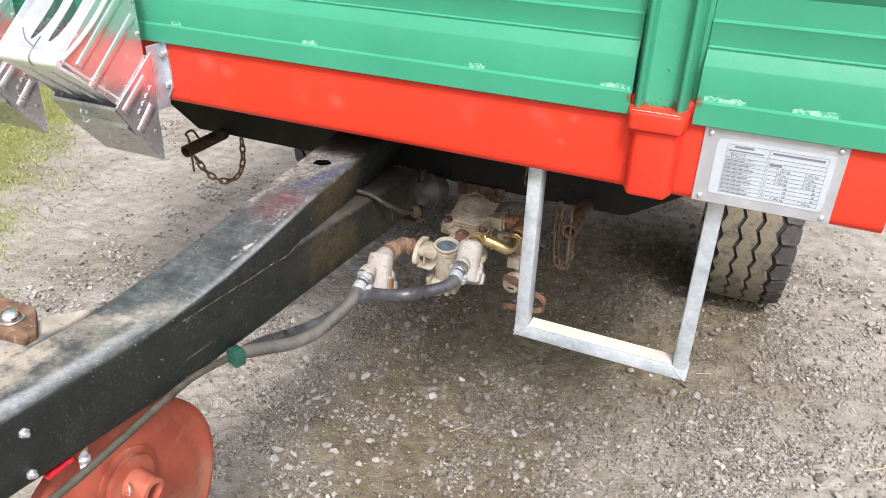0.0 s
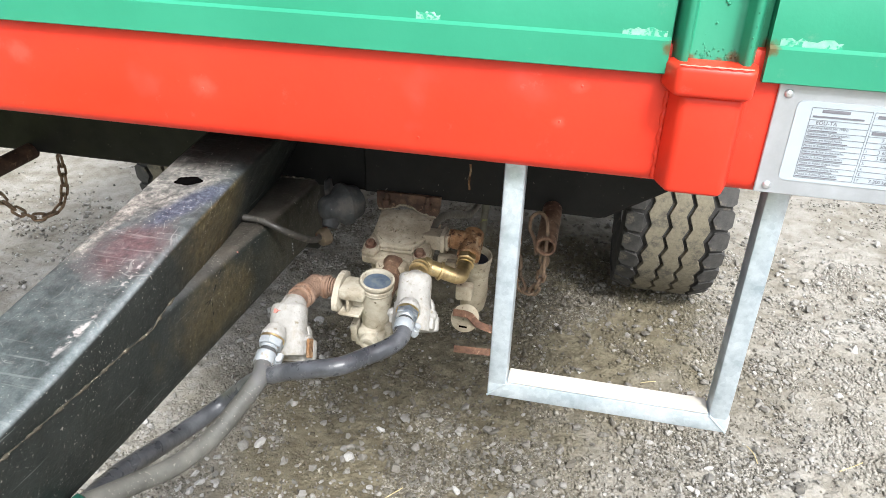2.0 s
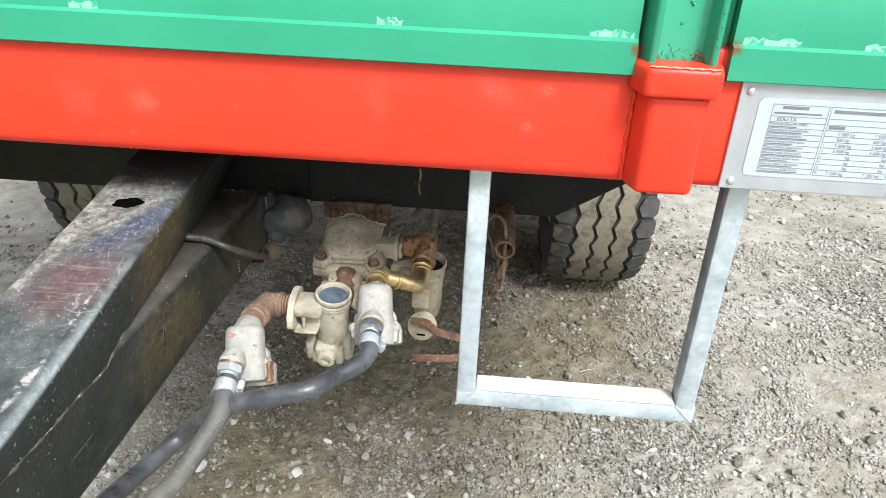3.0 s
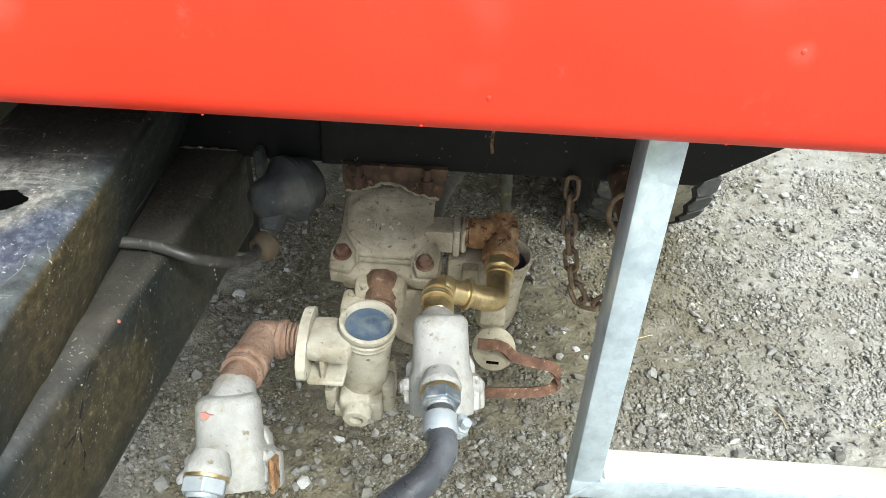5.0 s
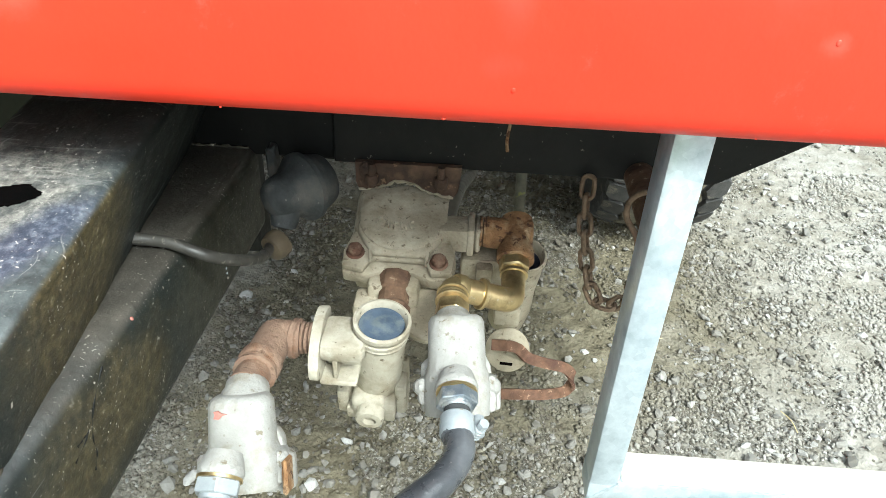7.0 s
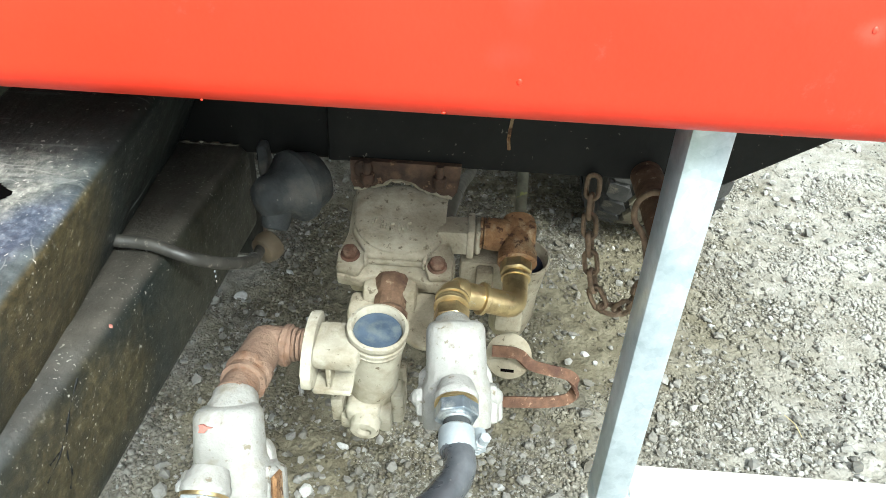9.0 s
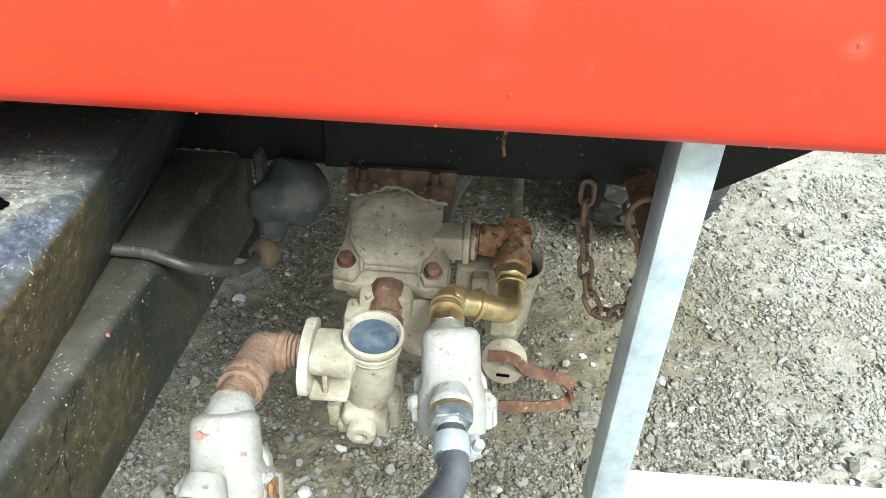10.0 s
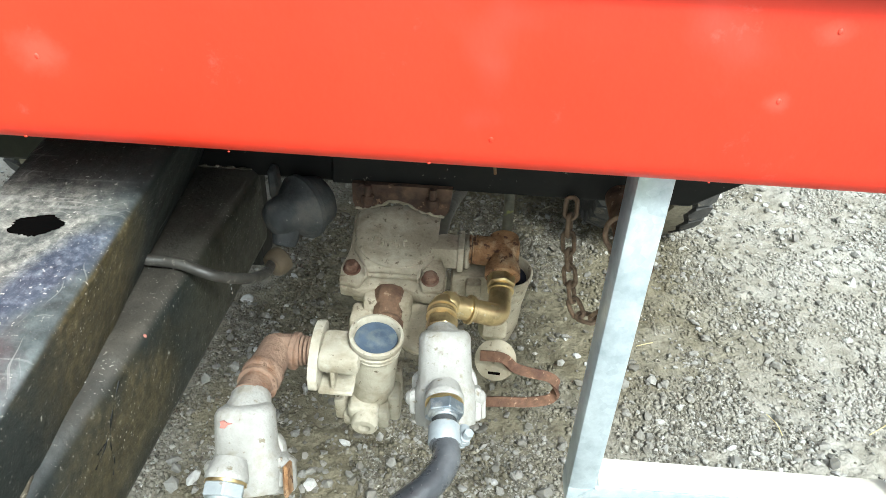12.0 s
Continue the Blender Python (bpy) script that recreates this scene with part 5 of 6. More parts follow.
collar(bm, BB.lerp(BC, 0.48), BC - BB, 0.0136, 0.0042)
part("ring", bm, BRASS, brass, "", 40)


# ---- open-topped pressure valve with side flange ----
AX = Vector((-0.08, 0.15, -0.985)).normalized()
RING = Vector((-0.4245, 1.126, 0.7005))
press = thing("pressure_valve", (-0.434, 1.1, 0.605), "cream-painted cast valve with open blue-grey cup", "valve")
bm = bmesh.new()
lathe(bm, RING, AX, [(0.008, 0.0006), (0.008, 0.0192), (0.001, 0.0196), (-0.001, 0.0212), (0.0, 0.0238), (0.003, 0.0244), (0.0055, 0.0236), (0.007, 0.0218), (0.0085, 0.0218), (0.0095, 0.0232),
                     (0.0118, 0.0232), (0.0128, 0.0218), (0.0145, 0.0218), (0.0155, 0.0226), (0.017, 0.0224), (0.0182, 0.0212), (0.05, 0.0207), (0.07, 0.0204), (0.086, 0.0195), (0.1, 0.0165)], 40)
barrel = part("barrel", bm, CREAM, press, "", 40)
bm = bmesh.new()
lathe(bm, RING + AX * 0.0078, -AX, [(0, 0.0193), (0.0022, 0.019), (0.0032, 0.0145), (0.0018, 0.011), (0.0034, 0.007), (0.0038, 0.0005)], 32)
part("cup", bm, BLUE, press, "blue-grey rubber cup", 50)
side_m = Matrix.Translation(RING + AX * 0.0895 + Vector((-0.002, 0.0, 0.0))) @ Matrix.Rotation(radians(8.6), 4, "X")
bm = bmesh.new()
box(bm, -0.031, 0.03, -0.014, 0.014, -0.019, 0.0, 0.002, 1, side_m)
box(bm, -0.031, 0.03, 0.004, 0.014, -0.002, 0.03, 0.002, 1, side_m)
foot = part("foot_plate", bm, CREAM, press, "", 40)
bm = bmesh.new()
box(bm, -0.031, -0.0205, -0.018, 0.006, -0.0185, 0.012, 0.0025, 2, side_m)
box(bm, -0.0225, 0.004, -0.024, 0.006, -0.0185, -0.004, 0.0025, 2, side_m)
part("left_block", bm, CREAM, foot, "", 40)
bm = bmesh.new()
box(bm, 0.0105, 0.0205, -0.026, 0.004, -0.0175, 0.008, 0.0025, 2, side_m)
box(bm, 0.0195, 0.0295, -0.016, 0.005, -0.0185, 0.018, 0.002, 1, side_m)
part("right_block", bm, CREAM, foot, "", 40)
bm = bmesh.new()
box(bm, -0.017, 0.012, -0.028, -0.004, -0.006, 0.014, 0.005, 3, side_m)
lathe(bm, side_m @ Vector((0.0, -0.027, 0.0)), (-0.04, -0.93, -0.16), [(0.0, 0.0125), (0.009, 0.0122), (0.0105, 0.011), (0.0108, 0.0062), (0.006, 0.006), (0.0058, 0.0003)], 24)
part("outlet", bm, CREAM, press, "", 40)
bm = bmesh.new()
box(bm, -0.4725, -0.436, 1.098, 1.139, 0.676, 0.6935, 0.005, 2)
box(bm, -0.4705, -0.437, 1.117, 1.136, 0.655, 0.68, 0.002, 1)
part("side_arm", bm, CREAM, press, "", 40)
bm = bmesh.new()
box(bm, -0.4725, -0.442, 1.096, 1.132, 0.6525, 0.6575, 0.0015, 1)
box(bm, -0.462, -0.458, 1.1, 1.13, 0.656, 0.678, 0.001, 1)
part("web", bm, CREAM, press, "", 40)
bm = bmesh.new()
fl = []
for k in range(32):
    a = 2 * math.pi * k / 32
    u, w = 0.0335 * math.cos(a), 0.022 * math.sin(a) * (0.66 + 0.34 * abs(math.sin(a)))
    fl.append((1.1205 + 0.93 * u - 0.37 * w, 0.6775 + 0.37 * u + 0.93 * w))
prism(bm, fl, "x", -0.4795, -0.4715, 0.0015, 2)
part("side_flange", bm, CREAM, press, "oval cast flange", 40)

elbow2 = thing("pipe_elbow", (-0.512, 1.11, 0.665), "salmon-rusted pipe elbow between filter and flange", "pipe elbow", "pipe fittings")
bm = bmesh.new()
rod(bm, (-0.491, 1.1175, 0.683), (-0.5105, 1.1155, 0.684), 0.0146, 14)
rod(bm, (-0.5105, 1.1155, 0.684), (-0.513, 1.072, 0.691), 0.0152, 14)
bmesh.ops.create_icosphere(bm, subdivisions=2, radius=0.0156, matrix=Matrix.Translation((-0.5105, 1.1155, 0.684)))
collar(bm, (-0.4945, 1.117, 0.683), (1, -0.1, 0), 0.0168, 0.006, 14)
collar(bm, (-0.5128, 1.0785, 0.69), (0.06, 1, -0.17), 0.0172, 0.011, 14)
part("elbow", bm, RUST_PALE, elbow2, "", 40)
bm = bmesh.new()
knuckle(bm, [(-0.513, 1.076, 0.69), (-0.5135, 1.06, 0.694), (-0.514, 1.045, 0.698)], 0.0132, 14)
collar(bm, (-0.5132, 1.0665, 0.692), (0.03, 1, -0.2), 0.0168, 0.004, 14)
part("spigot", bm, RUST_PALE, elbow2, "", 40)
for k in range(3):
    bm = bmesh.new()
    collar(bm, (-0.4885 + 0.0036 * k, 1.119, 0.6825), (1, 0, 0), 0.0134 - 0.0007 * (k % 2), 0.0028)
    part("thread", bm, RUST_PALE, elbow2, "", 40)


def line_filter(top, foot, back, nut, nut_axis, label, chipped, k=1.0, drop=0.0):
    """A cast in-line air filter: capped body, back neck, foot plate with lugs, hose nut."""
    top, foot, back, nut, nut_axis = Vector(top), Vector(foot), Vector(back), Vector(nut), Vector(nut_axis).normalized()
    f = thing("line_filter", foot, label, "air filter", "air line filters")
    ax = (foot - top).normalized()
    side = Vector((1, 0, 0)) - ax * ax.x
    side.normalize()
    m = Matrix((side, ax.cross(side), ax)).transposed().to_4x4()
    m.translation = top
    L = (foot - top).length
    b = bmesh.new()
    sec = []
    for d, rx, ry in ((-0.0012, 0.001, 0.001), (-0.0008, 0.0135, 0.0135), (0.0012, 0.0165, 0.0165), (0.005, 0.0182, 0.0185), (L * 0.3, 0.0186, 0.019), (L * 0.52, 0.019, 0.0195), (L * 0.62, 0.0212, 0.0212), (L * 0.8, 0.022, 0.0218), (L, 0.0208, 0.02)):
        ring = []
        for i in range(32):
            a = 2 * math.pi * i / 32
            ca, sa = math.cos(a), math.sin(a)
            q = (abs(ca) ** 2.6 + abs(sa) ** 2.6) ** (-1 / 2.6)
            ring.append(m @ Vector((k * rx * ca * q, ry * sa * q, d)))
        sec.append(ring)
    loft(b, sec)
    part("filter_body", b, WHITE, f, "", 45)
    b = bmesh.new()
    lathe(b, back, top + ax * 0.02 - back, [(0, 0.0142), (0.002, 0.0156), (0.008, 0.0162), (0.012, 0.018), ((top + ax * 0.02 - back).length, 0.0185)], 20)
    part("neck", b, WHITE, f, "", 40)
    b = bmesh.new()
    pl = [(-0.0275, L * 0.5), (-0.0205, L * 0.42), (0.0215, L * 0.4), (0.026, L * 0.52), (0.0265, L * 0.66), (0.033, L * 0.72), (0.033, L + drop), (0.02, L + drop + 0.002), (-0.0285, L + drop + 0.001)]
    prism(b, pl, "y", -0.019, -0.006, 0.0025, 2, m)
    foot_plate = part("foot_plate", b, WHITE, f, "", 40)
    for sx, d0, d1 in ((1, 0.6, 0.98), (-1, 0.62, 0.9)):
        b = bmesh.new()
        box(b, sx * 0.025 - 0.0045, sx * 0.025 + 0.0045, -0.014, 0.008, L * d0, L * d1, 0.004, 2, m)
        part("lug", b, WHITE, foot_plate, "", 40)
        b = bmesh.new()
        lathe(b, m @ Vector((sx * 0.024, 0.002, L * 0.72)), m.to_3x3() @ Vector((sx * 1, 0.3, 0)), [(0, 0.0065), (0.006, 0.006), (0.0085, 0.003)], 14)
        part("lug_boss", b, WHITE, foot_plate, "", 40)
    b = bmesh.new()
    lathe(b, nut - nut_axis * 0.021, nut_axis, [(0, 0.0112), (0.004, 0.013), (0.009, 0.0143), (0.0105, 0.0151), (0.0135, 0.0154), (0.0148, 0.0149), (0.0158, 0.0147)], 28)
    part("hose_port", b, WHITE, f, "", 40)
    b = bmesh.new()
    lathe(b, nut - nut_axis * 0.005, nut_axis, [(0, 0.0149), (0.002, 0.0149)], 24)
    part("washer", b, BRASS, f, "yellow sealing washer", 40)
    b = bmesh.new()
    hexnut(b, nut - nut_axis * 0.003, nut_axis, 0.0264, 0.0095, 0.0007)
    lathe(b, nut + nut_axis * 0.005, nut_axis, [(0, 0.0108), (0.0035, 0.0106), (0.0045, 0.0098)], 24)
    part("hose_nut", b, BAND if chipped else STEEL_BLUE, f, "white-sprayed hose nut" if chipped else "blued steel hose nut", 20)
    # dark material here paints the shaded gap between nut and clamp
    b = bmesh.new()
    lathe(b, nut + nut_axis * 0.008, nut_axis, [(0, 0.0092), (0.012, 0.0092)], 20)
    part("shaded_hose_tail", b, CHAMBER, f, "grooved hose tail, darkened for the shade between nut and clamp", 40)
    b = bmesh.new()
    cl = nut + nut_axis * 0.0225
    lathe(b, cl - nut_axis * 0.008, nut_axis, [(0, 0.0108), (0.0012, 0.0119), (0.0145, 0.0121), (0.016, 0.0112)], 24)
    clamp = part("hose_clamp", b, BAND, f, "pale dusty screw hose clamp", 40)
    dr = Vector((1, 0, -0.35))
    dr = (dr - nut_axis * dr.dot(nut_axis)).normalized()
    ear = cl + dr * 0.0158 - nut_axis * 0.004
    cr = nut_axis.cross(dr)
    b = bmesh.new()
    rod(b, ear - nut_axis * 0.0065, ear + nut_axis * 0.0075, 0.0043, 10)
    rod(b, ear - cr * 0.009 + nut_axis * 0.004, ear + cr * 0.008 + nut_axis * 0.004, 0.003, 10)
    for step_up in range(4):
        collar(b, ear + cr * (0.003 * step_up - 0.006) + nut_axis * 0.004, cr, 0.0041, 0.0016, 12)
    hexnut(b, ear + cr * 0.0075 + nut_axis * 0.004, cr, 0.0066, 0.003)
    part("clamp_screw", b, BAND, clamp, "", 40)
    if chipped:
        b = bmesh.new()
        q = m @ Vector((0.0325, 0.008, L * 0.86))
        box(b, -0.002, 0.0018, -0.008, 0.01, -0.012, 0.012, 0.0015, 1, Matrix.Translation(q) @ m.to_3x3().to_4x4())
        part("bare_patch", b, RUST_ORANGE, f, "rust-orange bare patch")
        b = bmesh.new()
        q = Vector((-0.009, 0.0195, 0.0095))
        rim = [(-0.006, -0.003), (-0.002, -0.0035), (0.0015, -0.0012), (0.0075, -0.0002), (0.002, 0.0012), (-0.001, 0.0042), (-0.0065, 0.0035), (-0.005, 0.0)]
        prism(b, [(q.x + u * 0.68, q.z + w * 0.72) for u, w in rim], "y", q.y - 0.003, q.y + 0.0007, 0, 1, m)
        part("paint_fleck", b, FLECK, f, "small red paint fleck")
    return nut + nut_axis * 0.027


hose_a = line_filter((-0.5125, 1.033, 0.7035), (-0.5045, 0.996, 0.652), (-0.514, 1.053, 0.6955), (-0.5095, 0.967, 0.6905), (0.0, -0.9, -0.42), "white oversprayed air line filter with a red fleck", True, 1.22, 0.006)
hose_b = line_filter((-0.365, 1.1035, 0.7305), (-0.359, 1.0565, 0.674), (-0.3685, 1.1175, 0.714), (-0.3605, 1.0395, 0.709), (0.06, -0.95, -0.18), "white air line filter below the brass elbow", False, 1.16, -0.002)


def hose(name, pts, r, mat, label, n=12):
    h = thing(name, pts[0], label, "hose")
    b = bmesh.new()
    sweep(b, spline(pts, n), r, 16)
    part("tube", b, mat, h, "", 60)
    first, second = Vector(pts[1]), Vector(pts[2])
    b = bmesh.new()
    lathe(b, first, second - first, [(0, r * 1.01), (0.001, r * 1.08), (0.004, r * 1.08), (0.0052, r * 1.005)], 20)
    part("hose_end", b, mat, h, "slightly swollen hose end", 40)
    return h


hose("air_hose", [tuple(hose_a - Vector((0, -0.010, -0.0047))), tuple(hose_a), (-0.503, 0.915, 0.676), (-0.512, 0.875, 0.664), (-0.525, 0.835, 0.652), (-0.54, 0.79, 0.654), (-0.558, 0.752, 0.664), (-0.577, 0.705, 0.679)], 0.0105, HOSE_MUD, "grey muddy rubber air hose curving to the drawbar")
hose("air_hose", [tuple(hose_b + Vector((-0.0007, 0.010, 0.0019))), tuple(hose_b), (-0.3565, 0.998, 0.705), (-0.3605, 0.984, 0.7045), (-0.371, 0.968, 0.704), (-0.386, 0.952, 0.7035), (-0.407, 0.922, 0.708), (-0.445, 0.916, 0.7), (-0.482, 0.922, 0.683), (-0.525, 0.937, 0.65), (-0.57, 0.945, 0.603), (-0.592, 0.895, 0.6),
                  (-0.596, 0.84, 0.618), (-0.597, 0.78, 0.641), (-0.588, 0.72, 0.664)], 0.0105, HOSE, "black rubber air hose looping under the other one")
clip = thing("hose_clip", (-0.572, 0.70, 0.66), "dark green plastic clip holding hoses under the drawbar", "clip")
bm = bmesh.new()
cm = Matrix.Translation((-0.57, 0.693, 0.685)) @ Matrix.Rotation(radians(-18), 4, "Z")
box(bm, -0.013, 0.009, -0.009, 0.009, -0.016, 0.01, 0.002, 2, cm)
part("clip_body", bm, HANGER, clip, "", 40)
for k in range(3):
    bm = bmesh.new()
    box(bm, -0.0125, 0.0105, -0.0105, -0.0085, -0.014 + 0.008 * k, -0.0095 + 0.008 * k, 0.001, 1, cm)
    part("clip_rib", bm, HANGER, clip)

# ---- load valve with rusty lever ----
AX2 = Vector((-0.008, 0.028, -0.1)).normalized()
TOP2 = Vector((-0.3045, 1.2445, 0.6925))
load = thing("load_valve", (-0.302, 1.225, 0.59), "dusty cast load valve with slotted disc and rusty lever", "valve")
bm = bmesh.new()
lathe(bm, TOP2, AX2, [(0.012, 0.0006), (0.012, 0.0175), (0.001, 0.018), (-0.001, 0.0195), (0.0, 0.0215), (0.004, 0.0218), (0.008, 0.0205), (0.05, 0.0195), (0.07, 0.021), (0.085, 0.0215), (0.11, 0.019), (0.116, 0.013)], 36)
part("barrel", bm, CAST, load, "", 40)
bm = bmesh.new()
lathe(bm, TOP2 + AX2 * 0.0118, -AX2, [(0, 0.0172), (0.002, 0.014), (0.001, 0.001)], 24)
part("cup", bm, DARK_BLUE, load, "dark blue cup", 50)
bm = bmesh.new()
box(bm, -0.365, -0.303, 1.236, 1.262, 0.652, 0.688, 0.005, 2)
box(bm, -0.35, -0.334, 1.225, 1.24, 0.655, 0.685, 0.003, 2)
box(bm, -0.33, -0.305, 1.208, 1.228, 0.632, 0.656, 0.003, 2)
part("link_arm", bm, CAST, load, "", 40)
DN = Vector((-0.1, -0.72, 0.62)).normalized()
DC = Vector((-0.3135, 1.207, 0.604))
bm = bmesh.new()
lathe(bm, DC - DN * 0.012, DN, [(0, 0.012), (0.008, 0.012), (0.0082, 0.0215), (0.0115, 0.0215), (0.0122, 0.0205), (0.0122, 0.0005)], 36)
disc = part("setting_disc", bm, CAST, load, "pale round disc with a dark slot", 40)
dx = Vector((1, 0, -0.05)) - DN * DN.x
dx.normalize()
dy = DN.cross(dx)
bm = bmesh.new()
for a, c in ((-0.0062, 0.0062),):
    q = [DC + DN * 0.0006 + dx * px + dy * py for px, py in ((a, -0.0152), (c, -0.0152), (c, -0.0124), (a, -0.0124))]
    bm.faces.new([bm.verts.new(v) for v in q])
part("slot", bm, CAVITY, disc)
bm = bmesh.new()
lev = spline([(-0.33, 1.199, 0.6165), (-0.307, 1.1985, 0.6155), (-0.294, 1.2, 0.602), (-0.276, 1.203, 0.5935), (-0.256, 1.205, 0.587), (-0.2465, 1.205, 0.575), (-0.2505, 1.202, 0.5595), (-0.272, 1.2, 0.5535), (-0.3, 1.198, 0.553), (-0.326, 1.196, 0.553)], 6)
nl = len(lev)
rows = []
for i, p in enumerate(lev):
    d = (lev[min(i + 1, nl - 1)] - lev[max(i - 1, 0)]).normalized()
    w = Vector((0, 0.55, 0.83))
    w = (w - d * w.dot(d)).normalized()
    s2 = d.cross(w)
    rows.append([p + w * 0.0052 + s2 * 0.002, p + w * 0.0052 - s2 * 0.002, p - w * 0.0052 - s2 * 0.002, p - w * 0.0052 + s2 * 0.002])
loft(bm, rows)
part("lever", bm, RUST_LEVER, load, "bent flat rusty lever", 40)

# ---- brake chamber and its hose ----
CH = Vector((-0.514, 1.252, 0.746))
chamber = thing("brake_chamber", tuple(CH), "grimy blue-grey brake chamber bolted under the chassis", "brake chamber")
CAX = Vector((-0.62, -0.76, 0.02)).normalized()
bm = bmesh.new()
lathe(bm, CH - CAX * 0.03, CAX, [(0, 0.014), (0.007, 0.024), (0.02, 0.028), (0.025, 0.029), (0.027, 0.0325), (0.032, 0.0325), (0.034, 0.029), (0.039, 0.027), (0.044, 0.0215), (0.05, 0.02), (0.06, 0.0185), (0.067, 0.0145), (0.07, 0.008), (0.071, 0.002)], 36)
part("housing", bm, CHAMBER, chamber, "", 40)
bm = bmesh.new()
hexnut(bm, CH + CAX * 0.006 + Vector((0.011, -0.012, 0.010)), (0.3, -0.9, 0.3), 0.008, 0.005, 0.001)
part("bolt", bm, RUST_RED, chamber, "red-brown bolt", 40)
bm = bmesh.new()
lathe(bm, CH + CAX * 0.024 + Vector((0.004, 0, -0.01)), (-0.1, -0.5, -0.75), [(0, 0.0135), (0.014, 0.0125), (0.02, 0.011), (0.021, 0.008)], 18)
part("inlet_boss", bm, CHAMBER, chamber, "whitish dusty boss", 40)
bm = bmesh.new()
lathe(bm, (-0.5265, 1.2145, 0.7115), (-0.45, -0.8, -0.12), [(0, 0.0105), (0.002, 0.0132), (0.009, 0.0138), (0.0155, 0.0118), (0.0175, 0.008)], 16)
part("inlet_nut", bm, NUT_BROWN, chamber, "dull brown inlet nut", 40)
bm = bmesh.new()
prism(bm, [(-0.5525, 0.772), (-0.5445, 0.7715), (-0.5425, 0.751), (-0.5475, 0.735), (-0.5525, 0.742)], "y", 1.272, 1.2885, 0.002, 1)
part("mounting_ear", bm, CHAMBER, chamber, "", 40)
hose("brake_hose", [(-0.5345, 1.2005, 0.7135), (-0.533, 1.182, 0.718), (-0.534, 1.158, 0.73), (-0.5375, 1.131, 0.748), (-0.5455, 1.1135, 0.762), (-0.5555, 1.1045, 0.772), (-0.5755, 1.1055, 0.7785), (-0.59, 1.1065, 0.7795), (-0.605, 1.1045, 0.7815), (-0.63, 1.104, 0.7845)], 0.0046, surface("grimy_thin_hose", (0.016, 0.015, 0.013), (0.055, 0.051, 0.044), (0.4, 0.6), scale=40, spots=(0.13, 0.12, 0.1), spot_scale=200), "thin dusty brake hose from drawbar to chamber")
hose("air_pipe", [(-0.306, 1.288, 0.668), (-0.309, 1.305, 0.69), (-0.309, 1.33, 0.73), (-0.311, 1.375, 0.80)], 0.0056, surface("mossy_grey_pipe", (0.05, 0.046, 0.032), (0.19, 0.178, 0.125), (0.7, 0.9), scale=40, spots=(0.2, 0.2, 0.06)), "mossy grey pipe rising behind the load valve")
hose("air_pipe", [(-0.38, 1.255, 0.716), (-0.3735, 1.295, 0.722), (-0.3665, 1.38, 0.69), (-0.3605, 1.47, 0.648), (-0.3545, 1.54, 0.632), (-0.349, 1.62, 0.64)], 0.0066, CABLE, "thin grey air pipe curving away behind the valve")

# cable clipped along the drawbar
hose("cable", [(-0.583, 0.71, 0.672), (-0.588, 0.66, 0.682), (-0.586, 0.61, 0.692), (-0.583, 0.55, 0.694), (-0.58, 0.47, 0.692), (-0.576, 0.38, 0.694), (-0.58, 0.2, 0.70)], 0.0052, CABLE, "grey-brown cable slung under the drawbar")


# ---- locking tubes with pins and chains ----
def chain_links(parent, pts, pitch, wire, wide):
    line = spline(pts, 24)
    acc, last, k = 0.0, line[0], 0
    marks = [line[0]]
    for p in line[1:]:
        acc += (p - last).length
        last = p
        if acc >= pitch:
            marks.append(p)
            acc = 0.0
    for a, c in zip(marks, marks[1:]):
        d = (c - a).normalized()
        ref = Vector((0.35, 1, 0.2)) if k % 2 else Vector((1, -0.35, 0.1))
        w = (ref - d * ref.dot(d)).normalized()
        mid, hl = (a + c) / 2, (c - a).length / 2 + wire * 0.9
        loop = []
        for i in range(16):
            t = 2 * math.pi * i / 16
            ca, sa = math.cos(t), math.sin(t)
            loop.append(mid + d * (hl - wide * 0.45) * (1 if ca > 0 else -1) * min(1, abs(ca) * 3) + d * ca * wide * 0.45 + w * sa * wide / 2)
        loop.append(loop[0])
        b = bmesh.new()
        sweep(b, loop, wire, 6, caps=False)
        part("chain_link", b, RUST_DARK, parent, "", 60)
        k += 1


RUST_DARK = surface("dark_rusted_chain", (0.07, 0.046, 0.029), (0.21, 0.143, 0.09), (0.75, 0.95), scale=120, bump_strength=0.5)


def lock_tube(x, chain_pts, pin):
    t = thing("locking_tube", (x, 1.24, 0.752), "rusty steel tube with safety pin and hanging chain", "lock tube", "locking tubes")
    b = bmesh.new()
    k = 0.82
    lathe(b, (x, 1.165, 0.7525 if x < -0.6 else 0.761), (0, 1, 0.02), [(0.03, 0.0005), (0.03, 0.012 * k), (0.0, 0.0125 * k), (-0.001, 0.0145 * k), (0.001, 0.0168 * k), (0.13, 0.0172 * k)], 28)
    part("tube", b, RUST if x < -0.6 else RUST_TAN, t, "", 40)
    b = bmesh.new()
    sweep(b, spline(pin, 8), 0.0026, 8)
    part("safety_pin", b, RUST_DARK, t, "", 60)
    chain_links(t, chain_pts, 0.0165, 0.0024, 0.0115)


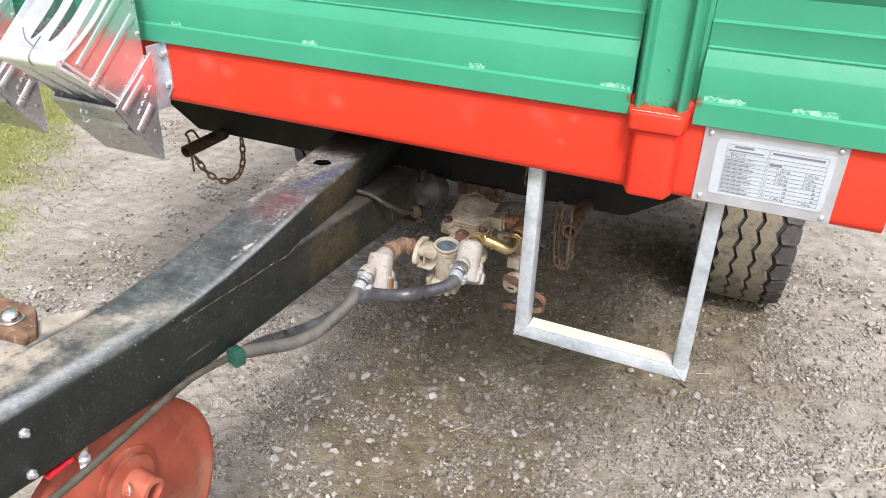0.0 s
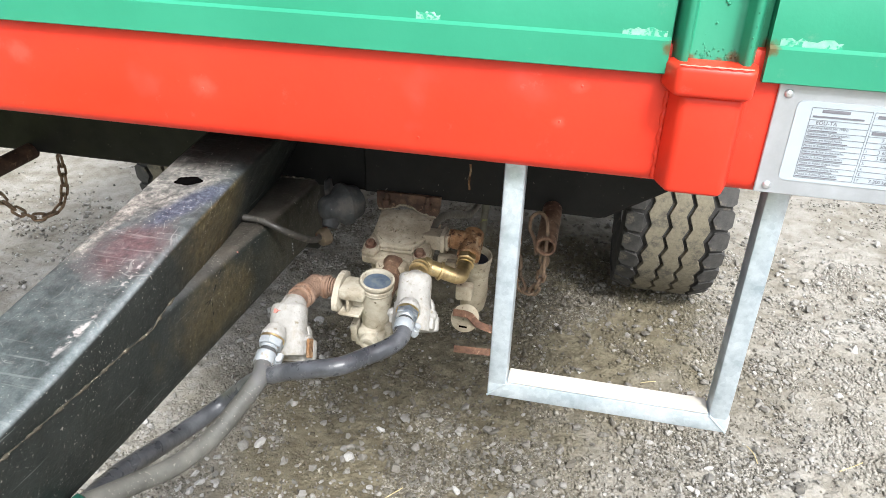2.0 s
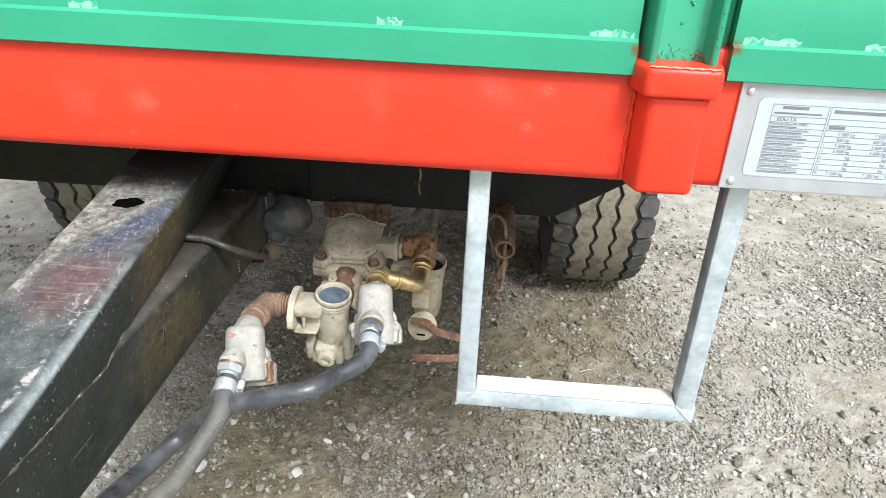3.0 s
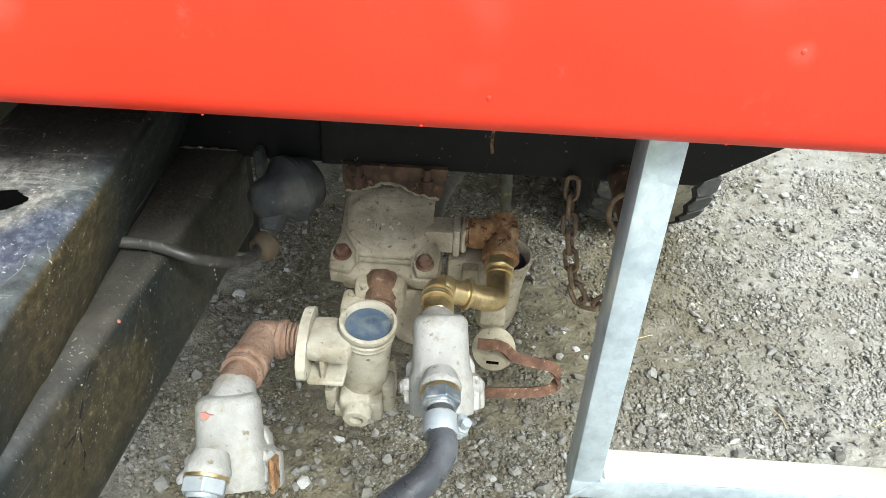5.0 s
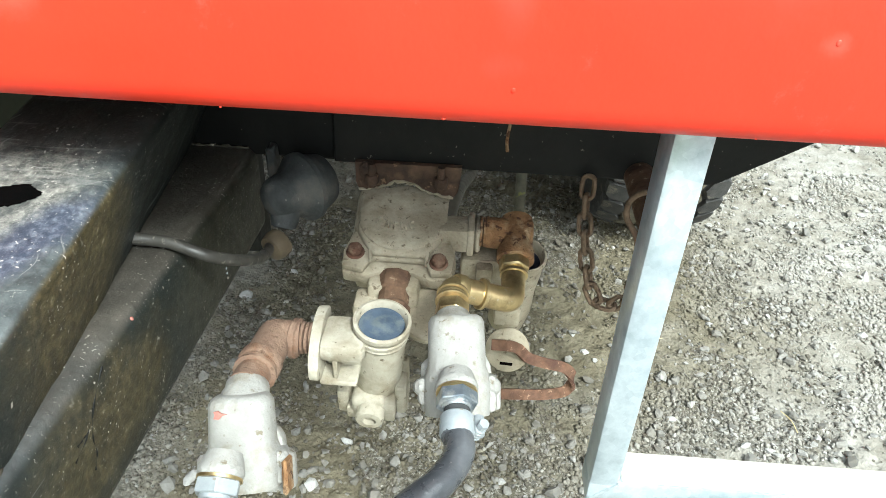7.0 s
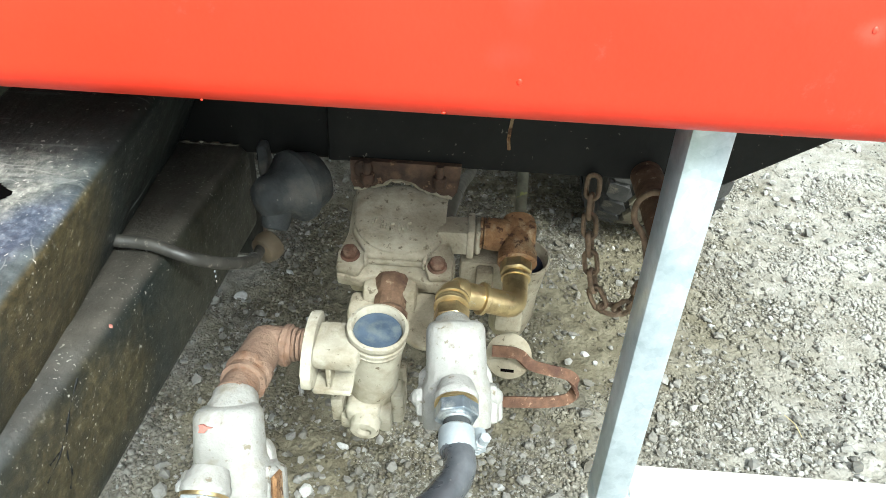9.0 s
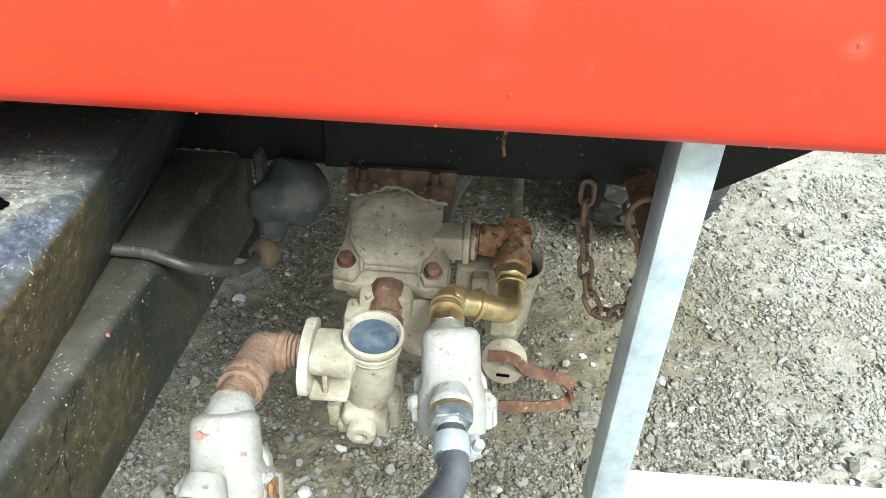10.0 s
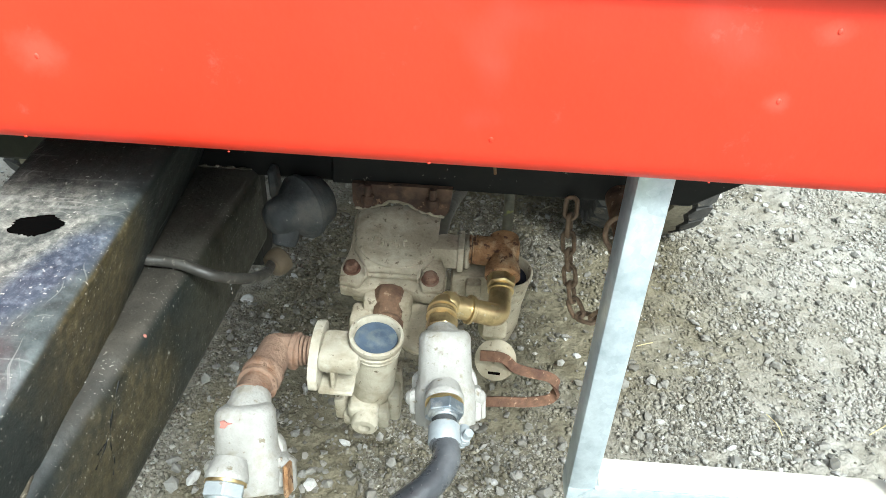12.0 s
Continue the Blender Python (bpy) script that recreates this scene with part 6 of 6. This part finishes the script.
lock_tube(-1.0785, [(-1.073, 1.186, 0.735), (-1.06, 1.205, 0.69), (-1.043, 1.235, 0.662), (-1.025, 1.265, 0.668), (-1.019, 1.281, 0.705), (-1.019, 1.284, 0.76)],
          [(-1.0785, 1.182, 0.70), (-1.079, 1.182, 0.735), (-1.08, 1.182, 0.775), (-1.082, 1.178, 0.79), (-1.073, 1.19, 0.795), (-1.068, 1.2, 0.775)])
lock_tube(-0.2045, [(-0.2515, 1.274, 0.762), (-0.251, 1.262, 0.725), (-0.244, 1.245, 0.68), (-0.236, 1.23, 0.657), (-0.222, 1.222, 0.653), (-0.21, 1.212, 0.676), (-0.2065, 1.2, 0.71), (-0.205, 1.19, 0.735)],
          [(-0.2035, 1.172, 0.712), (-0.204, 1.172, 0.75), (-0.2045, 1.173, 0.782), (-0.2085, 1.182, 0.795), (-0.219, 1.193, 0.797), (-0.2285, 1.2, 0.785), (-0.229, 1.2, 0.768), (-0.221, 1.19, 0.757), (-0.2165, 1.18, 0.74)])

# ---- support wheel under the drawbar ----
jockey = thing("support_wheel", (-0.645, 0.535, 0.40), "weathered red-oxide steel support wheel under the drawbar", "support wheel")
bm = bmesh.new()
lathe(bm, (-0.65, 0.5, 0.505), (1, 0, 0), [(0, 0.02), (0.0, 0.172), (0.004, 0.178), (0.018, 0.178), (0.021, 0.175), (0.022, 0.165), (0.02, 0.155), (0.026, 0.13), (0.03, 0.12), (0.03, 0.02)], 64)
part("wheel_disc", bm, ORANGE_RED, jockey, "", 40)
bm = bmesh.new()
lathe(bm, (-0.622, 0.506, 0.583), (1, 0, 0), [(0, 0.05), (0.005, 0.05), (0.0065, 0.047), (0.0066, 0.04), (0.013, 0.039), (0.0145, 0.036), (0.0146, 0.022), (0.036, 0.019), (0.05, 0.0185), (0.051, 0.0125), (0.034, 0.012), (0.0335, 0.0005)], 32)
part("hub", bm, ORANGE_RED, jockey, "", 40)
bm = bmesh.new()
sweep(bm, spline([(-0.598, 0.49, 0.603), (-0.588, 0.483, 0.607), (-0.584, 0.478, 0.6), (-0.594, 0.482, 0.594)], 6), 0.0014, 8)
part("split_pin", bm, ZINC, jockey, "", 60)
bm = bmesh.new()
box(bm, -0.672, -0.62, 0.45, 0.62, 0.662, 0.69, 0.003)
box(bm, -0.676, -0.651, 0.46, 0.54, 0.50, 0.69, 0.003)
part("bracket", bm, ORANGE_RED, jockey, "", 40)
bm = bmesh.new()
box(bm, -0.612, -0.601, 0.396, 0.432, 0.6935, 0.699, 0.0015)
part("reflector", bm, plain("red_plastic", (0.5, 0.02, 0.03), 0.25), jockey, "bright red plastic reflector strip")
bm = bmesh.new()
hexnut(bm, (-0.594, 0.438, 0.68), (0.2, 0, 1), 0.013, 0.008, 0.001)
rod(bm, (-0.595, 0.438, 0.672), (-0.59, 0.438, 0.705), 0.004, 10)
hexnut(bm, (-0.5925, 0.438, 0.692), (0.2, 0, 1), 0.013, 0.007, 0.001)
part("bolt", bm, ZINC, jockey, "bright zinc bolt with two nuts")


# ---- wheel chocks in their holders ----
def chock_set():
    x1, x0 = -0.945, -1.097        # right and left cheeks
    hold = thing("chock_holder", (-1.02, 0.97, 0.82), "folded galvanised chock holder bolted to the red beam", "holder", "chock holders")
    th = 0.0025
    # cheeks
    for x in (x0, x1 - th):
        b = bmesh.new()
        prism(b, [(0.986, 1.0265), (0.888, 0.9495), (0.905, 0.921), (0.9175, 0.897), (0.976, 0.826), (0.979, 0.9)], "x", x, x + th, 0.0008, 1)
        part("cheek", b, GALV_SHEET, hold, "", 30)
    for x, s in ((x1, 1), (x0, -1)):
        for (ya, za), (yb, zb) in (((0.962, 0.985), (0.905, 0.938)), ((0.968, 0.932), (0.93, 0.895))):
            b = bmesh.new()
            rod(b, (x, ya, za), (x, yb, zb), 0.0085, 12)
            bmesh.ops.scale(b, vec=(0.35, 1, 1), space=Matrix.Translation((-x, 0, 0)), verts=b.verts)
            part("pressed_rib", b, GALV_SHEET, hold, "", 50)
    b = bmesh.new()
    for k in range(4):
        yy, zz = 0.937 + 0.011 * k, 0.93 + 0.0115 * k
        mm = Matrix.Translation((x1 + 0.0004, yy, zz)) @ Matrix.Rotation(radians(-45), 4, "X")
        box(b, -0.001, 0.0012, -0.004, 0.004, -0.0012, 0.0012, 0, 1, mm)
        box(b, -0.001, 0.0012, -0.0012, 0.0012, -0.0045, 0.0045, 0, 1, mm)
    part("stamped_mark", b, GALV_SHEET, hold, "worn stamped mark")
    # front plate: upper band, step, lower plate to the tip
    b = bmesh.new()
    prof = [(0.888, 0.9495), (0.886, 0.944), (0.902, 0.92), (0.9065, 0.915), (0.9045, 0.907), (0.9185, 0.893), (0.976, 0.8245), (0.977, 0.8275), (0.9205, 0.896), (0.908, 0.908), (0.91, 0.916), (0.9055, 0.923), (0.8905, 0.9475)]
    prism(b, prof, "x", x0 + 0.001, x1 - 0.001)
    part("front_plate", b, GALV_DULL, hold, "weathered grey front plate", 30)
    b = bmesh.new()
    for k in (0.38, 0.47):
        x = x0 + (x1 - x0) * k
        sweep(b, spline([(x, 0.899, 0.918), (x, 0.893, 0.922), (x, 0.893, 0.929), (x, 0.8975, 0.9315)], 4), 0.0016, 6)
    xa, xb = x0 + (x1 - x0) * 0.38, x0 + (x1 - x0) * 0.47
    sweep(b, spline([(xa, 0.8985, 0.915), (xa + 0.002, 0.892, 0.911), (xb - 0.002, 0.892, 0.911), (xb, 0.8985, 0.915)], 5), 0.0018, 6)
    part("spring_catch", b, ZINC, hold, "", 50)
    # back plate and bolted flange
    b = bmesh.new()
    box(b, x0, x1, 0.977, 0.9795, 0.83, 1.02, 0.0006, 1)
    part("back_plate", b, GALV_SHEET, hold)
    b = bmesh.new()
    prism(b, [(-0.947, 1.041), (-0.933, 1.037), (-0.932, 0.955), (-0.947, 0.932)], "y", 1.0105, 1.0145)
    box(b, -0.949, -0.9455, 0.978, 1.0145, 0.92, 1.036, 0.001)
    part("flange", b, GALV, hold)
    b = bmesh.new()
    box(b, x0 + 0.005, x0 + 0.03, 0.978, 1.0145, 0.93, 1.03, 0.001)
    part("spacer", b, GALV, hold)
    for z in (1.018, 0.962):
        b = bmesh.new()
        lathe(b, (-0.9395, 1.0108, z), (0, -1, 0), [(0, 0.0085), (0.0015, 0.0085)], 18)
        hexnut(b, (-0.9395, 1.0095, z), (0, -1, 0), 0.0115, 0.007, 0.001)
        part("bolt", b, ZINC, hold, "", 40)
    b = bmesh.new()
    lathe(b, (x1 - 0.001, 0.966, 0.885), (1, 0, 0), [(0, 0.004), (0.002, 0.0035), (0.003, 0.001)], 12)
    part("rivet", b, ZINC, hold, "", 40)

    chock = thing("wheel_chock", (-1.02, 0.95, 0.90), "galvanised wedge wheel chock with slotted face in a holder", "wheel chock", "wheel chocks")
    a0, a1 = x0 + 0.004, x1 - 0.004
    tri = [(0.803, 1.048), (0.972, 1.196), (0.972, 0.905), (0.915, 0.93)]
    for x, s in ((a0, -1), (a1 - 0.0018, 1)):
        b = bmesh.new()
        prism(b, tri, "x", x, x + 0.0018, 0.0005, 1)
        part("side_wall", b, GALV_SHEET, chock, "bright mirror-like galvanised side", 30)
        face = x + (0.0018 if s > 0 else 0)
        for off in (0.035, 0.075):
            b = bmesh.new()
            ya, za = 0.962, 1.187 - off * 1.3
            d = 0.93 - off * 2.6
            yb, zb = 0.962 - 0.15 * d, za - 0.131 * d
            rod(b, (face, ya, za), (face, yb, zb), 0.008, 12)
            bmesh.ops.scale(b, vec=(0.3, 1, 1), space=Matrix.Translation((-face, 0, 0)), verts=b.verts)
            part("pressed_rib", b, GALV_SHEET, chock, "", 50)
        for z in (1.115, 1.06, 1.005):
            b = bmesh.new()
            lathe(b, (face, 0.9665, z), (s, 0, 0), [(0, 0.0042), (0.0015, 0.0038), (0.0026, 0.001)], 12)
            part("rivet", b, ZINC, chock, "", 40)
    # GALV_PALE paints the bright light on the face and rolled edges
    # slotted tread face, rolled nose and underside
    b = bmesh.new()
    n = 12
    rows = []
    for k in range(n + 1):
        u = k / n
        y, z = 0.806 + 0.166 * u, 1.051 + 0.146 * u - 0.018 * math.sin(math.pi * u)
        rows.append((y, z))
    w = a1 - a0
    cols = [0.0, 0.24, 0.29, 0.43, 0.47, 0.53, 0.57, 0.71, 0.76, 1.0]
    grid = [[b.verts.new((a0 + w * c, y, z)) for c in cols] for y, z in rows]
    for j in range(2, 11):          # slots taper to rounded ends
        keep = max(0.12, math.sqrt(max(0.0, 1 - ((j - 6) / 4.15) ** 2)))
        for p, q in ((2, 3), (6, 7)):
            mid = a0 + w * (cols[p] + cols[q]) / 2
            for c in (p, q):
                grid[j][c].co.x = mid + (grid[j][c].co.x - mid) * keep
    for j in range(n):
        for i in range(len(cols) - 1):
            slot = i in (2, 6) and 2 <= j <= 9
            if not slot:
                b.faces.new((grid[j][i], grid[j][i + 1], grid[j + 1][i + 1], grid[j + 1][i]))
    made = bmesh.ops.solidify(b, geom=b.faces[:], thickness=0.0022)
    part("tread_face", b, GALV_PALE, chock, "slotted galvanised face, paled for the bright light on it", 40)
    # rolled edges that wrap from the face over the sides
    for x in (a0 + 0.0005, a1 - 0.0005):
        b = bmesh.new()
        sweep(b, [Vector((x, y + 0.002, z - 0.003)) for y, z in rows], 0.0042, 10)
        sweep(b, spline([(x, 0.8095, 1.0465), (x, 0.83, 1.0255), (x, 0.9, 0.9625), (x, 0.918, 0.945)], 6), 0.0022, 8)
        part("rolled_edge", b, GALV_PALE, chock, "", 50)
    b = bmesh.new()
    nose = []
    for k in range(9):
        a = radians(50 + 22 * k)
        nose.append((0.811 + 0.0125 * math.cos(a), 1.044 + 0.0125 * math.sin(a)))
    nose += [(0.9, 0.957), (0.965, 0.915), (0.966, 0.918), (0.902, 0.961), (0.806, 1.0385)]
    prism(b, nose, "x", a0 + 0.002, a1 - 0.002)
    part("rolled_nose", b, GALV_PALE, chock, "", 40)
    for u in (0.3, 0.7):
        b = bmesh.new()
        x = a0 + w * u
        rod(b, (x, 0.816, 1.03), (x, 0.902, 0.9535), 0.006, 10)
        part("pressed_rib", b, GALV_SHEET, chock, "", 50)
    b = bmesh.new()
    x = a0 + w * 0.55
    sweep(b, spline([(x, 0.83, 1.073), (x + 0.006, 0.812, 1.064), (x + 0.006, 0.797, 1.05), (x + 0.002, 0.801, 1.036), (x - 0.004, 0.82, 1.026)], 6), 0.0011, 6)
    sweep(b, spline([(x - 0.05, 0.84, 1.08), (x - 0.02, 0.818, 1.069), (x + 0.006, 0.81, 1.0615)], 6), 0.001, 6)
    part("wire_keeper", b, plain("dull_wire", (0.25, 0.25, 0.25), 0.4, 0.7), chock, "thin dull wire loop", 50)
    return hold, chock


holder, chock = chock_set()
for ob in (holder, chock):
    copy_thing(ob, Matrix.Translation(Vector(ob.location) + Vector((-0.307, 0, 0))))

# ---- gravel, stones, straw and grass ----
ICO = bmesh.new()
bmesh.ops.create_icosphere(ICO, subdivisions=1, radius=1.0)
ICO_V = np.array([v.co[:] for v in ICO.verts])
ICO_F = np.array([[v.index for v in f.verts] for f in ICO.faces])
ICO.free()
CUB_V = np.array([(x, y, z) for x in (-1, 1) for y in (-1, 1) for z in (-1, 1)]) * 0.62
CUB_F = np.array([(0, 1, 3), (0, 3, 2), (4, 6, 7), (4, 7, 5), (0, 4, 5), (0, 5, 1), (2, 3, 7), (2, 7, 6), (0, 2, 6), (0, 6, 4), (1, 5, 7), (1, 7, 3)])


def angular(rng):
    """Vertices of one rough broken stone, about one across."""
    v = ICO_V * (1 + 0.45 * (rng.random((len(ICO_V), 1)) - 0.5))
    for _ in range(4):
        n = rng.normal(size=3)
        n /= np.linalg.norm(n)
        d = v @ n
        v = v - np.outer(np.maximum(0, d - 0.5), n)
    return v * np.array([1.0, 0.55 + 0.4 * rng.random(), 0.4 + 0.3 * rng.random()]) * 0.55


def chip_shape(rng):
    """Vertices of one sharp chipping of twelve faces."""
    v = CUB_V * (1 + 0.7 * (rng.random((8, 3)) - 0.5)) + 0.25 * (rng.random((8, 3)) - 0.5)
    return v * np.array([1.0, 0.5 + 0.45 * rng.random(), 0.4 + 0.35 * rng.random()]) * 0.62


def spin(rng):
    q = Euler((rng.normal() * 0.35, rng.normal() * 0.35, rng.random() * 6.283)).to_matrix()
    return np.array(q)


def grass_edge(y):
    return -2.42 - 0.74 * (y - 1.5)


def scatter(name, count, area, size, seed, label, clump, sharp=False, mat=None, sink=0.12):
    rng = np.random.default_rng(seed)
    shapes = [(chip_shape if sharp else angular)(rng) for _ in range(24)]
    faces = CUB_F if sharp else ICO_F
    nv = len(shapes[0])
    V, F, made = [], [], 0
    x0, x1, y0, y1 = area
    while made < count:
        x, y = x0 + (x1 - x0) * rng.random(), y0 + (y1 - y0) * rng.random()
        if x < grass_edge(y) + 0.2 * rng.normal():
            continue
        if stony(x, y) < clump + 0.21 * rng.normal():
            continue
        s = size[0] * (size[1] / size[0]) ** (rng.random() ** 2.0)
        v = shapes[rng.integers(24)] @ spin(rng).T * s
        v = v + np.array([x, y, height(x, y) + s * sink])
        F.append(faces + made * nv)
        V.append(v)
        made += 1
    me = bpy.data.meshes.new(name)
    me.from_pydata(np.concatenate(V).tolist(), [], np.concatenate(F).tolist())
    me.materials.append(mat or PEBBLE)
    return tagged(new(name, me), label, "gravel", kind="stuff")


scatter("gravel", 9000, (-2.2, 1.4, 0.7, 2.9), (0.007, 0.025), 3, "loose grey and pale crushed stone on the yard", 0.16, False, None, 0.2)
scatter("coarse_gravel", 9000, (-5.0, 4.0, 0.0, 7.5), (0.008, 0.028), 5, "coarser scattered crushed stone further off", 0.0)
scatter("scattered_stone", 2600, (-1.6, 1.4, 0.8, 3.0), (0.008, 0.034), 31, "single grey stones strewn over bare earth", -3.0, False, None, 0.3)
scatter("grit", 20000, (-1.5, 1.2, 0.9, 2.7), (0.0035, 0.0085), 8, "fine stone chippings on brown earth", 0.3, True, GRIT, 0.25)
scatter("far_grit", 26000, (-3.2, 2.6, 0.6, 5.0), (0.004, 0.012), 9, "stone chippings strewn over the yard", 0.25, True, GRIT)


def build_crumbs(count, area, size, seed, name, label):
    """Crumbled crust of the yard: small half-buried angular lumps that touch one another."""
    rng = np.random.default_rng(seed)
    x0, x1, y0, y1 = area
    x, y = x0 + (x1 - x0) * rng.random(count), y0 + (y1 - y0) * rng.random(count)
    s = size[0] * (size[1] / size[0]) ** (rng.random(count) ** 2.6)
    bare = np.array([noise.noise(Vector((a * 6.0, c * 6.0, 4.0))) + 0.6 * noise.noise(Vector((a * 31.0, c * 31.0, 6.0))) for a, c in zip(x.tolist(), y.tolist())])
    keep = bare > 0.17 + 0.2 * rng.standard_normal(count)
    x, y, s = x[keep], y[keep], s[keep]
    count = len(x)
    z = np.array([height(a, c) for a, c in zip(x.tolist(), y.tolist())]) + s * (0.02 + 0.2 * rng.random(count))
    turn = rng.random(count) * 6.283
    base = np.array([(1, 0, 0), (0, 1, 0), (-1, 0, 0), (0, -1, 0), (0, 0, 1), (0, 0, -1)], dtype=float) * 0.55
    v = base[None] * (1 + 0.5 * (rng.random((count, 6, 1)) - 0.5)) + 0.25 * (rng.random((count, 6, 3)) - 0.5)
    v[:, :, 1] *= (0.55 + 0.45 * rng.random(count))[:, None]
    v[:, :, 2] *= (0.5 + 0.3 * rng.random(count))[:, None]
    cs, sn = np.cos(turn)[:, None], np.sin(turn)[:, None]
    vx, vy = v[:, :, 0] * cs - v[:, :, 1] * sn, v[:, :, 0] * sn + v[:, :, 1] * cs
    V = np.stack([vx * s[:, None] + x[:, None], vy * s[:, None] + y[:, None], v[:, :, 2] * s[:, None] + z[:, None]], axis=2).reshape(-1, 3)
    faces = np.array([(0, 1, 4), (1, 2, 4), (2, 3, 4), (3, 0, 4), (1, 0, 5), (2, 1, 5), (3, 2, 5), (0, 3, 5)])
    F = (faces[None] + 6 * np.arange(count)[:, None, None]).reshape(-1, 3)
    me = bpy.data.meshes.new(name)
    me.from_pydata(V.tolist(), [], F.tolist())
    me.shade_smooth()
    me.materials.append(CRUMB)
    return tagged(new(name, me), label, "gravel", kind="stuff")


build_crumbs(190000, (-1.1, 1.3, 0.95, 2.8), (0.005, 0.016), 17, "crumbled_crust", "fine grey angular crumbs of the trodden yard")

STONES = ((0.222, 1.998, 0.033), (0.076, 1.701, 0.03), (0.206, 1.642, 0.034), (0.252, 1.632, 0.03), (0.611, 2.304, 0.04), (0.574, 1.993, 0.045), (0.671, 2.223, 0.05), (0.61, 2.233, 0.028),
          (-0.222, 1.536, 0.036), (-0.268, 1.514, 0.026), (-0.819, 1.472, 0.042), (-0.603, 1.475, 0.034), (-0.868, 1.994, 0.046), (-0.775, 2.088, 0.034), (-0.101, 1.938, 0.026), (-0.082, 1.874, 0.034),
          (-0.061, 1.849, 0.026), (-0.178, 2.144, 0.026), (0.676, 2.24, 0.036), (1.093, 3.24, 0.07), (-0.555, 1.571, 0.036), (-1.016, 1.983, 0.05), (-0.79, 1.811, 0.036), (-0.631, 1.195, 0.034),
          (-0.866, 1.096, 0.034), (-0.348, 1.441, 0.034), (-0.823, 1.47, 0.03), (-0.899, 1.334, 0.036))
srng = np.random.default_rng(21)
for sx, sy, size in STONES:
    v = angular(srng) @ spin(srng).T * size * 0.85
    b = bmesh.new()
    bv = [b.verts.new(p) for p in v.tolist()]
    for f in ICO_F.tolist():
        b.faces.new([bv[i] for i in f])
    bmesh.ops.bevel(b, geom=b.edges[:], offset=size * 0.03, segments=1, affect="EDGES")
    o = part("stone", b, PEBBLE)
    o.location = (sx, sy, height(sx, sy) + size * 0.07)
    tagged(o, "pale angular stone lying on the gravel", "stone", "loose stones")

STRAW = surface("dry_straw", (0.42, 0.34, 0.17), (0.62, 0.53, 0.3), (0.6, 0.8))
for (ax, ay), (bx, by) in (((0.302, 1.735), (0.318, 1.68)), ((0.06, 1.92), (0.1, 1.935)), ((-0.5, 1.36), (-0.46, 1.41)), ((0.5, 1.7), (0.56, 1.74))):
    b = bmesh.new()
    sweep(b, spline([(ax, ay, height(ax, ay) + 0.006), ((ax + bx) / 2 + 0.003, (ay + by) / 2, height(ax, ay) + 0.009), (bx, by, height(bx, by) + 0.005)], 5), 0.0011, 5)
    tagged(part("straw", b, STRAW), "single dry straw stalk on the gravel", "straw", "loose straw")


def build_grass():
    rng = np.random.default_rng(11)
    V, F = [], []
    while len(F) < 150000:
        y = 0.6 + 5.2 * rng.random() ** 1.2
        x = grass_edge(y) - 2.6 * rng.random() ** 1.4 + 0.1 * rng.normal() + 0.16 * noise.noise(Vector((0, y * 3, 1)))
        if noise.noise(Vector((x * 3, y * 3, 2))) < -0.3 + 0.25 * rng.normal():
            continue
        h, a = 0.008 + 0.016 * rng.random() ** 1.5, rng.random() * 6.283
        lean = 0.5 + 0.9 * rng.random()
        dx, dy = math.cos(a), math.sin(a)
        w = 0.0011 + 0.0011 * rng.random()
        z = height(x, y)
        i = len(V)
        for u, wide in ((0, 1.0), (0.5, 0.85), (1, 0.05)):
            px, py, pz = x + dx * lean * h * u * u, y + dy * lean * h * u * u, z + h * u * (1 - 0.25 * u)
            V += [(px - dy * w * wide, py + dx * w * wide, pz), (px + dy * w * wide, py - dx * w * wide, pz)]
        F += [(i, i + 1, i + 3, i + 2), (i + 2, i + 3, i + 5, i + 4)]
    me = bpy.data.meshes.new("grass")
    me.from_pydata(V, [], F)
    m, t, p = tree_of("short_grass")
    geo = t.nodes.new("ShaderNodeNewGeometry")
    t.links.new(ramp(t, geo.outputs["Random Per Island"], [(0.0, (0.1, 0.145, 0.03)), (0.45, (0.19, 0.24, 0.055)), (0.75, (0.34, 0.34, 0.12)), (1.0, (0.5, 0.43, 0.24))]), p.inputs["Base Color"])
    p.inputs["Roughness"].default_value = 0.7
    me.materials.append(m)
    tagged(new("grass", me), "short yellow-green grass beside the gravel yard", "grass", kind="stuff")


build_grass()
